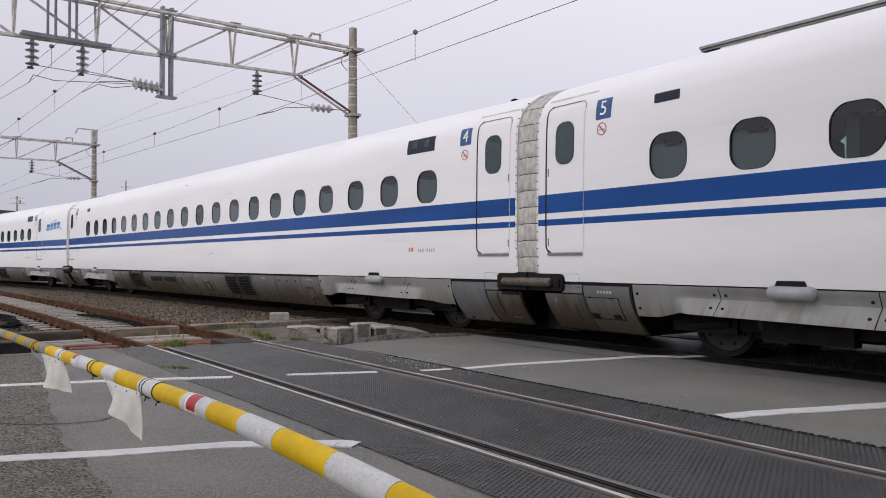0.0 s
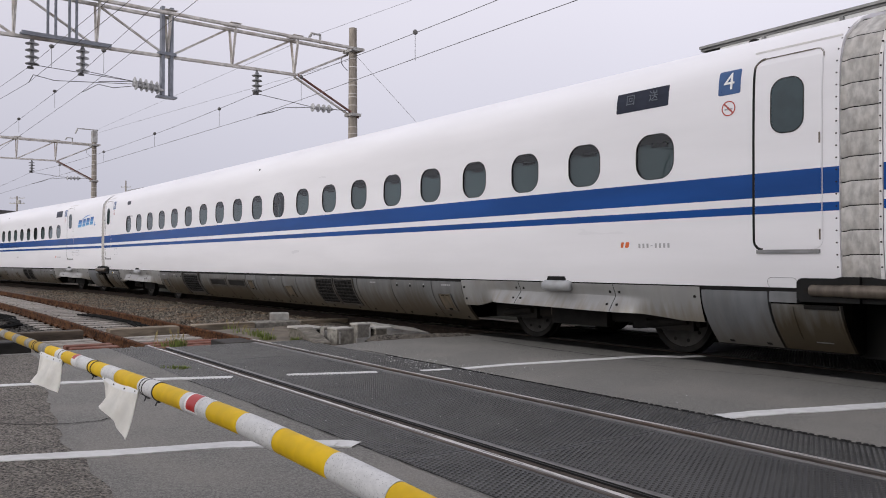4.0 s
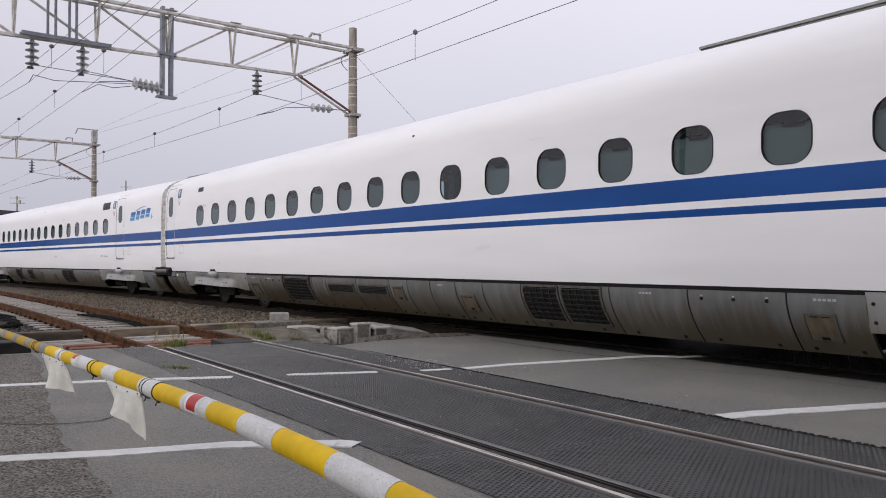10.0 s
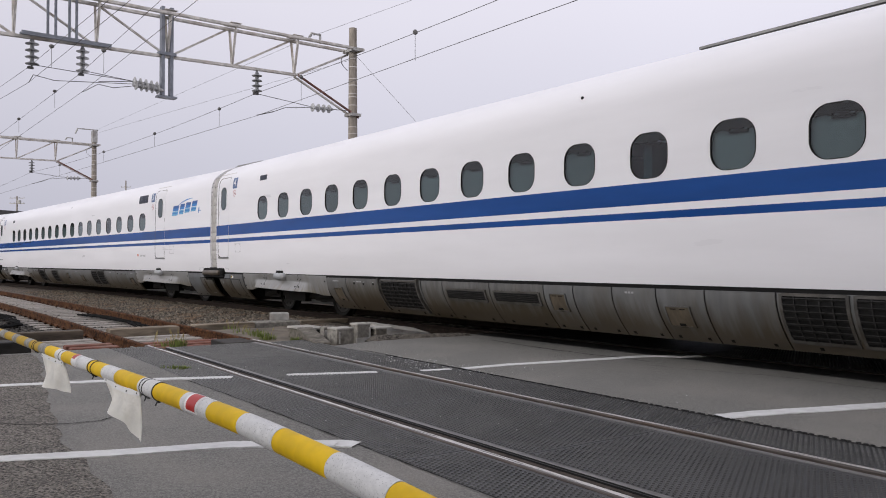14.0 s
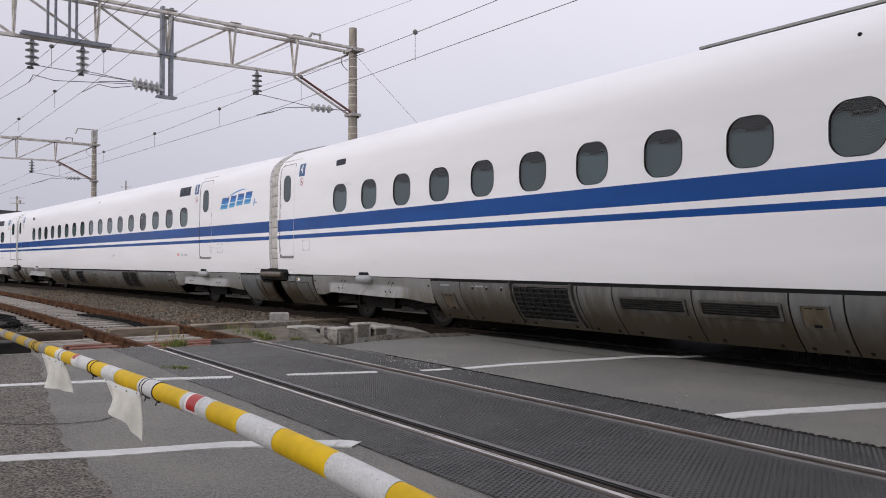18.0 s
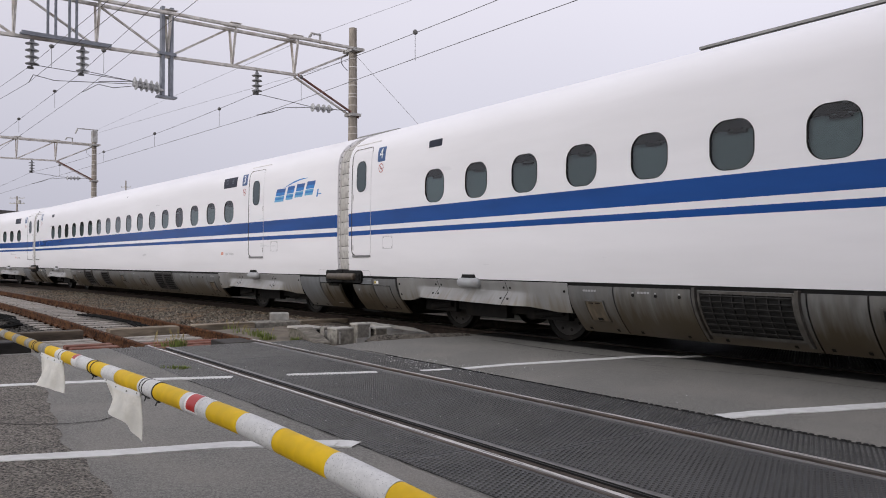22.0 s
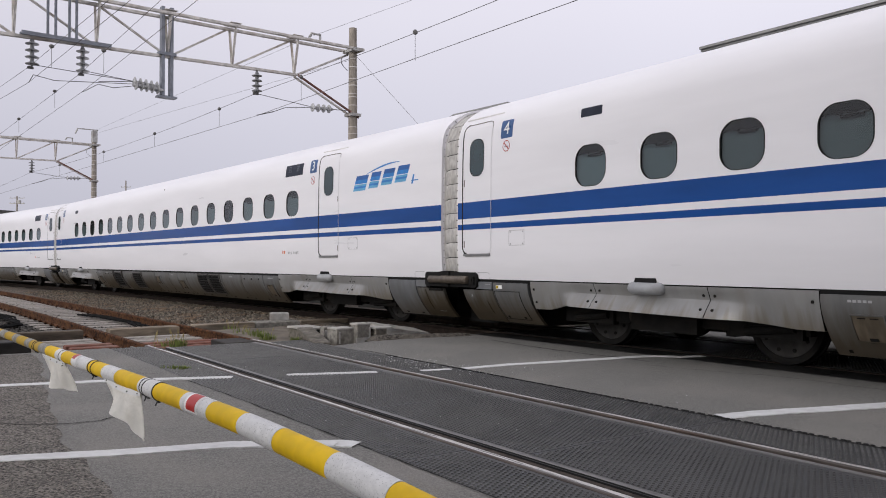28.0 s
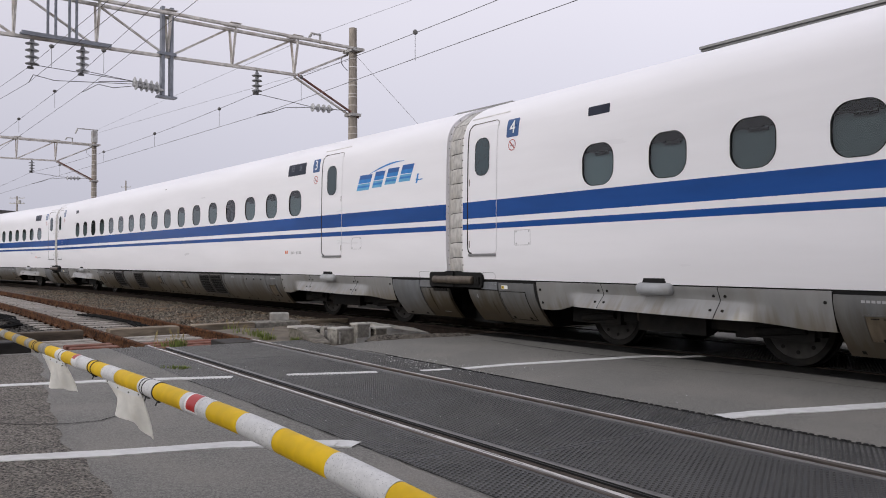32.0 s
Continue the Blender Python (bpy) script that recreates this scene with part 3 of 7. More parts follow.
def studs(y0, y1, base, z, x0, x1):
    """Low moulded studs in staggered rows on the panels."""
    vs, fs = [], []
    step, r, h = 0.036, 0.0125, 0.0055
    rows_ = int((y1 - y0 - 0.03) / (step * 0.866))
    for j in range(rows_):
        o = y0 + 0.02 + j * step * 0.866
        for i in range(int((x1 - x0) / step)):
            x = x0 + (i + 0.5 * (j % 2)) * step
            if 0.03 > (x - x0) % 1.8 or (x - x0) % 1.8 > 1.78:
                continue
            y = base(x) + o
            k = len(vs)
            for rr, zz in ((r, z - 0.001), (r * 0.6, z + h)):
                vs += [(x + rr, y, zz), (x, y + rr, zz), (x - rr, y, zz), (x, y - rr, zz)]
            fs += [(k + a, k + (a + 1) % 4, k + 4 + (a + 1) % 4, k + 4 + a) for a in range(4)] + [(k + 4, k + 5, k + 6, k + 7)]
    return vs, fs


allv, allf = [], []
for y0, y1, base, z, xa, xb in ((-1.27, -0.80, near_y, RAIL_NEAR - 0.002, -11.1, 1.5), (-0.57, 0.575, near_y, RAIL_NEAR - 0.001, -10.8, 1.5),
                                (0.80, 1.32, near_y, RAIL_NEAR - 0.002, -10.75, 1.5),
                                (-0.60, 0.60, track_y, -0.006, -6.0, 1.5)):
    vs, fs = studs(y0, y1, base, z, xa, xb)
    k = len(allv)
    allv += vs
    allf += [tuple(i + k for i in f) for f in fs]
me = bpy.data.meshes.new("deck_studs")
me.from_pydata(allv, [], allf)
me.materials.append(M_stud)
tagged(new("deck_studs", me), "rows of small moulded studs on the rubber deck", "rubber studs", kind="stuff")


teeth = Geo()
for y, x0, x1 in ((-3.615, -8.4, 1.2),):
    for k in range(int((x1 - x0) / 0.05)):
        x = x0 + 0.05 * k + 0.008 * math.sin(k * 2.3)
        teeth.chamfered(x, x + 0.026, y - 0.012 + 0.004 * math.sin(k * 1.3), y + 0.010, RAIL_NEAR - 0.05, RAIL_NEAR + 0.005, 0.003)
me = bpy.data.meshes.new("edge_teeth")
me.from_pydata(teeth.v, [], teeth.f)
me.materials.append(M_black)
share("edge_teeth", me, deck, None, "row of small black rubber teeth along the panel edge")


def strip(name, base, off, w, z, h, x0, x1, mat, parent, step=0.8, label=""):
    """A bar that follows a track."""
    gv = Geo()
    n = max(2, int((x1 - x0) / step))
    prof = [(-w / 2, z - h), (-w / 2, z - 0.004), (-w / 2 + 0.004, z), (w / 2 - 0.004, z), (w / 2, z - 0.004), (w / 2, z - h)]
    rows = []
    for i in range(n + 1):
        x = x0 + (x1 - x0) * i / n
        a = heading(base, x)
        rows.append([(x - math.sin(a) * (off + o), base(x) + math.cos(a) * (off + o), zz) for o, zz in prof])
    gv.grid(rows)
    return gv.part(name, mat, parent, label)


RAIL_PROFILE = [(-0.064, -0.15), (-0.064, -0.138), (-0.012, -0.118), (-0.009, -0.045), (-0.033, -0.034), (-0.0335, -0.008), (-0.027, -0.001), (-0.014, 0.0),
                (0.016, 0.0), (0.027, -0.001), (0.0335, -0.008), (0.033, -0.034), (0.009, -0.045), (0.012, -0.118), (0.064, -0.138), (0.064, -0.15)]


def rail(track, base, off, z, x0, x1, top, step=0.8, side=None):
    gv = Geo()
    n = max(2, int((x1 - x0) / step))
    rows = []
    for i in range(n + 1):
        x = x0 + (x1 - x0) * i / n
        a = heading(base, x)
        rows.append([(x - math.sin(a) * (off + o), base(x) + math.cos(a) * (off + o), z + zz) for o, zz in RAIL_PROFILE])
    for k in range(len(RAIL_PROFILE) - 1):
        gv.grid([[r[k], r[k + 1]] for r in rows], mat=(1 if k in (7, 8) else 2 if 4 <= k <= 10 else 0) if top else 0)
    return gv.part("rail", [side or M_rail, M_rail_top, M_rail_edge], track)


track_near = structure(new("railway_track_near"), "rusty standard-gauge track on pale sleepers", "railway track")
track_far = structure(new("railway_track_far"), "track under the train, rails darkened for shade", "railway track")
for s in (-1, 1):
    rail(track_near, near_y, 0.75 * s, RAIL_NEAR, -11.25, 8, True)
    rail(track_near, near_y, 0.75 * s, RAIL_NEAR, -75, -11.26, False)
    rail(track_far, track_y, 0.75 * s, 0.0, -75, 8, False, side=M_rail_shade)
    strip("flangeway_floor", near_y, 0.676 * s, 0.082, RAIL_NEAR - 0.016, 0.04, -11.0, 8, M_groove, track_near)
    lip_ = Geo()
    rows = []
    for i in range(38):
        x = -10.8 + 0.5 * i
        rows.append([(x, near_y(x) + s * o, RAIL_NEAR + h) for o, h in ((0.573, -0.02), (0.576, 0.001), (0.584, 0.005), (0.612, 0.005), (0.624, 0.002), (0.631, -0.010), (0.634, -0.07))])
    lip_.grid([r[:5] for r in rows], 0)
    lip_.grid([r[4:] for r in rows], 1)
    lip_.part("flangeway_edge", [M_rubber_edge, M_black], track_near, "smooth rounded rubber edge of the flangeway", smooth=True)
    strip("flangeway_floor", track_y, 0.6785 * s, 0.078, -0.045, 0.04, -9.6, 8, M_groove, track_far)

# sleepers: one mesh, shared
gs = Geo()
gs.chamfered(-0.11, 0.11, -1.15, 1.15, -0.14, 0.0, 0.015)
sleeper_mesh = gs.mesh("sleeper", M_sleeper)
gs = Geo()
for s in (-1, 1):
    for d in (-1, 1):
        gs.chamfered(-0.05, 0.05, s * 0.75 + d * 0.085 - 0.035, s * 0.75 + d * 0.085 + 0.035, 0.0, 0.035, 0.01)
        gs.tube((0, s * 0.75 + d * 0.09, 0.03), (0, s * 0.75 + d * 0.09, 0.06), 0.016, n=6)
clip_mesh = gs.mesh("rail_clip", M_rail)
for i in range(62):
    x = -11.55 - 0.62 * i
    m = pose(x, near_y(x), RAIL_NEAR - 0.155, 0, 0, math.degrees(heading(near_y, x)) + rng.uniform(-0.8, 0.8))
    sl = share("sleeper", sleeper_mesh, track_near, m)
    share("rail_clip", clip_mesh, sl)
for i in range(40):
    x = -10.2 - 0.62 * i
    m = pose(x, track_y(x), -0.155, 0, 0, math.degrees(heading(track_y, x)))
    share("sleeper", sleeper_mesh, track_far, m)

# rail joints where the rails enter the deck
for s in (-1, 1):
    for side in (-1, 1):
        gv = Geo()
        gv.box(-0.28, 0.28, -0.012, 0.012, -0.115, -0.04)
        for k in (-0.2, -0.07, 0.07, 0.2):
            gv.tube((k, 0, -0.078), (k, side * 0.045, -0.078), 0.019, n=6, mat=1)
        x = -11.62 if s < 0 else -11.15
        gv.part("fishplate", [M_rail, M_galv], track_near, at=pose(x, near_y(x) + 0.75 * s + side * 0.026, RAIL_NEAR))

# timbers at the end of the deck
def baulk(x, y0, y1, z0, z1, w, mat, name, label, rz=0.0):
    gv = Geo()
    gv.chamfered(-w / 2, w / 2, y0, y1, z0, z1, 0.012)
    return tagged(gv.part(name, mat, at=pose(x, 0, 0, 0, 0, rz)), label, "timber")


baulk(-14.2, -5.56, -4.42, -0.26, -0.045, 0.30, M_timber_pale, "timber_baulk", "weathered pale timber baulk between the rails")
baulk(-14.3, -8.2, -5.95, -0.26, -0.05, 0.26, M_timber, "timber_baulk", "weathered brown timber baulk beside the rail", 0)
baulk(-14.35, -4.10, -2.98, -0.26, -0.05, 0.26, M_timber_pale, "timber_baulk", "weathered pale timber baulk before the ballast")
baulk(-14.30, -2.05, -0.95, -0.30, -0.055, 0.2, M_timber_pale, "timber_baulk", "mossy timber baulk before the ballast")
for k, x in enumerate((-13.75, -13.45, -13.1, -12.8)):
    baulk(x, -5.56, -4.36, -0.27, -0.165 - 0.01 * (k % 2), 0.2, M_sleeper, "pale_plank", "pale weathered plank between the rails")
    baulk(x - 0.1, -7.1, -5.86, -0.27, -0.175 - 0.01 * (k % 2), 0.2, M_sleeper, "pale_plank", "pale weathered plank beside the rail")
for k, x in enumerate((-12.35, -12.0, -11.62)):
    baulk(x, -5.50, -4.32, -0.26, -0.135, 0.19, M_timber_red, "red_plank", "faded red timber plank at the deck edge")
for k, x in enumerate((-12.62, -12.2)):
    baulk(x, -6.50, -5.86, -0.26, -0.135, 0.2, M_timber_red, "red_plank", "faded red timber plank at the deck edge")
baulk(-11.42, -9.9, -7.12, -0.30, 0.075, 0.40, M_timber_black, "kerb_timber", "black creosoted timber kerb at the road edge")
baulk(-11.2, -4.72, -4.28, -0.26, -0.056, 0.66, M_timber_black, "kerb_timber", "black timber block beside the rail at the deck edge")
# loose black cables over the sleepers
def cable(points, r, label):
    gv = Geo()
    pts = [Vector(q) for q in points]
    prev = None
    for a, b in zip(pts, pts[1:]):
        for k in range(6):
            q = a + (b - a) * (k / 6) + Vector((0.11 * noise.noise((k + a.x * 9, 1, 2)), 0.05 * noise.noise((k + a.x * 9, 5, 2)), 0.02 * abs(noise.noise((k, a.y * 7, 2)))))
            if prev is not None:
                gv.tube(prev, q, r, n=6, caps=False)
            prev = q
    return tagged(gv.part("cable", M_cable), label, "cable", "loose cables")


for k in range(4):
    o = 0.09 * k
    cable([(-15.2 - o, -8.6, -0.17), (-16.2 - o, -7.2, -0.15), (-17.3 - 1.5 * o, -6.45, -0.14), (-19.5 - 2 * o, -6.55 + o, -0.15), (-23.5, -6.9 + o, -0.16)], 0.021, "black cable lying beside the rail")
for k in range(3):
    o = 0.10 * k
    cable([(-15.3 - o, -4.52 - o, -0.17), (-16.9 - o, -4.44 - 0.6 * o, -0.16), (-18.8 - 2 * o, -4.5 - o, -0.16), (-20.6, -4.75 - o, -0.17)], 0.024, "black cable lying between the rails")


# ---- road markings ----
def marking(points, w, name, label):
    gv = Geo()
    lo, hi = [], []
    for i, (x, y) in enumerate(points):
        a, b = Vector(points[max(0, i - 1)]), Vector(points[min(len(points) - 1, i + 1)])
        d = (b - a).normalized()
        n = Vector((-d.y, d.x))
        ww = w * (1 + 0.10 * noise.noise((x * 3, y * 3, 0)) + 0.12 * noise.noise((x * 19, y * 19, 4)))
        z = min(rise(y, x), -0.006) + 0.006 if y > -3.6 else ROAD_Z + 0.008
        for lst, s in ((lo, -1), (hi, 1)):
            q = Vector((x, y)) + n * s * ww / 2
            lst.append((q.x, q.y, z))
    gv.grid([lo, hi])
    gv.grid([lo, [(a, b, c - 0.01) for a, b, c in lo]])
    gv.grid([hi, [(a, b, c - 0.01) for a, b, c in hi]])
    return structure(gv.part(name, M_road_white), label, "road marking")


def dense(pts, n=22):
    out = []
    for (a, b), (c, d) in zip(pts, pts[1:]):
        out += [(a + (c - a) * k / n, b + (d - b) * k / n) for k in range(n)]
    return out + [pts[-1]]


marking(dense([(-8.6, -8.7), (-8.35, -7.76), (-8.11, -6.94), (-7.93, -6.45), (-7.65, -5.82)]), 0.14, "road_line", "worn white edge line on asphalt")
marking(dense([(-7.49, -5.32), (-7.15, -4.47)]), 0.13, "road_line", "short white line on the rubber deck")
marking(dense([(-6.98, -4.05), (-6.9, -3.72)]), 0.10, "road_line", "broken white line fragment on the deck edge")
marking(dense([(-6.87, -3.57), (-6.77, -3.03), (-6.54, -2.4), (-6.34, -1.86), (-6.24, -1.54), (-6.14, -1.36), (-5.91, -1.2), (-5.82, -0.93)]), 0.13, "road_line", "white edge line running under the train")
marking(dense([(-5.6, -9.0), (-5.25, -8.08), (-5.03, -7.52), (-4.85, -6.89), (-4.61, -6.47), (-4.49, -6.30), (-4.39, -6.225)]), 0.155, "road_line", "white centre line before the crossing")
marking(dense([(-3.66, -3.6), (-3.58, -3.33), (-3.45, -3.02), (-3.34, -2.80), (-3.25, -2.59), (-3.12, -2.3), (-2.7, -1.35)]), 0.17, "road_line", "white centre line between the tracks")


# flaked paint and grit near the broken line
gc = Geo()
rc = random.Random(21)
for k in range(300):
    if k < 190:
        x, y = rc.gauss(-7.5, 0.5), rc.gauss(-3.72, 0.14)
    else:
        x, y = rc.uniform(-9.6, -4.0), rc.uniform(-6.1, -3.0)
    if abs(y + 4.19) < 0.12 or abs(y + 5.69) < 0.12:
        continue
    z = (rise(y, x) if y > -3.6 else ROAD_Z) + 0.004
    s = rc.uniform(0.003, 0.009) * (1.0 if k < 190 else 0.6)
    a = rc.random() * 6.28
    ring = [(x + s * rc.uniform(0.5, 1.2) * math.cos(a + i * 1.257), y + s * rc.uniform(0.5, 1.2) * math.sin(a + i * 1.257), z + 0.003) for i in range(5)]
    gc.add([*ring, *[(p, q, z - 0.004) for p, q, _ in ring]], [(0, 1, 2, 3, 4)] + [(i, (i + 1) % 5, (i + 1) % 5 + 5, i + 5) for i in range(5)])
me = bpy.data.meshes.new("paint_chips")
me.from_pydata(gc.v, [], gc.f)
me.materials.append(M_road_white)
tagged(new("paint_chips", me), "scattered white paint flakes and grit", "paint chips", kind="stuff")


# ---- cracks and joints in the asphalt ----
def crack(points, w, label, mat=None, wobble=0.03):
    gv = Geo()
    pts = dense(points, 14)
    lo, hi = [], []
    for i, (x, y) in enumerate(pts):
        k = wobble * noise.noise((x * 5, y * 5, 7.0))
        ww = w * (0.5 + abs(noise.noise((x * 9, y * 9, 2.0))) * 1.6)
        a, b = Vector(pts[max(0, i - 1)]), Vector(pts[min(len(pts) - 1, i + 1)])
        d = (b - a).normalized()
        n = Vector((-d.y, d.x))
        z = (rise(y, x) if y > -3.6 else ROAD_Z) + 0.0055
        for lst, s in ((lo, -1), (hi, 1)):
            q = Vector((x, y)) + n * (k + s * ww / 2)
            lst.append((q.x, q.y, z))
    gv.grid([lo, hi])
    return structure(gv.part("road_crack", mat or M_crack), label, "road crack")


crack([(-6.6, -8.7), (-6.38, -7.97), (-6.22, -7.78), (-6.13, -7.57), (-6.1, -7.36), (-6.21, -7.23), (-6.35, -7.16)], 0.020, "dark crack in old asphalt")
crack([(-8.73, -1.71), (-7.68, -1.81), (-6.69, -1.81), (-6.38, -1.76), (-5.88, -1.77)], 0.030, "dark seam in the asphalt beside the train")
crack([(-5.7, -1.95), (-4.81, -1.80), (-4.3, -1.66), (-3.45, -1.68), (-2.5, -1.7)], 0.012, "dark seam in the asphalt beside the train", wobble=0.07)
crack([(-7.7, -6.25), (-6.46, -6.22), (-5.0, -6.215), (-2.5, -6.215), (0, -6.215)], 0.012, "ragged joint between asphalt and rubber deck", wobble=0.015)
crack([(-9.0, -3.58), (-7.3, -3.59), (-4.5, -3.64), (-2, -3.64), (1, -3.64)], 0.028, "ragged joint between asphalt and rubber deck", wobble=0.015)
crack([(-8.9, -7.0), (-8.6, -6.7), (-8.3, -6.3)], 0.012, "fine crack in asphalt")


# ---- train ----
PROFILE = [(1.632, 0.83), (1.656, 0.95), (1.671, 1.12), (1.679, 1.32), (1.68, 1.54), (1.68, 1.62), (1.68, 1.70), (1.679, 1.80), (1.678, 1.94), (1.677, 1.98),
           (1.676, 2.10), (1.675, 2.23), (1.673, 2.35), (1.671, 2.48), (1.667, 2.64), (1.660, 2.80), (1.648, 2.92), (1.628, 3.00), (1.592, 3.08), (1.545, 3.145), (1.48, 3.21), (1.40, 3.27),
           (1.31, 3.325), (1.20, 3.38), (1.02, 3.445), (0.80, 3.505), (0.55, 3.555), (0.28, 3.59), (0.0, 3.605)]


def side_y(z):
    """Half width of the body at a height."""
    for (y0, z0), (y1, z1) in zip(PROFILE, PROFILE[1:]):
        if z0 <= z <= z1:
            return y0 + (y1 - y0) * (z - z0) / (z1 - z0)
    return PROFILE[0][0] if z < 1 else 0.0


def rounded(z, zc, hh, hw, r):
    """Half width of a rounded rectangle at the height z."""
    d = abs(z - zc) - (hh - r)
    return hw if d <= 0 else hw - r + math.sqrt(max(0.0, r * r - d * d))


def patch(u, zc, hw, hh, r, out, n=10, skew=0.0):
    """A rounded plate that follows the body's near side, proud by out."""
    gv = Geo()
    zs = [zc - hh + r * (1 - math.cos(math.pi / 2 * k / n)) for k in range(n + 1)] + [zc + hh - r + r * math.sin(math.pi / 2 * k / n) for k in range(n + 1)]
    if r < 0.001:
        zs = [zc - hh, zc + hh]
    zs = sorted(set(zs + [z for _, z in PROFILE if zs[0] < z < zs[-1]]))
    rows, back = [], []
    for z in zs:
        w = rounded(z, zc, hh, hw, r) if r >= 0.001 else hw
        o = skew * (z - zc)
        rows.append([(u + o - w, -side_y(z) - out, z), (u + o + w, -side_y(z) - out, z)])
        back.append([(u + o - w, -side_y(z) + 0.004, z), (u + o + w, -side_y(z) + 0.004, z)])
    gv.grid(rows)
    for k in (0, 1):
        gv.grid([[r_[k] for r_ in rows], [r_[k] for r_ in back]])
    gv.add([*rows[0], *back[0]], [(0, 1, 3, 2)])
    gv.add([*rows[-1], *back[-1]], [(0, 1, 3, 2)])
    return gv


def outline(u, zc, hw, hh, r, w, out, sides="lrtb", n=8):
    """A thin raised line along a rounded rectangle on the near side."""
    pts = []
    corners = [(1, 1, 0), (-1, 1, 90), (-1, -1, 180), (1, -1, 270)]
    for sx, sz, a0 in corners:
        for k in range(n + 1):
            a = radians(a0 + 90 * k / n)
            pts.append((u + sx * (hw - r) + r * math.cos(a), zc + sz * (hh - r) + r * math.sin(a), math.cos(a), math.sin(a)))
    pts.append(pts[0])
    long = []
    for (a, b, ca, sa), (c, d, cc, sc) in zip(pts, pts[1:]):
        m = max(1, int(math.hypot(c - a, d - b) / 0.04))
        long += [(a + (c - a) * k / m, b + (d - b) * k / m, ca + (cc - ca) * k / m, sa + (sc - sa) * k / m) for k in range(m)]
    long.append(pts[-1])
    gv = Geo()
    keep = lambda p: ((p[0] < u - hw + r and "l" in sides) or (p[0] > u + hw - r and "r" in sides) or (p[1] > zc + hh - r and "t" in sides) or (p[1] < zc - hh + r and "b" in sides))
    for p, q in zip(long, long[1:]):
        if keep(p) or keep(q):
            quad = []
            for (a, b, ca, sa), s in ((p, 1), (p, -1), (q, -1), (q, 1)):
                zz = b + sa * w / 2 * s
                quad.append((a + ca * w / 2 * s, -side_y(zz) - out - 0.001, zz))
            gv.add(quad + [(a, b + 0.006, c) for a, b, c in quad], [(0, 1, 2, 3), (0, 4, 5, 1), (3, 2, 6, 7)])
    return gv


WIN_Z, WIN_H, WIN_W, WIN_R = 2.235, 0.252, 0.256, 0.19
END = 12.29
REAR = -12.235                          # rear end of each body; the hood fills the gap behind it


def window_meshes():
    fr = Geo()
    n = 10
    zs = [WIN_Z - WIN_H + WIN_R * (1 - math.cos(math.pi / 2 * k / n)) for k in range(n + 1)] + [WIN_Z + WIN_H - WIN_R + WIN_R * math.sin(math.pi / 2 * k / n) for k in range(n + 1)]
    for s in (-1, 1):
        rows = []
        for z in zs:
            w = rounded(z, WIN_Z, WIN_H, WIN_W, WIN_R)
            wi = max(0.0, w - 0.012)
            rows.append([(s * (w + 0.001), -side_y(z) - 0.002, z), (s * wi, -side_y(z) - 0.001, z), (s * wi, -side_y(z) + 0.03, z)])
        fr.grid(rows)
    for z, d in ((WIN_Z - WIN_H, 0.008), (WIN_Z + WIN_H, -0.008)):
        w = WIN_W - WIN_R
        fr.grid([[(-w, -side_y(z) - 0.002, z), (w, -side_y(z) - 0.002, z)], [(-w, -side_y(z) - 0.001, z + d), (w, -side_y(z) - 0.001, z + d)], [(-w, -side_y(z) + 0.03, z + d), (w, -side_y(z) + 0.03, z + d)]])
    pane = Geo()
    rows = [[(-rounded(z, WIN_Z, WIN_H, WIN_W, WIN_R), -side_y(z) + 0.006, z), (rounded(z, WIN_Z, WIN_H, WIN_W, WIN_R), -side_y(z) + 0.006, z)] for z in zs]
    pane.grid(rows)
    # black strips and a bar imitate the dim ceiling and rack inside
    dim_top = Geo()
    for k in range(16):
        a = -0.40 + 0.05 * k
        dim_top.box(a, a + 0.05, -1.645, -1.60, WIN_Z + 0.150 - 0.008 * math.sin(k * 2.4), WIN_Z + 0.27)
    dim_top.box(-0.06, 0.15, -1.635, -1.60, WIN_Z + 0.110, WIN_Z + 0.140)
    blind = Geo()
    blind.box(-0.38, 0.38, -1.585, -1.575, WIN_Z - 0.27, WIN_Z + 0.27)
    blind.box(-0.38, 0.38, -1.60, -1.57, WIN_Z - 0.285, WIN_Z - 0.27)
    return fr.mesh("window", M_black, True), pane.mesh("pane", M_glass, True), dim_top.mesh("pelmet", M_dim_interior), blind.mesh("blind", M_blind)


WINDOW, PANE, TOP_STRIP, BLIND = window_meshes()


def skirt_point(v, z0=0.786, z1=0.22):
    """The curved equipment skirt, from its top edge (0) to its bottom (1)."""
    z = z0 + (z1 - z0) * v
    return 1.637 - 0.35 * max(0.0, v - 0.06) ** 1.75, z


def skirt_panel(u0, u1, lean=0.0, z1=0.22, v0=0.0):
    gv = Geo()
    n = 12
    rows, back = [], []
    for k in range(n + 1):
        v = v0 + (1 - v0) * k / n
        y, z = skirt_point(v, z1=z1)
        rows.append([(u0 + 0.009, -y, z), (u1 - 0.009, -y, z)])
        back.append([(u0 + 0.009, -y + 0.05, z), (u1 - 0.009, -y + 0.05, z)])
    gv.grid(rows)
    gv.grid(back)
    for k in (0, 1):
        gv.grid([[r[k] for r in rows], [r[k] for r in back]])
    gv.grid([rows[0], back[0]])
    gv.grid([rows[-1], back[-1]])
    return gv


def on_skirt(u, v, out=0.0):
    y, z = skirt_point(v)
    return (u, -y - out, z)


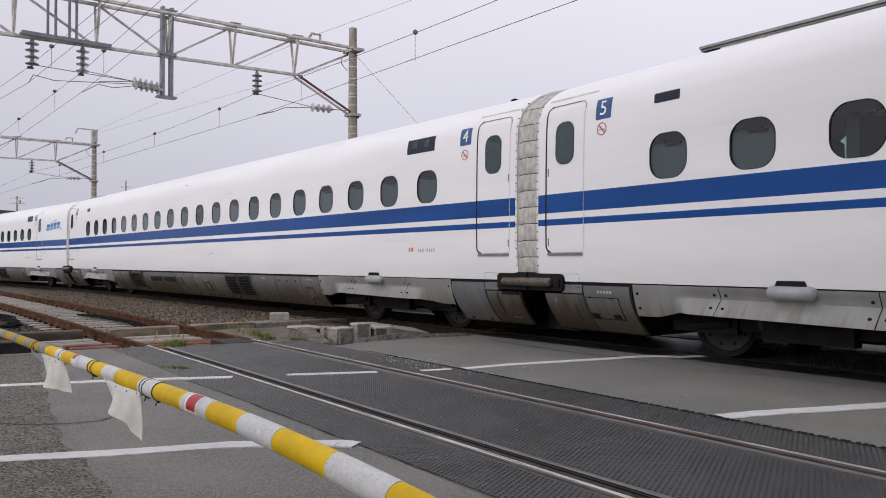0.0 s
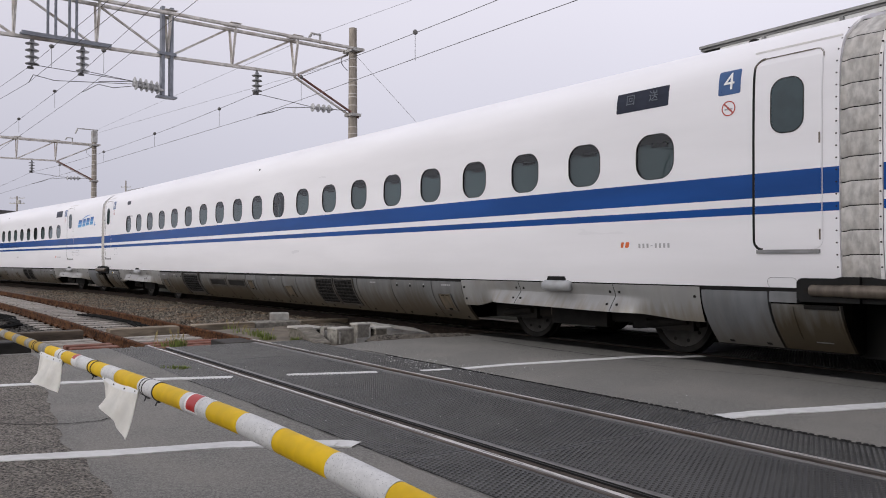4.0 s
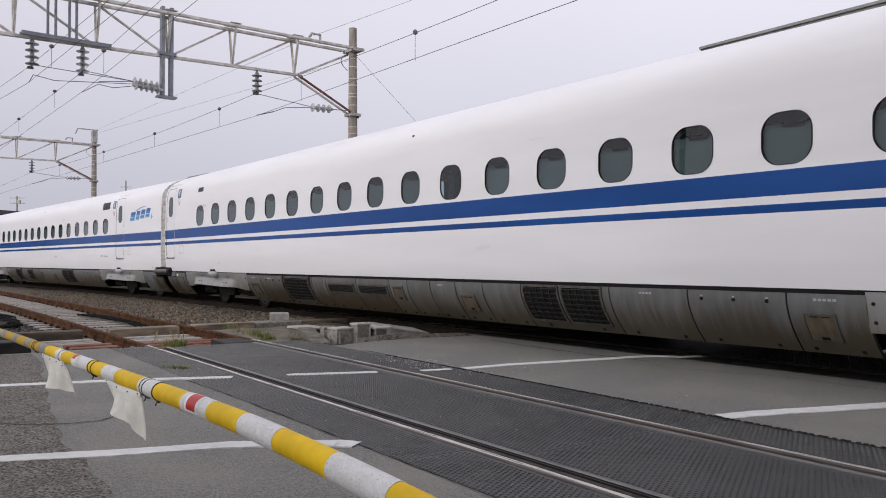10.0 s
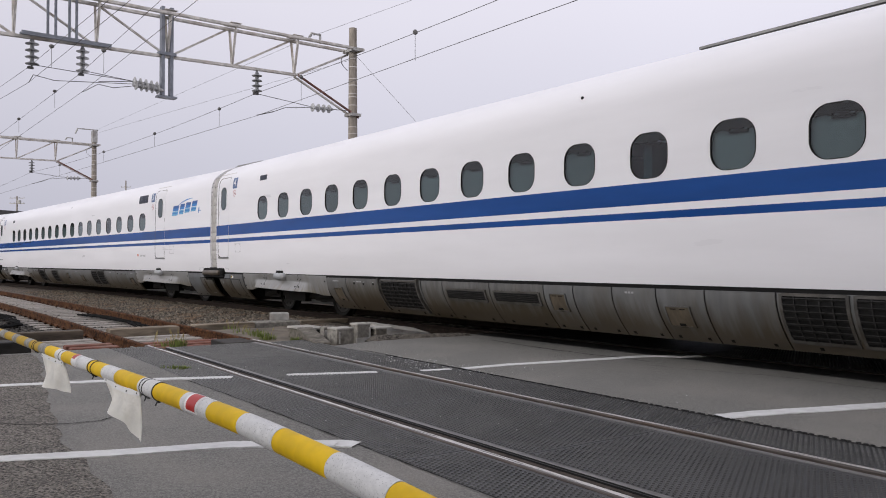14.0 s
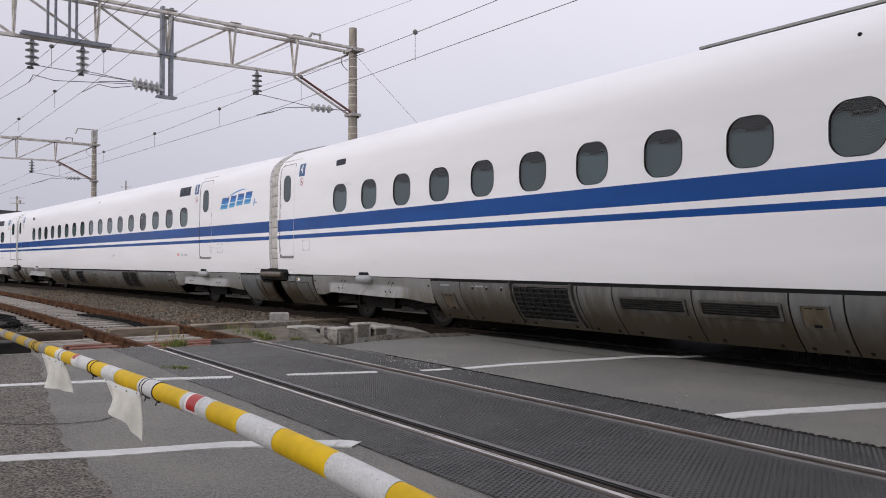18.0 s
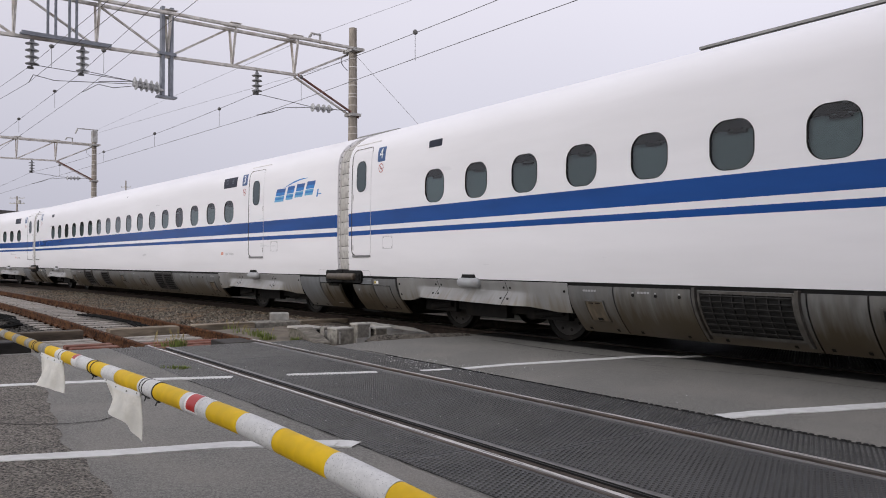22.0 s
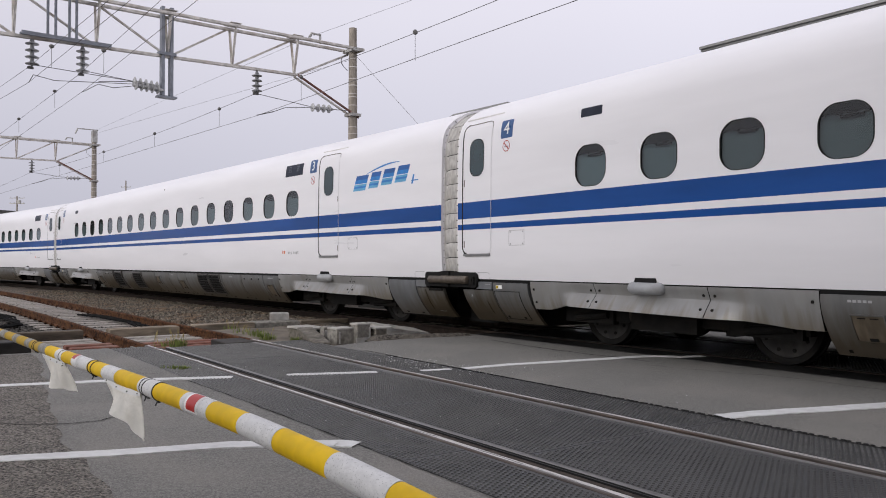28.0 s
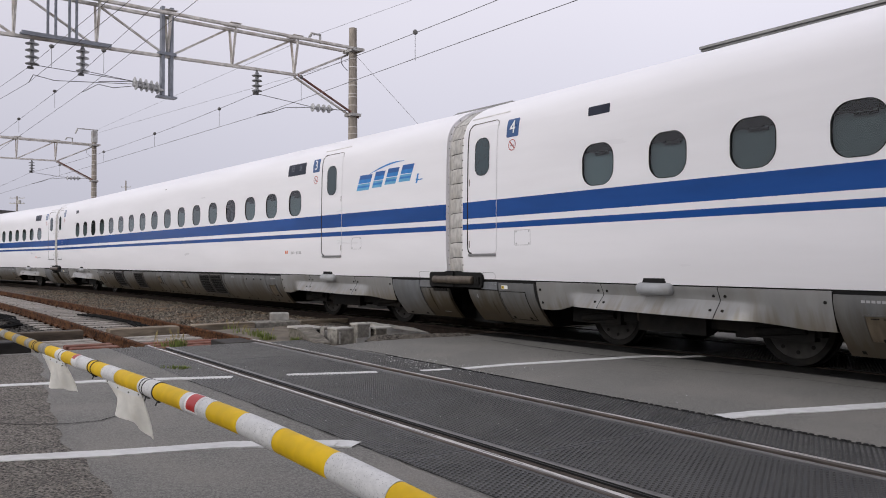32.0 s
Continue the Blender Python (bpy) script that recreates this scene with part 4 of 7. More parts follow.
def skirt_plate(u0, u1, v0, v1, out, n=6):
    gv = Geo()
    rows = [[on_skirt(u0, v0 + (v1 - v0) * k / n, out), on_skirt(u1, v0 + (v1 - v0) * k / n, out)] for k in range(n + 1)]
    back = [[on_skirt(u0, v0 + (v1 - v0) * k / n, -0.01), on_skirt(u1, v0 + (v1 - v0) * k / n, -0.01)] for k in range(n + 1)]
    gv.grid(rows)
    for k in (0, 1):
        gv.grid([[r[k] for r in rows], [r[k] for r in back]])
    gv.grid([rows[0], back[0]])
    gv.grid([rows[-1], back[-1]])
    return gv


def grille(car, u0, u1, v0, v1, across, tall, side_rails):
    """A recessed air intake: dark backing, frame, slats."""
    box = skirt_plate(u0, u1, v0, v1, 0.006).part("air_grille", M_black, car, "black slatted air intake in the skirt")
    f = Geo()
    for a, b, c, d in ((u0 - 0.03, u0, v0 - 0.04, v1 + 0.05), (u1, u1 + 0.03, v0 - 0.04, v1 + 0.05), (u0, u1, v0 - 0.05, v0), (u0, u1, v1, v1 + 0.06)):
        q = skirt_plate(a, b, c, d, 0.022)
        f.add(q.v, q.f)
    f.part("grille_frame", M_grille_frame, box)
    for k in range(tall):
        v = v0 + (v1 - v0) * (k + 0.5) / tall
        s = Geo()
        a, b = on_skirt(0, v - 0.018, 0.03), on_skirt(0, v + 0.018, 0.008)
        s.add([(u0, a[1], a[2]), (u1, a[1], a[2]), (u1, b[1], b[2]), (u0, b[1], b[2]), (u0, a[1] + 0.01, a[2] + 0.008), (u1, a[1] + 0.01, a[2] + 0.008)], [(0, 1, 2, 3), (0, 4, 5, 1)])
        s.part("slat", M_grille, box)
    for k in range(1, across):
        u = u0 + (u1 - u0) * k / across
        skirt_plate(u - 0.006, u + 0.006, v0, v1, 0.026).part("slat", M_grille, box)
    if side_rails:
        for u in (u0 - 0.06, u1 + 0.06):
            skirt_plate(u - 0.018, u + 0.018, v0 - 0.10, v1 + 0.12, 0.05).part("guide_rail", M_grille_frame, box)


def bogie_cover(car, u0, u1, seams):
    """The pale flared cover over a bogie, cut in three."""
    def low(u):
        f = (u - u0) / (u1 - u0)
        lo = 0.50
        if f < 0.07:
            return 0.455
        if f < 0.16:
            return 0.455 + (lo - 0.455 + 0.03) * (f - 0.07) / 0.09
        if f > 0.93:
            return 0.44
        if f > 0.80:
            return 0.44 + (lo - 0.01 - 0.44) * (0.93 - f) / 0.13
        return lo + 0.03 - 0.04 * (f - 0.16) / 0.64
    def face(u, v):
        f = (u - u0) / (u1 - u0)
        ramp = max(0.0, min(1.0, (f - 0.12) / 0.10, (0.88 - f) / 0.2))
        ramp = ramp * ramp * (3 - 2 * ramp)
        z = 0.815 + (low(u) - 0.815) * v
        y = 1.636 - 0.055 * math.sin(min(1.0, v / 0.48) * math.pi / 2) ** 1.6 * ramp + 0.135 * (max(0.0, v - 0.46) / 0.54) ** 0.9 * ramp - 0.10 * v ** 1.7 * (1 - ramp)
        return (u, -y, z)

    edges = [u0, *seams, u1]
    for a, b in zip(edges, edges[1:]):
        gv = Geo()
        n = max(6, int((b - a) / 0.07))
        m = 14
        rows = []
        for i in range(n + 1):
            u = a + 0.005 + (b - a - 0.01) * i / n
            rows.append([face(u, k / m) for k in range(m + 1)])
        gv.grid(rows)
        gv.grid([[r[-1] for r in rows], [(x, y + 0.05, z) for x, y, z in (r[-1] for r in rows)]])
        gv.grid([[r[0] for r in rows], [(x, y + 0.05, z) for x, y, z in (r[0] for r in rows)]])
        c = gv.part("bogie_cover", M_cover, car, "pale grey flared bogie cover", smooth=True)
        for u in (a + 0.07, b - 0.07):
            for v in (0.28, 0.74):
                f = (u - u0) / (u1 - u0)
                if v > 0.5 and f > 0.95:
                    continue
                x, y, z = face(u, v)
                bl = Geo()
                bl.tube((x, y + 0.01, z), (x, y - 0.008, z), 0.016, n=10)
                bl.part("bolt", M_dark, c)


def jack_pad(car, u):
    gv = Geo()
    n = 14
    rings = []
    for i in range(25):
        x = -0.25 * math.cos(math.pi * i / 24)
        k = math.sqrt(max(0.02, 1 - (abs(x) / 0.252) ** 9))
        rings.append([(u + x, -1.625 - 0.085 * k * math.cos(2 * math.pi * j / n) * (1 if math.cos(2 * math.pi * j / n) > 0 else 0.3), 0.782 + 0.072 * k * math.sin(2 * math.pi * j / n)) for j in range(n + 1)])
    gv.grid(rings)
    gv.add(rings[0][:-1], [tuple(range(n))])
    gv.add(rings[-1][:-1], [tuple(range(n))])
    pad = gv.part("jacking_pad", M_pad, car, "rounded grey jacking pad cover", smooth=True)
    # raised black shape that paints the shade of the hollow above the pad
    gv = Geo()
    gv.add([(u - 0.17, -1.66, 0.82), (u + 0.17, -1.66, 0.82), (u + 0.14, -1.66, 0.895), (u - 0.14, -1.66, 0.895), (u - 0.17, -1.5, 0.82), (u + 0.17, -1.5, 0.82), (u + 0.14, -1.5, 0.905), (u - 0.14, -1.5, 0.905)],
           [(0, 1, 2, 3), (3, 2, 6, 7), (0, 3, 7, 4), (1, 5, 6, 2)])
    gv.part("recess", M_black, pad)


def access_hatch(car, u0, u1, v0, v1):
    h = skirt_plate(u0, u1, v0, v1, 0.012).part("access_hatch", M_rusty_hatch, car, "rust-stained access hatch in the skirt")
    f = Geo()
    t = 0.014
    for a, b, c, d in ((u0 - t, u0, v0 - 0.02, v1 + 0.02), (u1, u1 + t, v0 - 0.02, v1 + 0.02), (u0, u1, v0 - 0.025, v0), (u0, u1, v1, v1 + 0.025)):
        q = skirt_plate(a, b, c, d, 0.024)
        f.add(q.v, q.f)
    f.part("hatch_frame", M_skirt, h)
    q = skirt_plate((u0 + u1) / 2 - 0.035, (u0 + u1) / 2 + 0.035, v1 - 0.05, v1 + 0.03, 0.022)
    q.part("latch", M_black, h)
    for s in (0.3, 0.7):
        q = skirt_plate(u0 + (u1 - u0) * s - 0.035, u0 + (u1 - u0) * s + 0.035, v0 + 0.03, v0 + 0.045, 0.02)
        q.part("hinge", M_dark, h)


def wheel_mesh():
    gv = Geo()
    # dark tyre and wheel web; local axis is y, outer face towards -y
    gv.lathe((0, 0.06, 0), (0, -1, 0), [(0.0, 0.30), (0.0, 0.445), (0.03, 0.445), (0.045, 0.43), (0.135, 0.428), (0.14, 0.40), (0.125, 0.36), (0.115, 0.36)], n=40, mat=0)
    gv.lathe((0, -0.055, 0), (0, -1, 0), [(0.0, 0.358), (0.004, 0.355), (0.008, 0.20), (0.03, 0.16), (0.045, 0.12), (0.05, 0.0)], n=40, mat=1)
    for k in range(10):
        a = 2 * math.pi * k / 10
        gv.tube((0.29 * math.cos(a), -0.05, 0.29 * math.sin(a)), (0.29 * math.cos(a), -0.068, 0.29 * math.sin(a)), 0.022, n=8, mat=0)
    gv.tube((0, 0.06, 0), (0, 0.72, 0), 0.085, n=14, mat=0)
    return gv.mesh("wheel", [M_dark, M_disc], True)


WHEEL = wheel_mesh()
WHEELS = []


def bogie(car, u):
    gv = Geo()
    for s in (-1, 1):
        gv.chamfered(u - 1.55, u + 1.55, s * 1.02 - 0.10, s * 1.02 + 0.10, 0.48, 0.68, 0.03)
        for d in (-1.25, 1.25):
            gv.chamfered(u + d - 0.24, u + d + 0.24, s * 1.02 - 0.12, s * 1.02 + 0.12, 0.36, 0.62, 0.04)
            gv.tube((u + d * 0.6, s * 1.1, 0.5), (u + d * 0.6, s * 1.1, 0.85), 0.09, n=12)
    gv.chamfered(u - 0.30, u + 0.30, -1.05, 1.05, 0.50, 0.74, 0.04)
    gv.tube((u - 0.95, -1.22, 0.56), (u + 0.35, -1.22, 0.56), 0.055, n=12)
    gv.box(u - 1.9, u + 1.9, -0.45, 0.45, 0.42, 0.72)
    for d in (-1.25, 1.25):
        gv.chamfered(u + d - 0.30, u + d + 0.30, -1.16, -0.92, 0.50, 0.78, 0.05)
        gv.box(u + d - 0.55 * (1 if d > 0 else -1) - 0.06, u + d - 0.55 * (1 if d > 0 else -1) + 0.06, -1.0, -0.62, 0.26, 0.55)
    for s in (-1, 1):
        gv.chamfered(u - 1.72, u + 1.72, s * 1.10 - 0.06, s * 1.10 + 0.06, 0.34, 0.60, 0.03)
        for d in (-1.25, 1.25):
            gv.chamfered(u + d - 0.42, u + d + 0.42, s * 1.16 - 0.05, s * 1.16 + 0.05, 0.30, 0.56, 0.05)
            gv.tube((u + d - 0.2, s * 1.22, 0.36), (u + d + 0.35, s * 1.22, 0.42), 0.05, n=10)
        gv.chamfered(u - 0.5, u + 0.45, s * 1.18 - 0.07, s * 1.18 + 0.07, 0.27, 0.50, 0.04)
    # long hidden plate and extra mass added to block light through the bogie
    gv.box(u - 2.0, u + 2.0, 0.2, 0.3, 0.22, 0.75)
    for d in (-0.75, 0.75):
        gv.chamfered(u + d - 0.28, u + d + 0.28, -0.42, 0.42, 0.24, 0.66, 0.08)
    b = gv.part("bogie", M_dark, car, "dark oily bogie frame with motors and an added blocking plate")
    for d in (-1.25, 1.25):
        cp = Geo()
        cp.chamfered(u + d - 0.30, u + d + 0.26, -1.0, -0.87, 0.45, 0.70, 0.04)
        cp.tube((u + d - 0.05, -1.0, 0.47), (u + d - 0.05, -1.14, 0.47), 0.13, n=16)
        cp.chamfered(u + d - 0.36, u + d - 0.20, -1.02, -0.87, 0.33, 0.60, 0.03)
        cp.tube((u + d + 0.20, -0.95, 0.40), (u + d + 0.48, -0.95, 0.52), 0.045, n=10)
        cp.part("axle_box", M_bogie, b, "brown dusty axle box and brake gear", smooth=True)
    mo = Geo()
    mo.lathe((u - 0.72, -1.05, 0.43), (u + 1, -1.05, 0.43), [(0, 0.05), (0.03, 0.09), (0.10, 0.10), (0.12, 0.13), (0.62, 0.13), (0.64, 0.10), (0.95, 0.09), (0.98, 0.12), (1.10, 0.12), (1.14, 0.05)], n=18)
    for k in (-0.30, 0.02, 0.34):
        mo.tube((u + k, -1.05, 0.43), (u + k + 0.06, -1.05, 0.72), 0.025, n=8)
    mo.part("damper_casing", M_bogie, b, "brown dusty casing between the wheels", smooth=True)
    for d in (-1.25, 1.25):
        for s in (1, -1):
            w = share("wheel", WHEEL, b, pose(u + d, -0.76 * s, 0.43, 0, 0, 0 if s > 0 else 180), "dark wheel with a grey brake disc")
            WHEELS.append((w, u + d, s))
    return b


def glyph_plate(car, u, zc, text, size):
    sign = patch(u, zc, size * 0.5, size * 0.5, 0.02, 0.003).part("number_sign", M_sign_blue, car, "navy square sign with a white figure " + text)
    me = letters(text, size * 1.0, M_sign_white, "figure")
    a = math.degrees(math.atan2(side_y(zc - 0.05) - side_y(zc + 0.05), 0.1))
    share("figure", me, sign, pose(u, -side_y(zc) - 0.006, zc, -a, 0, 0), "white figure")
    return sign


def no_smoking(car, u, zc):
    ring = Geo()
    r0, r1, n = 0.066, 0.078, 28
    for i in range(n):
        a, b = 2 * math.pi * i / n, 2 * math.pi * (i + 1) / n
        q = []
        for r, t in ((r0, a), (r1, a), (r1, b), (r0, b)):
            z = zc + r * math.sin(t)
            q.append((u + r * math.cos(t), -side_y(z) - 0.003, z))
        ring.add(q, [(0, 1, 2, 3)])
    q = []
    for s, w in ((-1, -0.006), (-1, 0.006), (1, 0.006), (1, -0.006)):
        x, z = s * 0.048 + w, zc - s * 0.048 + w
        q.append((u + x, -side_y(z) - 0.0035, z))
    ring.add(q, [(0, 1, 2, 3)])
    sg = ring.part("no_smoking_sign", M_red, car, "small red ring of a no-smoking sign")
    bar = patch(u, zc - 0.008, 0.044, 0.008, 0.0, 0.002)
    bar.part("cigarette_bar", M_greylet, sg)


def door(car, u0, u1):
    """A flush sliding door: panel, window, dark gasket, sill."""
    uc, hw = (u0 + u1) / 2, (u1 - u0) / 2
    zc, hh = 2.13, 0.935
    d = patch(uc, zc, hw - 0.012, hh - 0.012, 0.06, 0.0035).part("door", [M_white], car, "white flush sliding door", smooth=True)
    # the stripes run on across the leaf
    patch(uc, 1.82, hw - 0.014, 0.12, 0.0, 0.005).part("stripe", M_blue, d, "broad blue stripe")
    patch(uc, 1.58, hw - 0.014, 0.04, 0.0, 0.005).part("stripe", M_blue, d, "narrow blue stripe")
    outline(uc, zc, hw, hh, 0.09, 0.026, 0.004, "l").part("gasket", M_black, d, "black door gasket")
    outline(uc, zc, hw, hh, 0.09, 0.013, 0.0042, "t").part("gasket", M_damper, d)
    outline(uc, zc, hw, hh, 0.09, 0.004, 0.0045, "r").part("gasket", M_pale_seam, d)
    patch(uc, 2.57, 0.158, 0.258, 0.125, 0.006).part("door_window", M_door_glass, d, "small teal-tinted door window")
    outline(uc, 2.57, 0.163, 0.263, 0.13, 0.010, 0.007).part("window_gasket", M_black, d)
    patch(uc, 1.175, hw - 0.03, 0.018, 0.0, 0.02).part("door_sill", M_sill, car, "grey metal step sill")
    for zz in (2.22, 1.33):
        patch(u0 + 0.045 if uc < 0 else u1 - 0.03, zz, 0.008, 0.05, 0.003, 0.006, n=2).part("latch_mark", M_damper, d)
    rail_ = Geo()
    z = 3.155
    rail_.box(uc - hw - 0.05, uc + hw + 0.12, -side_y(z) - 0.012, -side_y(z) + 0.03, z - 0.008, z + 0.010)
    rail_.part("rain_gutter", M_frame, car, "thin grey rain gutter over the door")


def train_car(number, first, count, label):
    car = new("train_car")
    tagged(car, label, "train car", "cars of the express train")
    # outer shell with window openings on both sides
    body = Geo()
    zs_open = [WIN_Z - WIN_H + WIN_R * (1 - math.cos(math.pi / 2 * k / 8)) for k in range(9)] + [WIN_Z + WIN_H - WIN_R + WIN_R * math.sin(math.pi / 2 * k / 8) for k in range(9)]
    windows = [first - 1.04 * k for k in range(count)]
    cells = [w - 0.52 for w in windows] + [windows[0] + 0.52]
    lo, hi = min(cells), max(cells)
    flat = WIN_W - WIN_R
    cols = sorted({REAR, END, *[round(c, 4) for c in cells], *[round(w + d * flat, 4) for w in windows for d in (-1, 1)]})
    for s in (-1, 1):
        low = [p for p in PROFILE if p[1] < zs_open[0] - 0.001] + [(side_y(zs_open[0]), zs_open[0])]
        top = [(side_y(zs_open[-1]), zs_open[-1])] + [p for p in PROFILE if p[1] > zs_open[-1] + 0.001]
        for ring in (low, top):
            for (y0, z0), (y1, z1) in zip(ring, ring[1:]):
                mat = 1 if (1.539 < z0 < 1.61) or (1.699 < z0 < 1.935) else 2 if z0 > 3.40 else 0
                body.grid([[(x, s * y0, z0) for x in cols], [(x, s * y1, z1) for x in cols]], mat)
        for a, b in ((REAR, lo), (hi, END)):
            body.grid([[(a, s * side_y(z), z), (b, s * side_y(z), z)] for z in zs_open])
        for w in windows:
            for d in (-1, 1):
                body.grid([[(w + d * 0.52, s * side_y(z), z), (w + d * rounded(z, WIN_Z, WIN_H, WIN_W, WIN_R), s * side_y(z), z)] for z in zs_open])
    for e in (REAR, END):
        body.add([(e, y, z) for y, z in PROFILE] + [(e, -y, z) for y, z in PROFILE[::-1][1:]], [tuple(range(2 * len(PROFILE) - 1))])
    shell = body.part("body", [M_white, M_blue, M_roof], car, "white car body with a broad and a narrow blue stripe", smooth=True)
    inner = Geo()
    inner.box(-11.0, 11.0, -1.48, 1.48, 1.15, 1.30)
    inner.box(-11.0, 11.0, -1.25, 1.25, 3.05, 3.2)
    inner.box(-11.05, -11.0, -1.5, 1.5, 1.2, 3.05)
    inner.box(11.0, 11.05, -1.5, 1.5, 1.2, 3.05)
    inner.part("saloon", M_lining, car, "dim grey saloon floor and ceiling")
    for k, w in enumerate(windows):
        for s in (0, 180):
            win = share("window", WINDOW, car, pose(w if s == 0 else -w, 0, 0, 0, 0, 0) if s == 0 else pose(w, 0, 0, 0, 0, 180), "rounded tinted saloon window")
            pane = share("pane", PANE, win)
            pane.visible_shadow = False
            if s == 0:
                share("pelmet", TOP_STRIP, win)
                kind = (k * 5 + int(number) * 3) % 11
                if kind != 2:
                    share("blind", BLIND, win)
    seat = Geo()
    seat.chamfered(-0.06, 0.06, -1.42, -0.42, 1.75, 2.42, 0.05)
    seat.chamfered(-0.06, 0.42, -1.42, -0.42, 1.62, 1.76, 0.04)
    seat.chamfered(-0.06, 0.06, 0.15, 1.42, 1.75, 2.42, 0.05)
    sm = seat.mesh("seat_row", M_seat)
    for w in windows:
        share("seat_row", sm, car, pose(w - 0.12, 0, 0))
    # underframe
    under = Geo()
    under.box(-END + 0.3, END - 0.3, -1.50, 1.50, 0.70, 0.86)
    under.box(-6.55, 6.55, -1.30, 1.30, 0.24, 0.72)
    # end boxes added to block light passing through under the car ends
    for s in (-1, 1):
        a, b = sorted((s * 10.78, s * 12.2))
        under.box(a, b, -1.28, 1.28, 0.20, 0.72)
    under.part("underframe", M_dark, car, "black underframe and equipment boxes with added end blockers")
    # black strip that paints the shadow in the gap over the skirts
    for s in (-1, 1):
        gap = Geo()
        gap.box(-END + 0.05, END - 0.05, s * 1.60 - 0.01, s * 1.60 + 0.01, 0.775, 0.835)
        gap.part("body_gap_shade", M_black, car)
    return car


def dress_skirts(car, hatch_kind):
    seams = [-6.66, -5.92, -4.83, -3.56, -3.00, -1.90, -0.82, -0.30, 0.32, 0.95, 1.57, 2.36, 3.88, 4.96, 6.06, 6.80]
    for k, (a, b) in enumerate(zip(seams, seams[1:])):
        skirt_panel(a, b).part("skirt_panel", M_dirty_shaded if k in (1, 3, 4, 5) else M_skirt, car, smooth=True)
    if hatch_kind == 2:
        grille(car, -4.62, -3.86, 0.08, 0.80, 6, 7, True)
        grille(car, -2.74, -1.98, 0.08, 0.80, 6, 7, False)
    else:
        grille(car, -4.71, -3.69, 0.06, 0.80, 8, 7, True)
        for u0 in (-2.87, -1.78):
            grille(car, u0, u0 + 0.86, 0.22, 0.43, 1, 5, False)
    grille(car, 2.43, 3.03, 0.05, 0.80, 5, 7, False)
    grille(car, 3.13, 3.74, 0.05, 0.80, 5, 7, False)
    access_hatch(car, -6.38, -6.10, 0.32, 0.72)
    access_hatch(car, -0.70, -0.44, 0.20, 0.55)
    access_hatch(car, 1.06, 1.36, 0.34, 0.70)
    access_hatch(car, 6.22, 6.50, 0.34, 0.76)
    for u in (-5.62, -5.30, -4.98, 5.13, 5.50, 5.86):
        x, y, z = on_skirt(u, 0.15)
        lt = Geo()
        lt.tube((x, y + 0.03, z), (x, y - 0.008, z), 0.019, n=12)
        lt.part("latch", M_dark, car)
        skirt_plate(u - 0.012, u + 0.012, 0.085, 0.115, 0.003).part("stencil_mark", M_greylet, car)
    for u, n in ((-6.3, 5), (-5.45, 4), (0.62, 3), (4.42, 4), (6.42, 5)):
        for k in range(n):
            skirt_plate(u + 0.045 * k - 0.1, u + 0.045 * k - 0.068, 0.075, 0.115, 0.003).part("stencil_mark", M_greylet, car)
    for k, (a, b) in enumerate(zip(seams, seams[1:])):
        for d in (0.2, 0.8):
            q = skirt_plate(a + (b - a) * d - 0.016, a + (b - a) * d + 0.016, 0.90, 0.95, 0.01)
            q.part("foot_bolt", M_dark, car)
    bogie_cover(car, -10.66, -6.66, (-9.50, -7.87))
    bogie_cover(car, 6.78, 10.80, (8.0, 9.62))
    jack_pad(car, -8.68)
    jack_pad(car, 8.72)
    # front end: a plain upper skirt, a stained lower one with a step, a small tab
    skirt_panel(10.81, 11.57).part("end_skirt", M_end_skirt, car, "blue-grey end skirt", smooth=True)
    skirt_panel(11.58, 12.27, v0=0.20).part("end_skirt", M_dirty_shaded, car, "brown-stained, shade-darkened lower end skirt", smooth=True)
    for c in (10.98, 11.40):
        skirt_plate(c, c + 0.05, 0.92, 0.96, 0.010).part("foot_bolt", M_dark, car)
    step = skirt_plate(11.92, 12.24, 0.27, 0.86, 0.006).part("step_plate", M_dirty_shaded, car)
    skirt_plate(11.93, 12.25, 0.20, 0.27, 0.022).part("step_lip", M_dark, step, "dark lip over the step")
    skirt_plate(11.94, 12.10, 0.83, 0.85, 0.012).part("step_edge", M_sill, step)
    skirt_plate(11.79, 11.815, 0.24, 0.80, 0.012).part("rib", M_dirty_shaded, step)
    well_half(car, 12.46, 1, 11.88)
    # rear end: a hatch beside the bogie and the lower skirt
    skirt_panel(-11.46, -10.70).part("end_skirt", M_skirt, car, smooth=True)
    skirt_panel(-12.18, -11.46, v0=0.20).part("end_skirt", M_dirty_shaded, car, "brown-stained, shade-darkened lower end skirt", smooth=True)
    skirt_plate(-12.02, -11.66, 0.45, 0.80, 0.006).part("step_plate", M_dirty_shaded, car)
    skirt_plate(-11.62, -11.50, 0.04, 0.09, 0.003).part("stencil_bar", M_greylet, car)
    for a, b in ((11.575, 11.865), (-11.84, -11.47)):
        cap = Geo()
        cap.chamfered(a + 0.004, b - 0.004, -1.640, -1.56, 0.688, 0.792, 0.008)
        cap.part("end_skirt_cap", M_end_skirt, car, "small blue-grey tab beside the coupling")
    for c, sd in ((11.72, "lt"), (-11.66, "rt")):
        outline(c, 0.875, 0.15, 0.05, 0.045, 0.004, 0.002, sd).part("end_flap_seam", M_seam_grey, car)
    lo_v, hi_v = (0.24, 0.72) if hatch_kind == 1 else (0.20, 0.90)
    c0, c1 = -11.43, -10.89
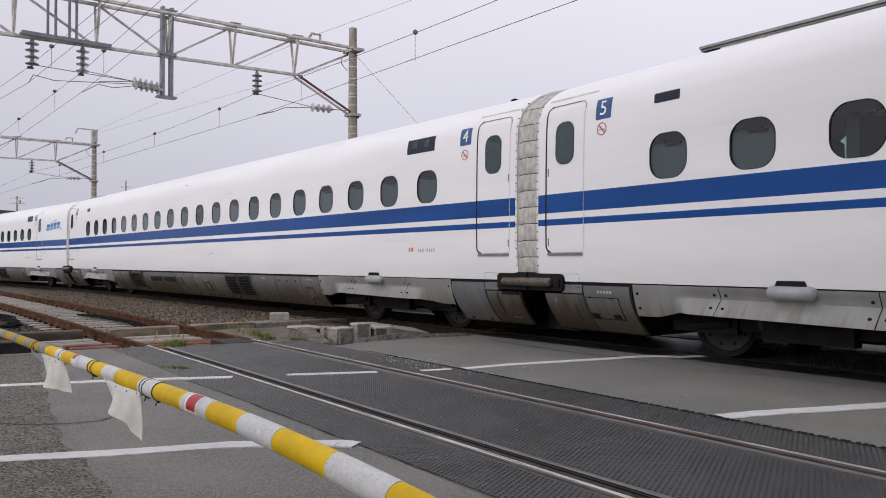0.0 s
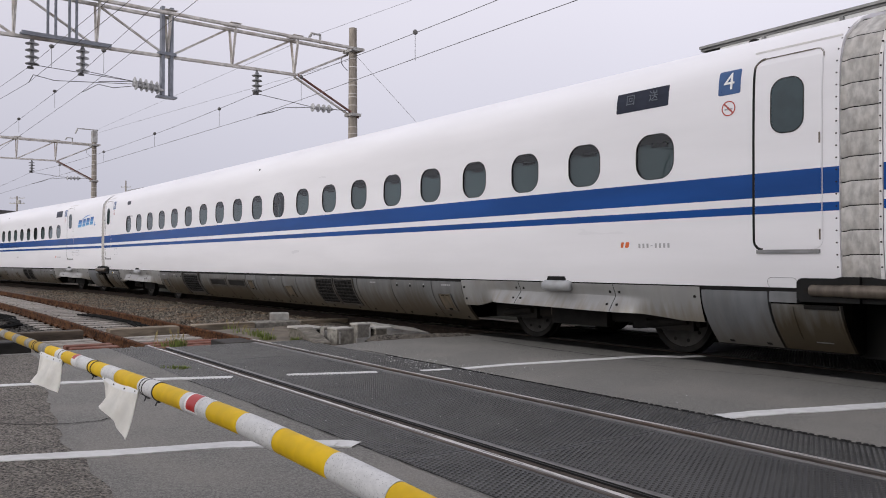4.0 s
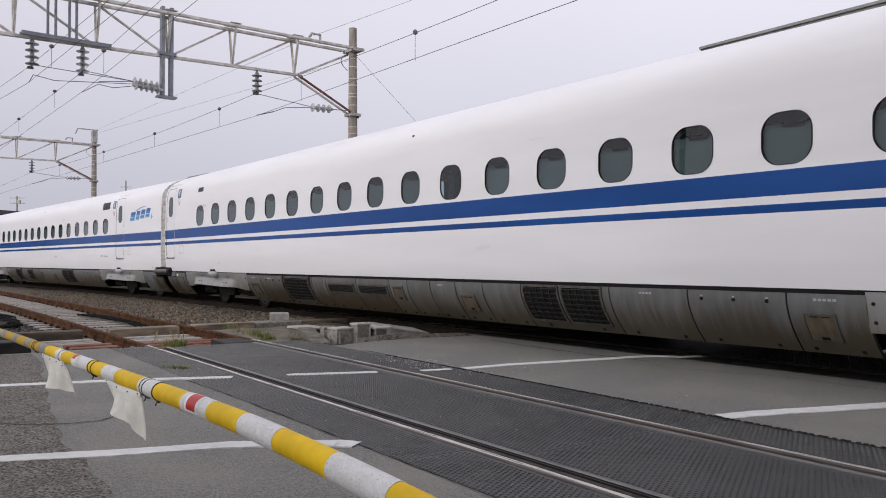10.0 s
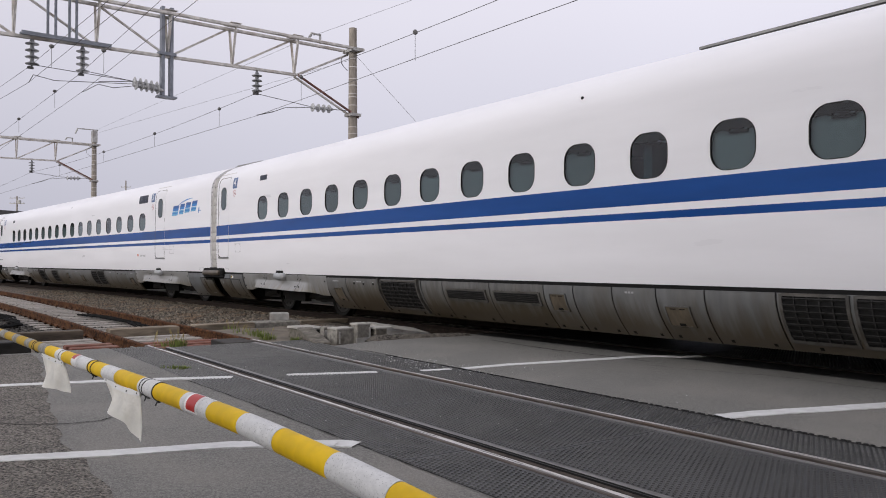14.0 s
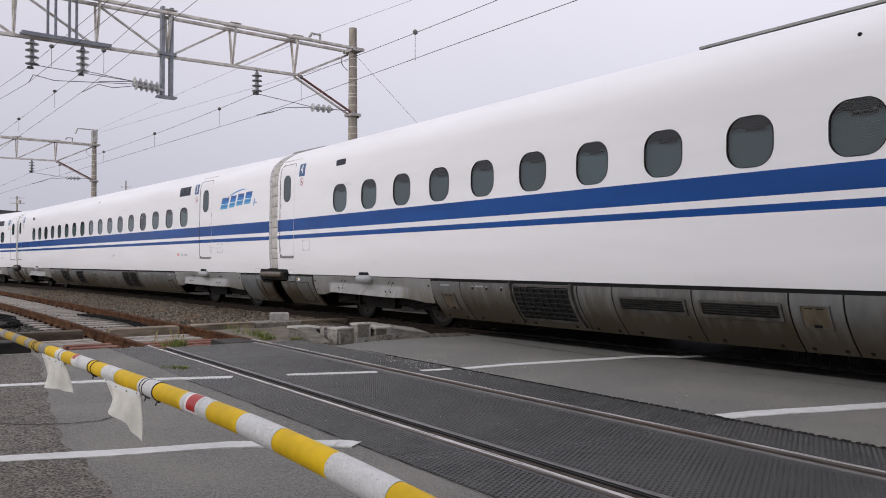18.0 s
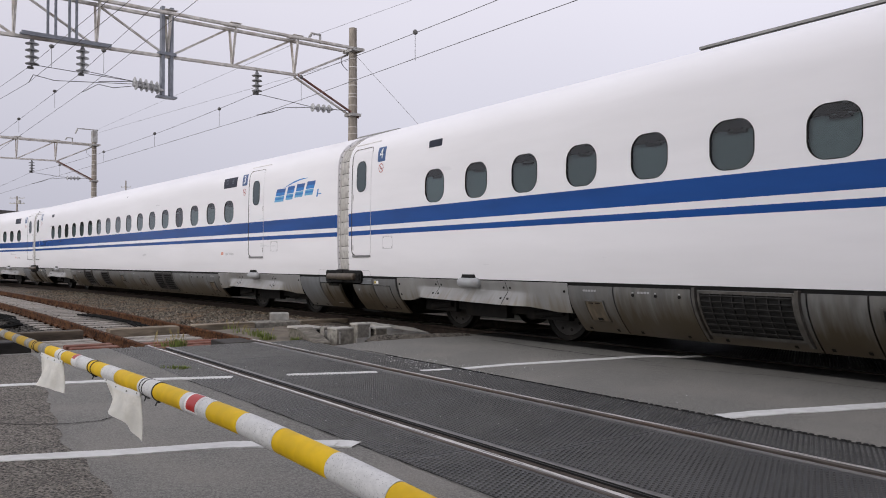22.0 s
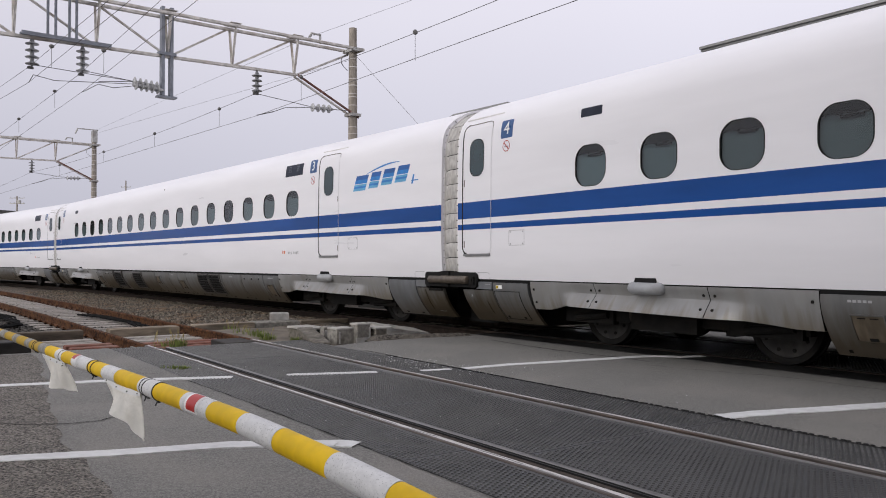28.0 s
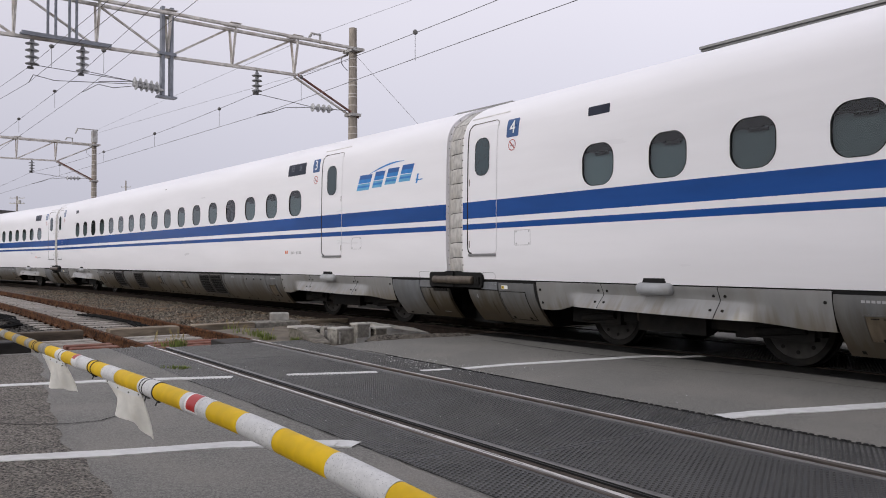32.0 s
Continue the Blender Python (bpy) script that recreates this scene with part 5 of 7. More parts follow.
    hp = skirt_plate(c0 + 0.01, c1 - 0.01, lo_v + 0.02, hi_v - 0.02, 0.005).part("end_hatch", M_skirt, car, "grey skirt hatch with brown streaks below")
    fr = Geo()
    for c, d, e, f in ((c0, c0 + 0.008, lo_v, hi_v), (c1 - 0.008, c1, lo_v, hi_v), (c0, c1, lo_v, lo_v + 0.012), (c0, c1, hi_v - 0.012, hi_v)):
        q = skirt_plate(c, d, e, f, 0.007)
        fr.add(q.v, q.f)
    fr.part("hatch_gap", M_black, hp)
    for c in (c0 + 0.06, c1 - 0.13):
        if hatch_kind == 1:
            skirt_plate(c - 0.03, c + 0.07, 0.60, 0.70, 0.022).part("latch", M_dark, hp)
            skirt_plate(c - 0.01, c + 0.03, 0.24, 0.27, 0.012).part("hatch_pin", M_dark, hp)
        else:
            skirt_plate(c, c + 0.04, 0.82, 0.87, 0.010).part("latch", M_dark, hp)
    if hatch_kind == 1:
        for k in range(5):
            skirt_plate(-11.22 + 0.05 * k, -11.185 + 0.05 * k, 0.10, 0.155, 0.003).part("stencil_mark", M_greylet, car)
    else:
        st = skirt_plate(-11.38, -11.25, 0.06, 0.15, 0.003).part("warning_sticker", M_sign_white, car, "small yellow and white warning sticker")
        skirt_plate(-11.375, -11.325, 0.07, 0.14, 0.005).part("sticker_patch", M_sticker, st)
        skirt_plate(-11.355, -11.34, 0.085, 0.125, 0.006).part("sticker_mark", M_black, st)
    # far skirt reaches down to rail level only to block light from beyond
    far = Geo()
    for a, b, zl in ((-12.1, -10.66, 0.06), (-10.66, -6.66, 0.06), (-6.66, 6.8, 0.06), (6.8, 10.8, 0.06), (10.8, 12.1, 0.06)):
        rows = []
        for k in range(8):
            y, z = skirt_point(k / 7, z1=zl)
            rows.append([(a, y, z), (b, y, z)])
        far.grid(rows)
    far.part("far_side_skirt", M_skirt, car, "grey far-side skirt, lowered to block light", smooth=True)
    for u in (-8.75, 8.75):
        bogie(car, u)


def well_half(car, inner, s, outer):
    """Half of the black coupling housing: from the gap between the cars to its rounded end."""
    ring = [(inner, 0.705), (outer + s * 0.03, 0.705), (outer, 0.735), (outer, 0.885), (outer + s * 0.02, 0.912), (outer + s * 0.05, 0.924), (inner - s * 0.22, 0.925), (inner - s * 0.16, 0.94), (inner, 0.94)]
    k = len(ring)
    gv = Geo()
    gv.add([(x, -1.678, z) for x, z in ring] + [(x, -1.30, z) for x, z in ring], [tuple(range(k))] + [(i, (i + 1) % k, k + (i + 1) % k, k + i) for i in range(k)])
    return gv.part("coupling_well", M_black, car, "black recess between the cars")


def gangway(car, slant=-0.005):
    """Rubber hood, damper and dark well at the rear end of a car."""
    a, b = -12.645, REAR - 0.012

    def lean(x):
        return slant * (b - x) / (b - a)

    zs = [0.92 + (3.34 - 0.92) * k / 11 for k in range(12)]
    core = Geo()
    core.box(a + 0.02, b - 0.02, -1.50, 1.50, 0.92, 3.10)
    hood = core.part("gangway_hood", M_black, car, "creased grey rubber gangway hood")
    outer = [(side_y(z) - 0.034, z) for z in zs] + [(1.0, 3.40), (0.74, 3.50), (0.40, 3.57), (0, 3.59)]
    seg = None
    first = True
    for s in (-1, 1):
        for k, ((y0, z0), (y1, z1)) in enumerate(zip(outer, outer[1:])):
            sg = Geo()
            bul = 0.008
            zm, ym = (z0 + z1) / 2, (y0 + y1) / 2 + bul
            rows = []
            for f, o in ((0.02, 0.0), (0.08, bul * 0.8), (0.5, bul), (0.92, bul * 0.9), (0.98, 0.0)):
                y, z = y0 + (y1 - y0) * f, z0 + (z1 - z0) * f
                if k >= 11:
                    rows.append([(a + 0.036, s * y, z + o), ((a + b) / 2, s * y, z + o + 0.004), (b - 0.036, s * y, z + o)])
                else:
                    cr = [0.0, 0.005, -0.002, 0.006, 0.0, 0.005, -0.003, 0.004, 0.0]
                    xs = [a + 0.036 + (b - a - 0.072) * i / 8 for i in range(9)]
                    rows.append([(x, s * (y + lean(x) + o + c * (1 + 0.5 * math.sin(k * 1.7 + i))), z + (-0.012 if i < 2 else 0.0)) for i, (x, c) in enumerate(zip(xs, cr))])
            sg.grid(rows)
            sg.part("hood_segment", M_hood, hood, smooth=True)
        inner = Geo()
        inner.grid([[(a, s * (y - 0.02 + lean(a)), z), (b, s * (y - 0.02), z)] for y, z in outer])
        inner.part("hood_backing", M_black, car)
        for x in (a + 0.018, b - 0.018):
            fr = Geo()
            e = lean(x)
            fr.grid([[(x - 0.016, s * (y + e + 0.022), z), (x + 0.016, s * (y + e + 0.022), z)] for y, z in outer])
            fr.grid([[(x - 0.016, s * (y + e + 0.022), z), (x - 0.016, s * (y + e - 0.03), z)] for y, z in outer])
            fr.grid([[(x + 0.016, s * (y + e + 0.022), z), (x + 0.016, s * (y + e - 0.03), z)] for y, z in outer])
            frm = fr.part("hood_frame", M_frame, car, "pale riveted hood frame", smooth=True)
            for k in range(1, 22):
                rv = Geo()
                z = 0.92 + 0.11 * k
                y = side_y(z) - 0.034
                rv.tube((x, s * (y + e + 0.012), z), (x, s * (y + e + 0.030), z), 0.008, n=6)
                rv.part("rivet", M_dark, frm)
    mid = -12.42
    wl = well_half(car, mid - 0.10, -1, mid + 0.64)
    well = Geo()
    well.box(mid - 0.36, mid + 0.36, -1.05, -0.8, 0.15, 0.70)
    well.box(mid - 0.58, mid + 0.58, -0.85, 0.85, 0.18, 0.70)
    well.part("coupler", M_black, wl)
    for x, y in ((mid - 0.50, -1.745), (mid + 0.545, -1.695)):
        cl = Geo()
        cl.chamfered(x - 0.055, x + 0.055, y - 0.01, y + 0.05, 0.755, 0.865, 0.012)
        cl.tube((x, y, 0.81), (x, y - 0.02, 0.81), 0.022, n=10)
        cl.part("damper_bracket", M_dark, wl)
    hose = Geo()
    prev = None
    for i in range(13):
        f = i / 12
        p = (mid - 0.02 + 0.50 * f, -1.12, 0.66 - 0.40 * math.sin(math.pi * f) ** 0.8)
        if prev:
            hose.tube(prev, p, 0.026, n=8, caps=False)
        prev = p
    hose.part("brake_hose", M_dark, wl, "slack black hose under the coupling", smooth=True)
    dm = Geo()
    dm.lathe((mid - 0.455, -1.757, 0.812), (mid + 0.475, -1.705, 0.812), [(0, 0.0), (0.0, 0.044), (0.015, 0.054), (0.30, 0.055), (0.31, 0.060), (0.90, 0.060), (0.915, 0.045), (0.92, 0.0)], n=20)
    dm.part("yaw_damper", M_damper, car, "grey steel damper between the cars", smooth=True)


def skirt_figure(car, u, text):
    """A small worn figure stencilled on the end skirt."""
    x, y, z = on_skirt(u, 0.36, 0.004)
    share("skirt_figure", letters(text, 0.085, M_greylet, "figure"), car, pose(x, y, z, 14, 0, 0), "small worn pale figure " + text)


def car_four(number, label):
    car = train_car(number, 10.254, 20, label)
    dress_skirts(car, 0)
    door(car, -12.11, -11.43)
    door(car, 11.45, 12.14)
    glyph_plate(car, -11.11, 2.895, number, 0.25)
    glyph_plate(car, 11.175, 2.895, number, 0.25)
    no_smoking(car, -11.11, 2.66)
    no_smoking(car, 11.17, 2.63)
    patch(-9.50, 2.885, 0.175, 0.055, 0.015, 0.004).part("destination_display", M_board, car, "small dark display panel")
    return car


def destination(car, u):
    d = patch(u, 2.895, 0.36, 0.115, 0.015, 0.004).part("destination_display", M_board, car, "wide dark destination display with pale characters")
    a = math.degrees(math.atan2(side_y(2.85) - side_y(2.95), 0.1))
    for ch, o in (("\u56de", -0.16), ("\u9001", 0.16)):
        me = letters(ch, 0.13, M_led, "character", 0.001)
        share("character", me, d, pose(u + o, -side_y(2.91) - 0.007, 2.91, -a, 0, 0))


def fleet_marks(car, u):
    """Orange emblem of two plain tabs, then a grey bar for the fleet number."""
    z = 1.268
    gv = patch(u - 0.040, z, 0.018, 0.032, 0.010, 0.002, n=4, skew=0.25)
    q = patch(u + 0.032, z, 0.026, 0.032, 0.012, 0.002, n=4, skew=0.25)
    gv.add(q.v, q.f)
    gv.part("operator_emblem", M_orange, car, "small orange operator emblem")
    for k in range(8):
        h = 0.005 if k == 3 else 0.025
        patch(u + 0.205 + 0.056 * k, z - 0.014, 0.013, h, 0.0, 0.002).part("fleet_mark", M_greylet, car)


def inspection_flap(car, u):
    outline(u, 1.40, 0.16, 0.10, 0.015, 0.006, 0.002).part("inspection_flap", M_greylet, car)
    for a in (-0.13, 0.13):
        for b in (-0.08, 0.08):
            patch(u + a, 1.40 + b, 0.010, 0.010, 0.004, 0.003, n=2).part("flap_screw", M_greylet, car)


def roof_sensor(car, u):
    gv = Geo()
    z = 3.045
    gv.tube((u, -side_y(z) - 0.012, z), (u, -side_y(z) + 0.01, z), 0.019, n=12)
    gv.part("side_lamp", M_black, car, "small dark side lamp under the roof")


def roof_antenna(car, u):
    gv = Geo()
    gv.lathe((u, 0, 3.59), (u, 0, 4), [(0, 0.075), (0.14, 0.075), (0.175, 0.055), (0.19, 0.015)], n=14)
    gv.part("roof_antenna", M_dark, car, "small dark antenna dome on the roof", smooth=True)


def roof_cover(car, u0, u1):
    gv = Geo()
    gv.add([(u0, -0.35, 3.56), (u1, -0.35, 3.56), (u1, 0.35, 3.56), (u0, 0.35, 3.56), (u0 + 0.35, -0.28, 3.69), (u1, -0.28, 3.69), (u1, 0.28, 3.69), (u0 + 0.35, 0.28, 3.69)],
           [(0, 1, 5, 4), (1, 2, 6, 5), (2, 3, 7, 6), (3, 0, 4, 7), (4, 5, 6, 7)])
    gv.part("roof_cable_cover", M_shed, car, "grey cable cover on the roof end")


def sash_emblem(car):
    """The slanted blue emblem as plain shapes: four slabs, an arc and a small mark."""
    bands = ((0.00, 0.17, M_logo_b), (0.17, 0.30, M_logo_a), (0.30, 0.42, M_logo_b), (0.47, 0.72, M_logo_a), (0.72, 1.0, M_logo_c))
    for k, (a, b, z0, z1) in enumerate(((9.83, 10.24, 2.315, 2.575), (10.31, 10.62, 2.335, 2.60), (10.68, 11.02, 2.36, 2.62), (11.08, 11.42, 2.375, 2.64))):
        for f0, f1, mt in bands:
            za, zb = z0 + (z1 - z0) * f0, z0 + (z1 - z0) * f1
            zc = (za + zb) / 2
            patch((a + b) / 2 + 0.45 * (zc - 2.5), zc, (b - a) / 2 - 0.012, (zb - za) / 2 + 0.001, 0.0, 0.0025, skew=0.45).part("emblem_slab", mt, car)
    arc = Geo()
    rows = []
    for i in range(17):
        f = i / 16
        u = 10.18 + 1.0 * f
        z = 2.585 + 0.130 * math.sin(f * 1.75)
        w = 0.003 + 0.011 * math.sin(math.pi * f)
        rows.append([(u, -side_y(z - w) - 0.003, z - w), (u, -side_y(z + w) - 0.003, z + w)])
    arc.grid(rows)
    arc.part("emblem_arc", M_logo_a, car, "thin blue arc over the emblem")
    patch(11.55, 2.395, 0.020, 0.075, 0.004, 0.0025, n=2, skew=0.3).part("emblem_mark", M_logo_a, car)
    patch(11.60, 2.375, 0.09, 0.008, 0.004, 0.0025, n=2).part("emblem_mark", M_logo_a, car)


CARS = []
c4 = car_four("4", "white train car with blue stripes and a figure four")
skirt_figure(c4, -11.98, "4")
inspection_flap(c4, -10.88)
destination(c4, 10.07)
fleet_marks(c4, 9.84)
roof_sensor(c4, -0.15)
gangway(c4)
roof_antenna(c4, 10.45)
CARS.append((c4, 4))

c2 = car_four("2", "white train car with blue stripes and a figure two")
destination(c2, 10.07)
fleet_marks(c2, 9.84)
CARS.append((c2, 2))

c3 = train_car("3", 7.475, 17, "white train car with blue stripes and a slanted blue emblem")
dress_skirts(c3, 2)
door(c3, -12.11, -11.43)
door(c3, 8.54, 9.27)
glyph_plate(c3, -11.11, 2.91, "3", 0.25)
glyph_plate(c3, 8.30, 2.90, "3", 0.25)
no_smoking(c3, 8.30, 2.63)
no_smoking(c3, -11.11, 2.66)
patch(-9.25, 2.885, 0.175, 0.055, 0.015, 0.004).part("destination_display", M_board, c3, "small dark display panel")
destination(c3, 7.52)
fleet_marks(c3, 7.12)
inspection_flap(c3, 9.76)
sash_emblem(c3)
roof_sensor(c3, -0.09)
roof_cover(c3, 10.5, 12.25)
gangway(c3)
CARS.append((c3, 3))

c5 = train_car("5", 7.575, 18, "white train car with blue stripes and a figure five")
dress_skirts(c5, 1)
door(c5, -12.08, -11.39)
glyph_plate(c5, -11.08, 2.90, "5", 0.25)
no_smoking(c5, -11.10, 2.66)
patch(-10.13, 2.885, 0.175, 0.055, 0.015, 0.004).part("destination_display", M_board, c5, "small dark display panel")
gangway(c5, 0.070)
skirt_figure(c5, -11.98, "5")
CARS.append((c5, 5))


# ---- barrier in front of the camera ----
BAR_A, BAR_B = Vector((-1.0, -7.578, 0.551)), Vector((-8.4, -8.093, 0.583))


def on_bar(x):
    """The arm's middle line; its root end hangs a little lower."""
    p = BAR_A + (BAR_B - BAR_A) * ((x - BAR_A.x) / (BAR_B.x - BAR_A.x))
    return p - Vector((0, 0, 0.037 * max(0.0, x + 2.75) ** 1.7))


def bar_r(x):
    return 0.0405 + 0.0028 * (x + 1.5)


barrier = new("crossing_barrier")
tagged(barrier, "closed barrier arm with yellow and white bands", "crossing barrier")
cuts = [-1.0, -1.64, -1.92, -2.225, -2.47, -2.715, -2.955, -3.255, -3.43, -3.745, -3.94, -4.178, -4.456, -4.668, -4.803, -5.03, -5.2, -5.44, -5.57, -5.80, -5.94, -6.18, -6.36, -6.65, -6.85, -7.1, -7.3, -7.55, -7.8, -8.1, -8.4]
for k, (a, b) in enumerate(zip(cuts, cuts[1:])):
    gv = Geo()
    p, q = on_bar(a), on_bar(b)
    white = k % 2 == 1
    r0, r1 = bar_r(a) + (0.0008 if white else 0), bar_r(b) + (0.0008 if white else 0)
    d = (on_bar(b) - on_bar(a)).normalized()
    s_ = d.cross(Vector((0, 0, 1))).normalized()
    t_ = s_.cross(d)
    rows = []
    for i in range(5):
        c, r = on_bar(a + (b - a) * i / 4), r0 + (r1 - r0) * i / 4
        rows.append([c + (s_ * math.cos(2 * math.pi * k / 28) + t_ * math.sin(2 * math.pi * k / 28)) * r for k in range(29)])
    gv.grid(rows)
    gv.part("white_band" if white else "yellow_band", (M_white_grimy if a < -4.9 else M_barwhite) if white else (M_yellow_grimy if a < -4.9 else M_yellow), barrier, "pitted white reflective band" if white else "yellow painted band", smooth=True)


def band_arc(a, b, lift, low, high):
    """A sticker round part of the arm; 180 degrees faces the road user."""
    gv = Geo()
    d = (on_bar(b) - on_bar(a)).normalized()
    s_ = d.cross(Vector((0, 0, 1))).normalized()
    t_ = s_.cross(d)
    rows = []
    for x in (a, (a + b) / 2, b):
        c, r = on_bar(x), bar_r(x) + lift
        rows.append([c + (s_ * math.cos(radians(low + (high - low) * k / 14)) + t_ * math.sin(radians(low + (high - low) * k / 14))) * r for k in range(15)])
    gv.grid(rows)
    return gv


tape = band_arc(-2.790, -2.905, 0.0022, 75, 210).part("reflector_tape", M_sign_white, barrier, "white-edged red reflector tape", smooth=True)
band_arc(-2.806, -2.888, 0.0032, 86, 196).part("red_patch", M_barred, tape, smooth=True)
tape = band_arc(-4.37, -4.46, 0.0022, 80, 215).part("reflector_tape", M_sign_white, barrier, "white-edged red reflector tape", smooth=True)
band_arc(-4.40, -4.455, 0.0032, 80, 150).part("red_patch", M_barred, tape, smooth=True)
for x, lean in ((-3.25, 0.0), (-3.37, 0.012), (-3.40, -0.01), (-4.11, 0.012), (-4.16, -0.008), (-4.72, 0.01), (-5.31, 0.01), (-5.35, -0.01)):
    gv = Geo()
    c = on_bar(x)
    d = (BAR_B - BAR_A).normalized() + Vector((0, 0, lean * 12))
    d.normalize()
    gv.lathe(c - d * 0.004, c + d, [(0.0, bar_r(x) + 0.0005), (0.002, bar_r(x) + 0.003), (0.006, bar_r(x) + 0.003), (0.008, bar_r(x) + 0.0005)], n=28)
    tie = gv.part("cable_tie", M_tie, barrier, "black cable tie", smooth=True)
    gv = Geo()
    gv.chamfered(c.x - 0.005, c.x + 0.005, c.y - 0.012, c.y - 0.002, c.z - bar_r(x) - 0.008, c.z - bar_r(x) + 0.001, 0.002)
    gv.part("tie_head", M_tie, tie)
for x in (-3.26, -3.39, -4.13, -4.70):
    gv = Geo()
    c = on_bar(x)
    gv.tube((c.x, c.y - 0.008, c.z - bar_r(x)), (c.x + 0.01, c.y - 0.02, c.z - bar_r(x) - 0.018), 0.003, n=6)
    gv.part("tie_tail", M_tie, barrier)


def flag(x0, x1, drop, tail, label):
    """A stiff strip with a crumpled sheet below it; hangs from the bar."""
    c0, c1 = on_bar(x0), on_bar(x1)
    mid = (c0 + c1) / 2
    top_z = -0.022
    fl = new("warning_flag")
    tagged(fl, label, "flag", "flags on the barrier")
    L = (c1 - c0).length
    gv = Geo()
    n, m = 16, 14
    rows, back = [], []
    for j in range(m + 1):
        v = j / m
        r = []
        for i in range(n + 1):
            u = i / n
            x = (u - 0.5) * L * (1 - 0.03 * v) + tail[2] * v * (1 - u) + tail[4] * v
            sag = tail[0] + (tail[1] - tail[0]) * u ** 1.5
            z = top_z - drop * v * sag - tail[3] * math.sin(math.pi * u) * (1 - 0.5 * v)
            y = 0.020 * v * math.sin(u * 7.0 + 2.2 * v) + 0.014 * v * math.sin(u * 13 + 1.0) + 0.03 * v * v * (u - 0.5)
            r.append((x, y - 0.020, z))
        rows.append(r)
    back = [[(x, y + 0.0025, z) for x, y, z in r] for r in rows]
    gv.grid(rows)
    gv.grid(back)
    gv.grid([rows[-1], back[-1]])
    gv.grid([[r[0] for r in rows], [r[0] for r in back]])
    gv.grid([[r[-1] for r in rows], [r[-1] for r in back]])
    gv.part("cloth", M_cloth, fl, "crumpled off-white plastic sheet", smooth=True)
    st = Geo()
    rr = [[(x, y - 0.004, z + 0.006) for x, y, z in rows[0]], [(x, y - 0.004, z - 0.006) for x, y, z in rows[1]]]
    st.grid(rr)
    st.grid([[(x, y + 0.010, z) for x, y, z in q] for q in rr])
    st.grid([rr[0], [(x, y + 0.010, z) for x, y, z in rr[0]]])
    st.part("header_strip", M_sign_white, fl, "white header strip with eyelets", smooth=True)
    for i in (1, 6, 11, 15):
        x, y, z = rows[1][i]
        z += 0.004
        ey = Geo()
        ey.tube((x, y - 0.007, z), (x, y + 0.012, z), 0.0035, n=8)
        ey.part("eyelet", M_tie, fl)
    for i in (0, n):
        x, y, z = rows[0][i]
        w = Geo()
        w.tube((x, y, z), (x, -0.03, 0.005), 0.003, n=5)
        w.part("tie_wire", M_tie, fl)
    a = math.degrees(math.atan2(c1.y - c0.y, c1.x - c0.x))
    return fl, mid, a


flag_a = flag(-5.13, -4.645, 0.165, (1.0, 1.0, 0.03, 0.006, 0.04), "off-white plastic flag tied under the barrier arm")
flag_b = flag(-3.915, -3.42, 0.205, (0.52, 1.0, 0.12, 0.014, 0.01), "crumpled off-white plastic flag with a white header strip")

# barrier post off to the side, where the arm is pivoted
gv = Geo()
gv.chamfered(-0.22, 0.22, -0.18, 0.18, ROAD_Z, 1.05, 0.03)
gv.tube((-0.15, 0.0, 0.557), (-0.9, 0.0, 0.557), 0.045, 0.043, n=20)
tagged(gv.part("barrier_machine", M_yellow, at=pose(-0.1, -7.52, 0, 0, 0, 4)), "yellow barrier machine that holds the arm", "barrier machine")

# ---- overhead line portals ----
def insulator(parent, a, b, discs, mat, r=0.115):
    a, b = Vector(a), Vector(b)
    L = (b - a).length
    rings = [(0, 0.012), (0.02, 0.022), (0.10, 0.05)]
    step = (L - 0.06) / discs
    for k in range(discs):
        h = 0.06 + step * (k + 0.30)
        rings += [(h, 0.045), (h + 0.02, 0.06), (h + 0.055, r), (h + 0.07, r), (h + 0.075, 0.05)]
    rings.append((L, 0.018))
    gv = Geo()
    gv.lathe(a, b, rings, n=18)
    return gv.part("insulator", mat, parent, "stack of grey porcelain insulator discs", smooth=True)


def member(parent, a, b, r, mat, name="strut"):
    """A steel angle."""
    a, b = Vector(a), Vector(b)
    d = (b - a).normalized()
    s = d.cross(Vector((0, 0, 1)))
    s = s.normalized() if s.length > 0.05 else Vector((1, 0, 0))
    t = s.cross(d)
    gv = Geo()
    th = 0.012
    for p, q in ((s, t), (t, s)):
        vs = []
        for c in (a, b):
            for x, y in ((0, 0), (r, 0), (r, th), (0, th)):
                vs.append(c + p * (x - r / 2) + q * (y - r / 2))
        gv.add(vs, [(0, 1, 2, 3), (4, 7, 6, 5), (0, 4, 5, 1), (1, 5, 6, 2), (2, 6, 7, 3), (3, 7, 4, 0)])
    return gv.part(name, mat, parent)


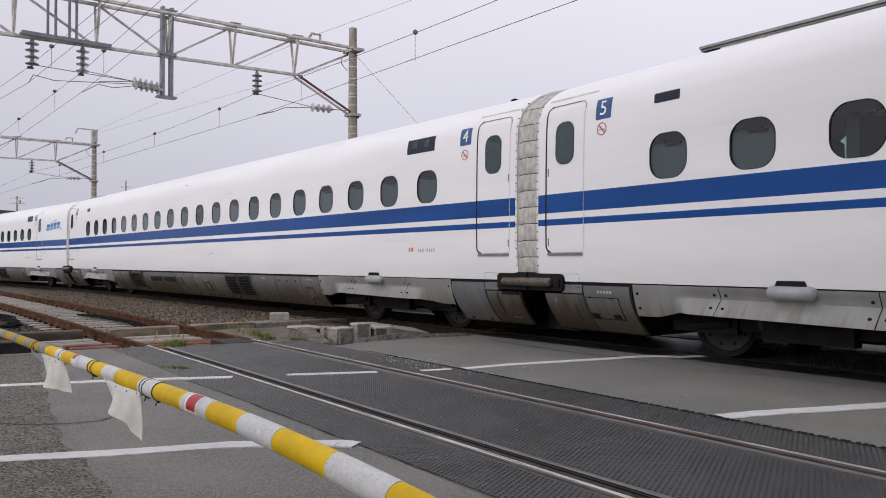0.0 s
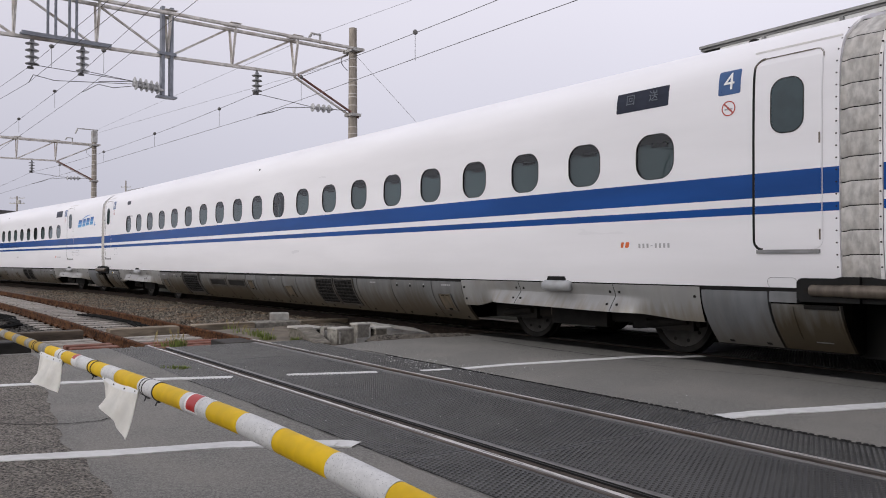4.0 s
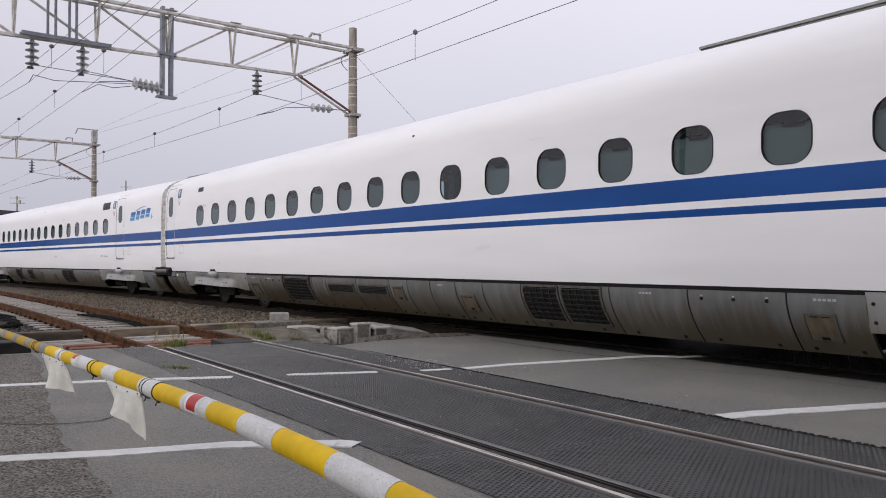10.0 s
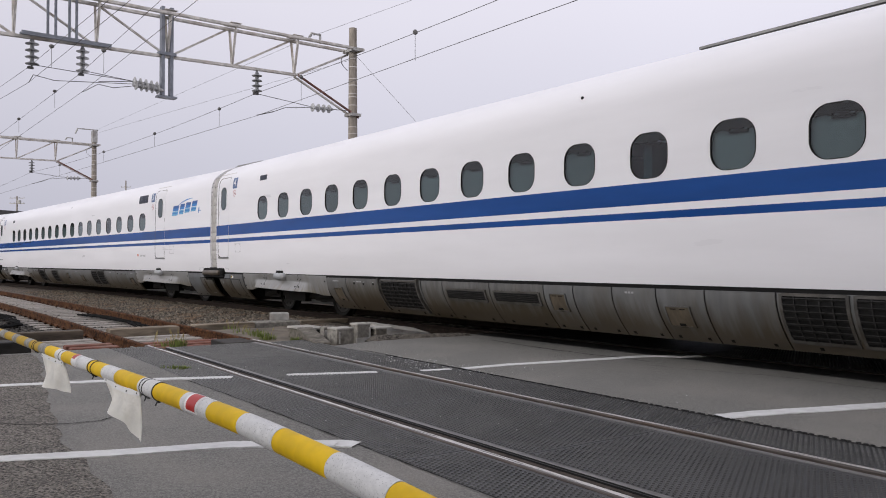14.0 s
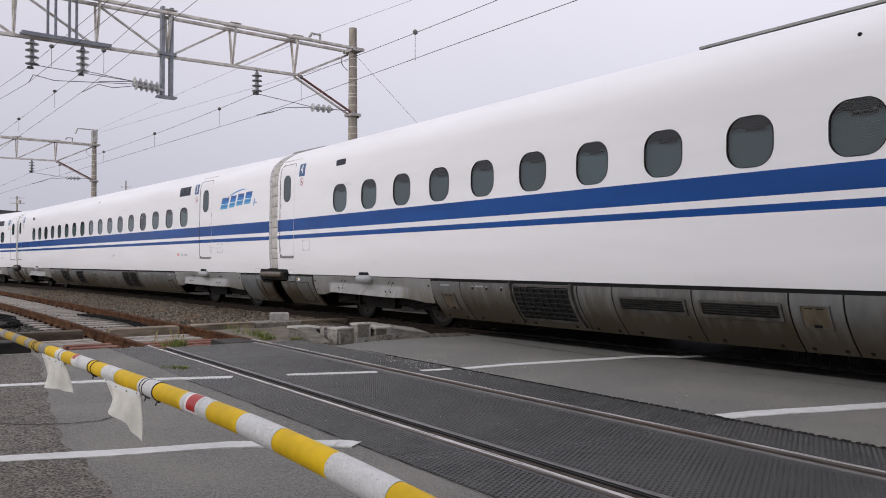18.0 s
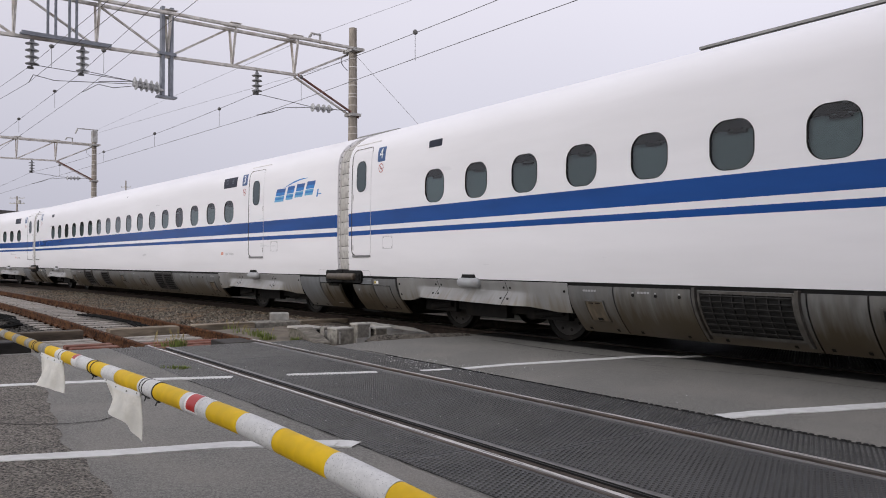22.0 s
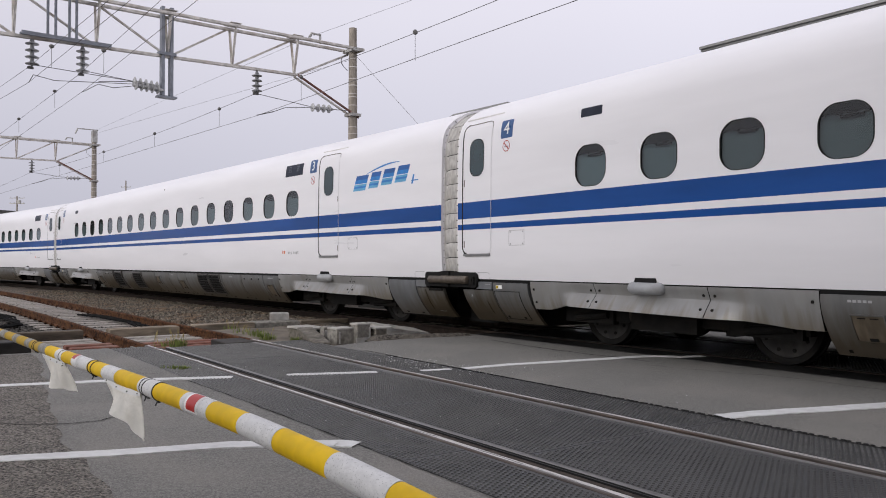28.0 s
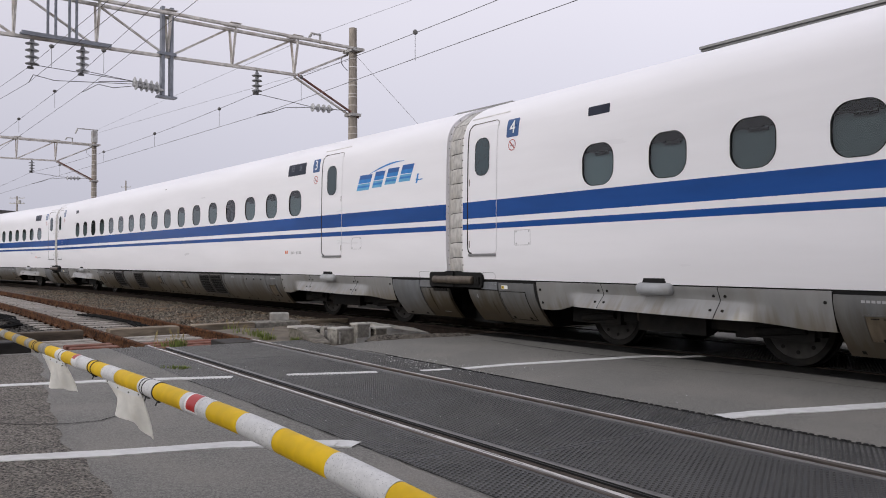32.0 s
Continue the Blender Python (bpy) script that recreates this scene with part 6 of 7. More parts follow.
def portal(px, py, turn, full, label):
    """A mast with a lattice beam across the tracks. Local y runs along the beam; the mast stands at +2.95."""
    root = new("catenary_portal")
    tagged(root, label, "catenary portal", "overhead line portals")
    root.matrix_basis = pose(px, py, 0, 0, 0, turn)
    mast = Geo()
    mast.tube((0, 2.95, -0.4), (0, 2.95, 8.08), 0.175, 0.115, n=20)
    ms = mast.part("mast", M_pole, root, "weathered concrete mast", smooth=True)
    for z in (4.6, 4.9, 5.1, 5.75, 6.0, 6.1, 6.35, 6.55, 6.9, 7.15):
        gv = Geo()
        gv.tube((0, 2.95, z - 0.012), (0, 2.95, z + 0.012), 0.178 - 0.0073 * z, n=20)
        gv.part("steel_band", M_ragged, ms, smooth=True)
    zt, zb = 7.42, 6.40
    ends = -13.0
    for d in (-0.22, 0.22):
        member(root, (d, 3.2, zt), (d, ends, zt - 0.10), 0.075, M_ragged, "chord")
    member(root, (0, 1.05, zb), (0, ends, zb - 0.30), 0.075, M_ragged, "chord")
    ks = [1.0, -0.87, -2.62, -4.35, -6.15, -7.95, -9.75, -11.5]
    for k, y in enumerate(ks):
        low = zb - 0.30 * (1.05 - y) / (1.05 - ends)
        for d in (-0.22, 0.22):
            member(root, (d, y, zt), (0, y - 0.02, low), 0.052, M_ragged)
        if k + 1 < len(ks):
            y2 = ks[k + 1]
            if k < 2:
                member(root, (0, y2, low - 0.04), (-0.22, y, zt), 0.052, M_ragged)
            else:
                member(root, (-0.22, y2, zt), (0, y, low), 0.06, M_ragged)
        gp = Geo()
        gp.box(-0.25, 0.25, y - 0.16, y + 0.16, zt + 0.05, zt + 0.06)
        gp.part("gusset", M_ragged, root)
    member(root, (-0.22, 2.9, zt - 0.1), (0, 1.05, zb), 0.06, M_ragged)
    for d in (-0.12, 0.12):
        member(root, (d, 1.05, zb - 0.02), (d, 3.1, 5.40), 0.07, M_rust_brace if d > 0 else M_ragged, "brace")
    gp = Geo()
    gp.box(-0.3, 0.3, 2.78, 3.12, zt - 0.07, zt + 0.02)
    gp.part("mast_collar", M_galv, root)
    gp = Geo()
    gp.box(-0.20, 0.20, 2.78, 3.12, 5.42, 5.50)
    gp.part("mast_collar", M_galv, root)
    # little bracket for the feeder
    gp = Geo()
    gp.box(-0.025, 0.025, 1.80, 1.85, zt, zt + 0.27)
    gp.box(-0.025, 0.025, 1.52, 1.85, zt + 0.24, zt + 0.28)
    gp.tube((0, 1.54, zt + 0.25), (0, 1.47, zt + 0.14), 0.035, n=8)
    gp.part("feeder_bracket", M_galv, root)
    # slack jumper cable beside the mast
    loop = Geo()
    ring = [Vector((0, 2.80 - 0.24 * math.sin(math.pi * k / 12) - 0.04 * k / 12, 7.30 - 0.52 * k / 12)) for k in range(13)]
    for a, b in zip(ring, ring[1:]):
        loop.tube(a, b, 0.011, n=6)
    loop.part("jumper_cable", M_wire, ms)
    # over the train's track
    insulator(root, (0, -0.16, 6.36), (0, -0.16, 5.74), 4, M_porcelain, 0.14)
    cl = Geo()
    cl.chamfered(-0.03, 0.03, -0.27, -0.12, 5.67, 5.75, 0.02)
    cl.part("clamp", M_wire, root)
    insulator(root, (0, 2.30, 5.56), (0, 1.52, 5.53), 4, M_pale_porc, 0.12)
    for a, b in (((0, 2.30, 5.56), (0, 2.75, 5.58)), ((0, 1.52, 5.53), (0, 0.7, 5.42)), ((0, 0.7, 5.42), (0, 0.35, 5.27)), ((0, 0.35, 5.27), (0, -0.15, 5.11)), ((0, 1.52, 5.55), (0, -0.15, 5.70))):
        gv = Geo()
        gv.tube(a, b, 0.010 if a[1] > 0.5 else 0.014, n=6)
        gv.part("steady_arm", M_wire, root)
    if full:
        for y in (-2.77, -2.55):
            gv = Geo()
            for s in (-1, 1):
                gv.box(s * 0.07 - 0.012, s * 0.07 + 0.012, y - 0.04, y + 0.04, 5.30, 7.58)
            gv.box(-0.07, 0.07, y - 0.04, y - 0.03, 5.30, 7.58)
            gv.part("drop_post", M_bluegrey, root, "blue-grey steel drop post")
        gv = Geo()
        gv.box(-0.12, 0.12, -2.90, -2.42, 5.25, 5.30)
        gv.part("drop_post_foot", M_bluegrey, root)
        gv = Geo()
        gv.box(-0.10, 0.10, -2.88, -2.44, 6.34, 6.42)
        gv.part("drop_post_plate", M_bluegrey, root)
        hang = Geo()
        for s in (-1, 1):
            hang.box(s * 0.1 - 0.03, s * 0.1 + 0.03, -6.02, -4.05, 6.28, 6.37)
        hang.part("hanging_beam", M_bluegrey, root, "galvanised double beam for insulators")
        for y in (-5.45, -5.28, -4.98, -4.82):
            gv = Geo()
            gv.box(-0.035, 0.035, y - 0.024, y + 0.024, 6.36, 8.1)
            gv.part("hanger_post", M_bluegrey, root)
        for y in (-5.78, -4.68):
            insulator(root, (0, y, 6.28), (0, y, 5.60), 4, M_porcelain, 0.148)
            cl = Geo()
            cl.chamfered(-0.03, 0.03, y - 0.10, y + 0.03, 5.53, 5.59, 0.02)
            cl.part("clamp", M_wire, root)
        insulator(root, (0, -2.75, 5.50), (0, -3.50, 5.56), 5, M_pale_porc, 0.13)
        insulator(root, (0.1, -2.75, 5.42), (0.1, -3.48, 5.46), 5, M_pale_porc, 0.12)
        for a, b in (((0, -3.50, 5.56), (0, -4.3, 5.45)), ((0, -3.5, 5.50), (0, -5.3, 5.33)), ((0, -5.3, 5.33), (0, -5.75, 5.40)), ((0, -5.75, 5.40), (0, -5.85, 5.2)), ((0.1, -3.48, 5.44), (0.1, -4.0, 5.32)), ((0.1, -4.0, 5.32), (0.1, -4.35, 5.36)), ((0.1, -4.35, 5.36), (0.1, -4.69, 5.13)),
                     ((0, -3.5, 5.57), (0, -4.65, 5.66)), ((0, -3.5, 5.57), (0, -5.76, 5.63))):
            gv = Geo()
            gv.tube(a, b, 0.009, n=6)
            gv.part("steady_arm", M_wire, root)
    return root


P1 = (-20.9, -0.13, 4.0)
P2 = (-46.0, -2.3, 6.9)
portal(*P1, True, "lattice steel portal on a concrete mast over the tracks")
portal(*P2, False, "farther lattice steel portal with a concrete mast")
# switch box on the far mast
gv = Geo()
gv.chamfered(-0.13, 0.13, -0.12, 0.13, 7.55, 8.2, 0.03)
gv.box(-0.03, 0.03, -0.9, 0.2, 8.21, 8.26)
gv.tube((0, -0.86, 8.22), (0, -0.98, 7.95), 0.04, n=8)
m2 = pose(*P2[:2], 0, 0, 0, P2[2])
tagged(gv.part("pole_switch", M_galv, at=m2 @ pose(0, 2.95, 0)), "grey switch box on the far mast", "switch box")


def place(p, y, z):
    return (pose(p[0], p[1], 0, 0, 0, p[2]) @ Vector((0, y, z)))


def wire(points, r, name, label, sag=0.0):
    gv = Geo()
    for a, b in zip(points, points[1:]):
        a, b = Vector(a), Vector(b)
        n = 12 if sag else 1
        prev = a
        for k in range(1, n + 1):
            f = k / n
            q = a + (b - a) * f - Vector((0, 0, sag * 4 * f * (1 - f)))
            gv.tube(prev, q, r, n=6, caps=False)
            prev = q
    return tagged(gv.part(name, M_wire), label, "overhead wire", "overhead wires")


def line(y1, z1, y2, z2, y0, z0, r, label, sag=0.0, x0=7.0):
    """A wire over both portals and on over the crossing."""
    far = place(P2, y2, z2)
    wire([far + (far - place(P1, y1, z1)), far, place(P1, y1, z1), (x0, y0, z0)], r, "overhead_wire", label, sag)


wire([(-65.49, -10.66, 5.60), (-20.49, -5.97, 5.56), (9.00, -3.52, 5.91)], 0.0052, "overhead_wire", "messenger wire of the second line over the near track")
wire([(-65.49, -11.66, 5.20), (-20.49, -5.97, 5.20), (9.00, -4.27, 5.04)], 0.0052, "overhead_wire", "contact wire of the second line over the near track")
wire([(-65.57, -7.17, 5.27), (-20.57, -4.87, 5.56), (9.00, -4.29, 5.88)], 0.0052, "overhead_wire", "messenger wire over the near track")
wire([(-65.57, -6.55, 5.07), (-20.57, -4.81, 5.14), (9.00, -4.48, 5.07)], 0.0052, "overhead_wire", "contact wire over the near track")
wire([(-71.07, -4.62, 5.10), (-45.98, -2.45, 5.10), (-20.89, -0.28, 5.10), (9.00, 0.20, 4.95)], 0.006, "overhead_wire", "contact wire over the train's track")
wire([(-71.07, -4.63, 5.72), (-45.98, -2.46, 5.72), (-20.89, -0.29, 5.72), (7.00, 0.05, 5.72)], 0.006, "overhead_wire", "messenger wire over the train's track", 0.22)
wire([place(P2, 2.95, 8.2), (-21.00, 1.37, 7.57), (9.00, 5.53, 7.43)], 0.0042, "overhead_wire", "thin feeder wire on brackets")
wire([place(P2, 3.0, 8.05), (-21.11, 2.81, 7.15)], 0.0042, "overhead_wire", "thin wire between the masts")
for x, y, za, zb in ((-13.33, 0.0, 5.64, 5.09), (-23.3, -0.5, 5.62, 5.1), (-28.6, -0.95, 5.54, 5.1), (-34.4, -1.4, 5.52, 5.1), (-41.0, -1.95, 5.6, 5.1), (-18.44, -0.1, 5.70, 5.12)):
    gv = Geo()
    gv.tube((x, y, za), (x, y, zb), 0.005, n=5)
    gv.lathe((x, y, za - 0.03), (x, y, za + 1), [(0, 0.02), (0.03, 0.05), (0.07, 0.05), (0.1, 0.02)], n=10)
    tagged(gv.part("dropper", M_wire), "thin dropper between overhead wires", "dropper", "droppers")
for a, b in (((-18.47, -5.80, 5.62), (-18.47, -5.80, 5.19)), ((-18.20, -4.82, 5.62), (-18.20, -4.82, 5.13)), ((-23.11, -5.00, 5.58), (-23.11, -5.00, 5.14)), ((-27.97, -5.25, 5.54), (-27.97, -5.25, 5.13))):
    gv = Geo()
    gv.tube(a, b, 0.005, n=5)
    gv.lathe((a[0], a[1], a[2] - 0.04), (a[0], a[1], a[2] + 1), [(0, 0.02), (0.02, 0.05), (0.06, 0.05), (0.08, 0.02)], n=10)
    tagged(gv.part("dropper", M_wire), "thin dropper between overhead wires", "dropper", "droppers")
wire([(-21.12, 2.96, 7.25), (-11.18, 3.29, -0.43)], 0.0045, "guy_wire", "thin guy wire running down from the mast")

# ---- far things ----
def utility_pole(x, y, h, arms, reach=1.0, box=True):
    up = new("utility_pole")
    tagged(up, "distant grey utility pole with crossarms", "utility pole", "far utility poles")
    up.matrix_basis = pose(x, y, -0.6, 0, 0, 55)
    gv = Geo()
    gv.tube((0, 0, 0), (0, 0, h), 0.17, 0.09, n=12)
    gv.part("mast", M_pole, up)
    for z in arms:
        gv = Geo()
        gv.box(-reach, reach, -0.04, 0.04, h - z - 0.04, h - z + 0.04)
        for k in (-0.9, -0.3, 0.3, 0.9):
            gv.tube((k * reach, 0, h - z), (k * reach, 0, h - z + 0.16), 0.035, n=8)
        gv.part("crossarm", M_galv, up)
    if box:
        gv = Geo()
        gv.chamfered(0.12, 0.45, -0.2, 0.2, h - 1.0, h - 0.5, 0.05)
        gv.part("transformer", M_galv, up)


def afar(pxx, dist):
    """Plan position at a bearing, tan to the right of the aim, and a depth."""
    fx, fy = -math.cos(HEAD), math.sin(HEAD)
    rx, ry = math.sin(HEAD), math.cos(HEAD)
    return fx * dist + rx * dist * pxx, EYE.y + fy * dist + ry * dist * pxx


def signal_post(x, y):
    """A crossing signal's post beside the barrier tip; it shows in the train's windows."""
    sp = tagged(new("signal_post"), "slim dark signal post with a slack cable loop", "signal post")
    sp.matrix_basis = pose(x, y, ROAD_Z, 0, 0, -55)
    gv = Geo()
    gv.lathe((0, 0, 0), (0, 0, 1), [(0, 0.14), (0.03, 0.14), (0.04, 0.07), (5.2, 0.055), (5.25, 0.02)], n=14)
    gv.part("mast", M_dark, sp, smooth=True)
    gv = Geo()
    ring = [Vector((-0.05 - 0.26 * math.sin(math.pi * k / 14) ** 0.7, 0, 3.75 - 1.9 * k / 14)) for k in range(15)]
    for p, q in zip(ring, ring[1:]):
        gv.tube(p, q, 0.018, n=6)
    gv.part("slack_cable", M_cable, sp)
    for z in (1.75, 2.85, 3.80):
        gv = Geo()
        gv.box(-0.30, 0.04, -0.02, 0.02, z - 0.02, z + 0.02)
        gv.tube((0, 0, z - 0.05), (0, 0, z + 0.05), 0.085, n=12)
        gv.part("bracket", M_galv, sp)


signal_post(-10.6, -9.1)
x, y = afar(-0.534, 105)
utility_pole(x, y, 10.3, (0.25, 0.95))
x, y = afar(-0.3977, 120)
utility_pole(x, y, 13.9, (1.0,), 0.75, False)

# long roof at the far left, behind the train
x, y = afar(-0.56, 95)
hs = new("platform_roof")
tagged(hs, "distant low dark platform roof on posts", "platform roof")
hs.matrix_basis = pose(x, y, 0.5, 0, 0, 30)
gv = Geo()
gv.add([(-16, -2.5, 6.1), (3.3, -2.5, 6.1), (3.3, 2.5, 6.1), (-16, 2.5, 6.1), (-16, -2.5, 6.55), (3.3, -2.5, 6.55), (3.3, 2.5, 6.55), (-16, 2.5, 6.55)],
       [(0, 1, 2, 3), (4, 5, 6, 7), (0, 1, 5, 4), (1, 2, 6, 5), (2, 3, 7, 6), (3, 0, 4, 7)])
gv.part("roof", M_tile, hs)
for k in (-14, -8, -2, 2):
    gv = Geo()
    gv.tube((k, 0, -1.12), (k, 0, 6.1), 0.15, n=10)
    gv.part("post", M_galv, hs)

# flat-roofed shed behind the train
shed = new("trackside_shed")
tagged(shed, "flat-roofed grey metal shed beyond the train", "shed")
shed.matrix_basis = pose(-10.3, 5.0, 0, 0, 0, 0.5)
gv = Geo()
gv.box(0.45, 14, 0.0, 5.4, -0.6, 5.355)
gv.part("wall", M_shed_wall, shed)
gv = Geo()
gv.box(0, 14.6, -0.02, 6, 5.36, 5.40)
gv.part("roof", M_shed, shed)
gv = Geo()
gv.box(0.0, 14.6, -0.07, 0.03, 5.404, 5.455)
gv.part("gutter", M_shed, shed)
for k in range(9):
    gv = Geo()
    gv.box(1.4 + 1.5 * k, 1.46 + 1.5 * k, -0.06, -0.003, 5.28, 5.357)
    gv.part("gutter_bracket", M_shed, shed)
gv = Geo()
gv.box(3.3, 4.1, -0.03, -0.003, 4.3, 5.27)
gv.part("vent_panel", M_fascia, shed)
gv = Geo()
gv.box(0.10, 0.44, 0.0, 0.14, 4.9, 5.355)
gv.part("bracket", M_dark, shed)


# ---- concrete pieces and boxes beside the deck ----
def block(name, x, y, z0, sx, sy, sz, mat, label, category, rz=0.0, c=0.02, parts=()):
    gv = Geo()
    gv.chamfered(-sx / 2, sx / 2, -sy / 2, sy / 2, 0, sz, c)
    ob = tagged(gv.part(name, mat, at=pose(x, y, z0, 0, 0, rz)), label, category)
    for nm, b, m in parts:
        q = Geo()
        q.chamfered(*b, 0.01)
        q.part(nm, m, ob)
    return ob


# the pit's opening is a black slab that paints in its dark inside
block("cable_pit", -11.77, -3.08, -0.32, 0.58, 0.34, 0.33, M_conc, "square concrete cable pit with a lid", "cable pit", 4, parts=[("lid", (-0.31, 0.30, -0.19, 0.19, 0.33, 0.362), M_plate_lit_top), ("opening_shade", (0.26, 0.30, -0.12, 0.12, 0.10, 0.318), M_black)])
gv = Geo()
gv.chamfered(-0.73, 0.73, -0.12, 0.12, -0.03, 0.03, 0.008)
tagged(gv.part("leaning_plank", M_conc, at=pose(-10.83, -3.42, -0.03, 0, 4.0, -15.5)), "weathered concrete slab leaning on the cable pit", "slab")
# paler lids and an added cap put the sky's light on tops into colour
block("concrete_block", -10.40, -3.18, -0.20, 0.28, 0.30, 0.315, M_conc_pale, "weathered pale concrete block beside the deck", "concrete block", 3, 0.012, parts=[("cap", (-0.142, 0.142, -0.152, 0.152, 0.30, 0.324), M_plate_lit_top), ("bracket", (0.142, 0.152, -0.12, -0.10, 0.10, 0.28), M_galv)])
block("concrete_block", -10.74, -3.22, -0.20, 0.14, 0.20, 0.32, M_conc_pale, "smaller weathered concrete block beside the deck", "concrete block", 0, 0.015, parts=[("clamp", (0.072, 0.085, -0.09, 0.02, 0.16, 0.27), M_galv)])
block("junction_box", -10.26, -2.94, -0.20, 0.19, 0.21, 0.375, M_conc_pale, "grey concrete junction box with a galvanised foot plate", "junction box", 2, 0.012, parts=[("plate", (0.098, 0.112, -0.13, 0.13, 0.08, 0.18), M_galv), ("lid", (-0.11, 0.105, -0.115, 0.115, 0.36, 0.386), M_plate_lit_top), ("bracket", (0.096, 0.115, 0.085, 0.105, 0.18, 0.33), M_galv)])
block("cable_chest", -10.22, -2.64, -0.20, 0.24, 0.27, 0.305, M_conc, "low weathered concrete chest beside the junction box", "cable chest", 2, 0.012, parts=[("lid", (-0.14, 0.13, -0.145, 0.145, 0.295, 0.322), M_plate_lit_top)])
# sloped cover plates that run down towards the train's track
cover = new("cable_cover")
tagged(cover, "sloped grey cable cover beside the train", "cable cover")
cover.matrix_basis = pose(-10.28, -2.60, -0.022, 0, 0, 3)
for k in range(3):
    gv = Geo()
    a, b = 0.29 * k, 0.29 * k + 0.28
    za, zb = 0.120 - 0.046 * k, 0.120 - 0.046 * (k + 1)
    gv.add([(-0.34, a, za + 0.07), (0.19, a, za), (0.19, b, zb), (-0.34, b, zb + 0.07), (-0.34, a, -0.2), (0.19, a, -0.2), (0.19, b, -0.2), (-0.34, b, -0.2)],
           [(0, 1, 2, 3), (4, 5, 6, 7), (0, 1, 5, 4), (1, 2, 6, 5), (2, 3, 7, 6), (3, 0, 4, 7)])
    gv.add([(-0.28, a + 0.03, za + 0.068), (0.14, a + 0.03, za + 0.012), (0.14, b - 0.03, zb + 0.022), (-0.28, b - 0.03, zb + 0.075)], [(0, 1, 2, 3)])
    gv.part("cover_plate", M_plate_lit_top, cover)
    rim = Geo()
    rim.add([(0.165, a, za + 0.012), (0.195, a, za + 0.012), (0.195, b, zb + 0.012), (0.165, b, zb + 0.012), (0.165, a, za), (0.195, a, za - 0.02), (0.195, b, zb - 0.02), (0.165, b, zb)],
            [(0, 1, 2, 3), (0, 1, 5, 4), (1, 2, 6, 5), (2, 3, 7, 6), (3, 0, 4, 7)])
    rim.part("edge_angle", M_galv, cover, "pale steel edge angle")
gv = Geo()
rows = []
for i in range(40):
    f = i / 39
    x = -9.94 + 0.52 * f ** 1.5 + 0.02 * noise.noise((i * 0.31, 4, 0))
    y = -2.98 + 1.52 * f
    h = (0.078 + 0.014 * noise.noise((i * 0.45, 0, 0)) + 0.016 * noise.noise((i * 1.3, 0, 3))) * min(1.0, i / 3, (39 - i) / 3)
    rows.append([(x - 0.17, y, -0.12)] + [(x + dx, y, -0.055 + h * k + 0.012 * noise.noise((i * 0.9, dx * 30, 1))) for dx, k in ((-0.11, 0.75), (-0.05, 1.0), (0.02, 0.95), (0.07, 0.6), (0.10, 0.25))] + [(x + 0.14, y, -0.075)])
gv.grid(rows)
tagged(gv.part("asphalt_kerb", M_lip, smooth=True), "rough asphalt lip at the edge of the road", "kerb")
block("cable_marker", -14.55, -2.35, -0.055, 0.14, 0.36, 0.15, M_galv, "small galvanised box on a concrete footing", "marker box", -20, parts=[("rib", (0.07, 0.085, -0.15 + 0.1 * k, -0.12 + 0.1 * k, 0.01, 0.14), M_galv) for k in range(4)])
block("footing", -14.45, -2.50, -0.30, 0.42, 0.90, 0.245, M_conc_pale, "low concrete footing before the ballast", "footing", 0)
gv = Geo()
rows = []
for i in range(25):
    x = -14.1 + 4.3 * i / 24
    rows.append([(x, -4.02 + 0.17 * k, -0.13 - 0.05 * (k / 14) + 0.035 * noise.noise((x * 2, k * 0.4, 1.0)) + (0.03 if x > -10.8 else 0)) for k in range(15)])
gv.grid(rows)
structure(gv.part("earth_patch", M_earth, smooth=True), "bare earth with weeds between track and boxes", "earth")


# ---- weeds ----
def tuft(x, y, z, n, h, spread, straw, label):
    r = random.Random(int((x * 31 + y * 17) * 100))
    gv = Geo()
    for k in range(n):
        a = r.random() * 6.28
        d = spread * math.sqrt(r.random())
        bx, by = x + d * math.cos(a), y + d * math.sin(a)
        hh = h * r.uniform(0.4, 1.0)
        lean = Vector((math.cos(a), math.sin(a), 0)) * hh * r.uniform(0.1, 0.6)
        w = Vector((-math.sin(a), math.cos(a), 0)) * 0.006
        p0 = Vector((bx, by, z))
        p1 = p0 + lean * 0.4 + Vector((0, 0, hh * 0.65))
        p2 = p0 + lean + Vector((0, 0, hh))
        gv.add([p0 - w, p0 + w, p1 + w * 0.7, p1 - w * 0.7, p2], [(0, 1, 2, 3), (3, 2, 4)], 0)
    for k in range(straw):
        a = r.random() * 6.28
        bx, by = x + spread * r.uniform(-1, 1), y + spread * r.uniform(-1, 1)
        hh = h * r.uniform(1.2, 2.1)
        top = Vector((bx + 0.05 * math.cos(a), by + 0.05 * math.sin(a), z + hh))
        gv.tube((bx, by, z), top, 0.003, n=4, mat=1)
        gv.tube(top - Vector((0, 0, hh * 0.25)), top, 0.009, 0.004, n=5, mat=1)
    me = bpy.data.meshes.new("grass_tuft")
    me.from_pydata(gv.v, [], gv.f)
    me.materials.append(M_grass)
    me.materials.append(M_straw)
    me.polygons.foreach_set("material_index", gv.m)
    return tagged(new("grass_tuft", me), label, "grass", "grass tufts", "stuff")


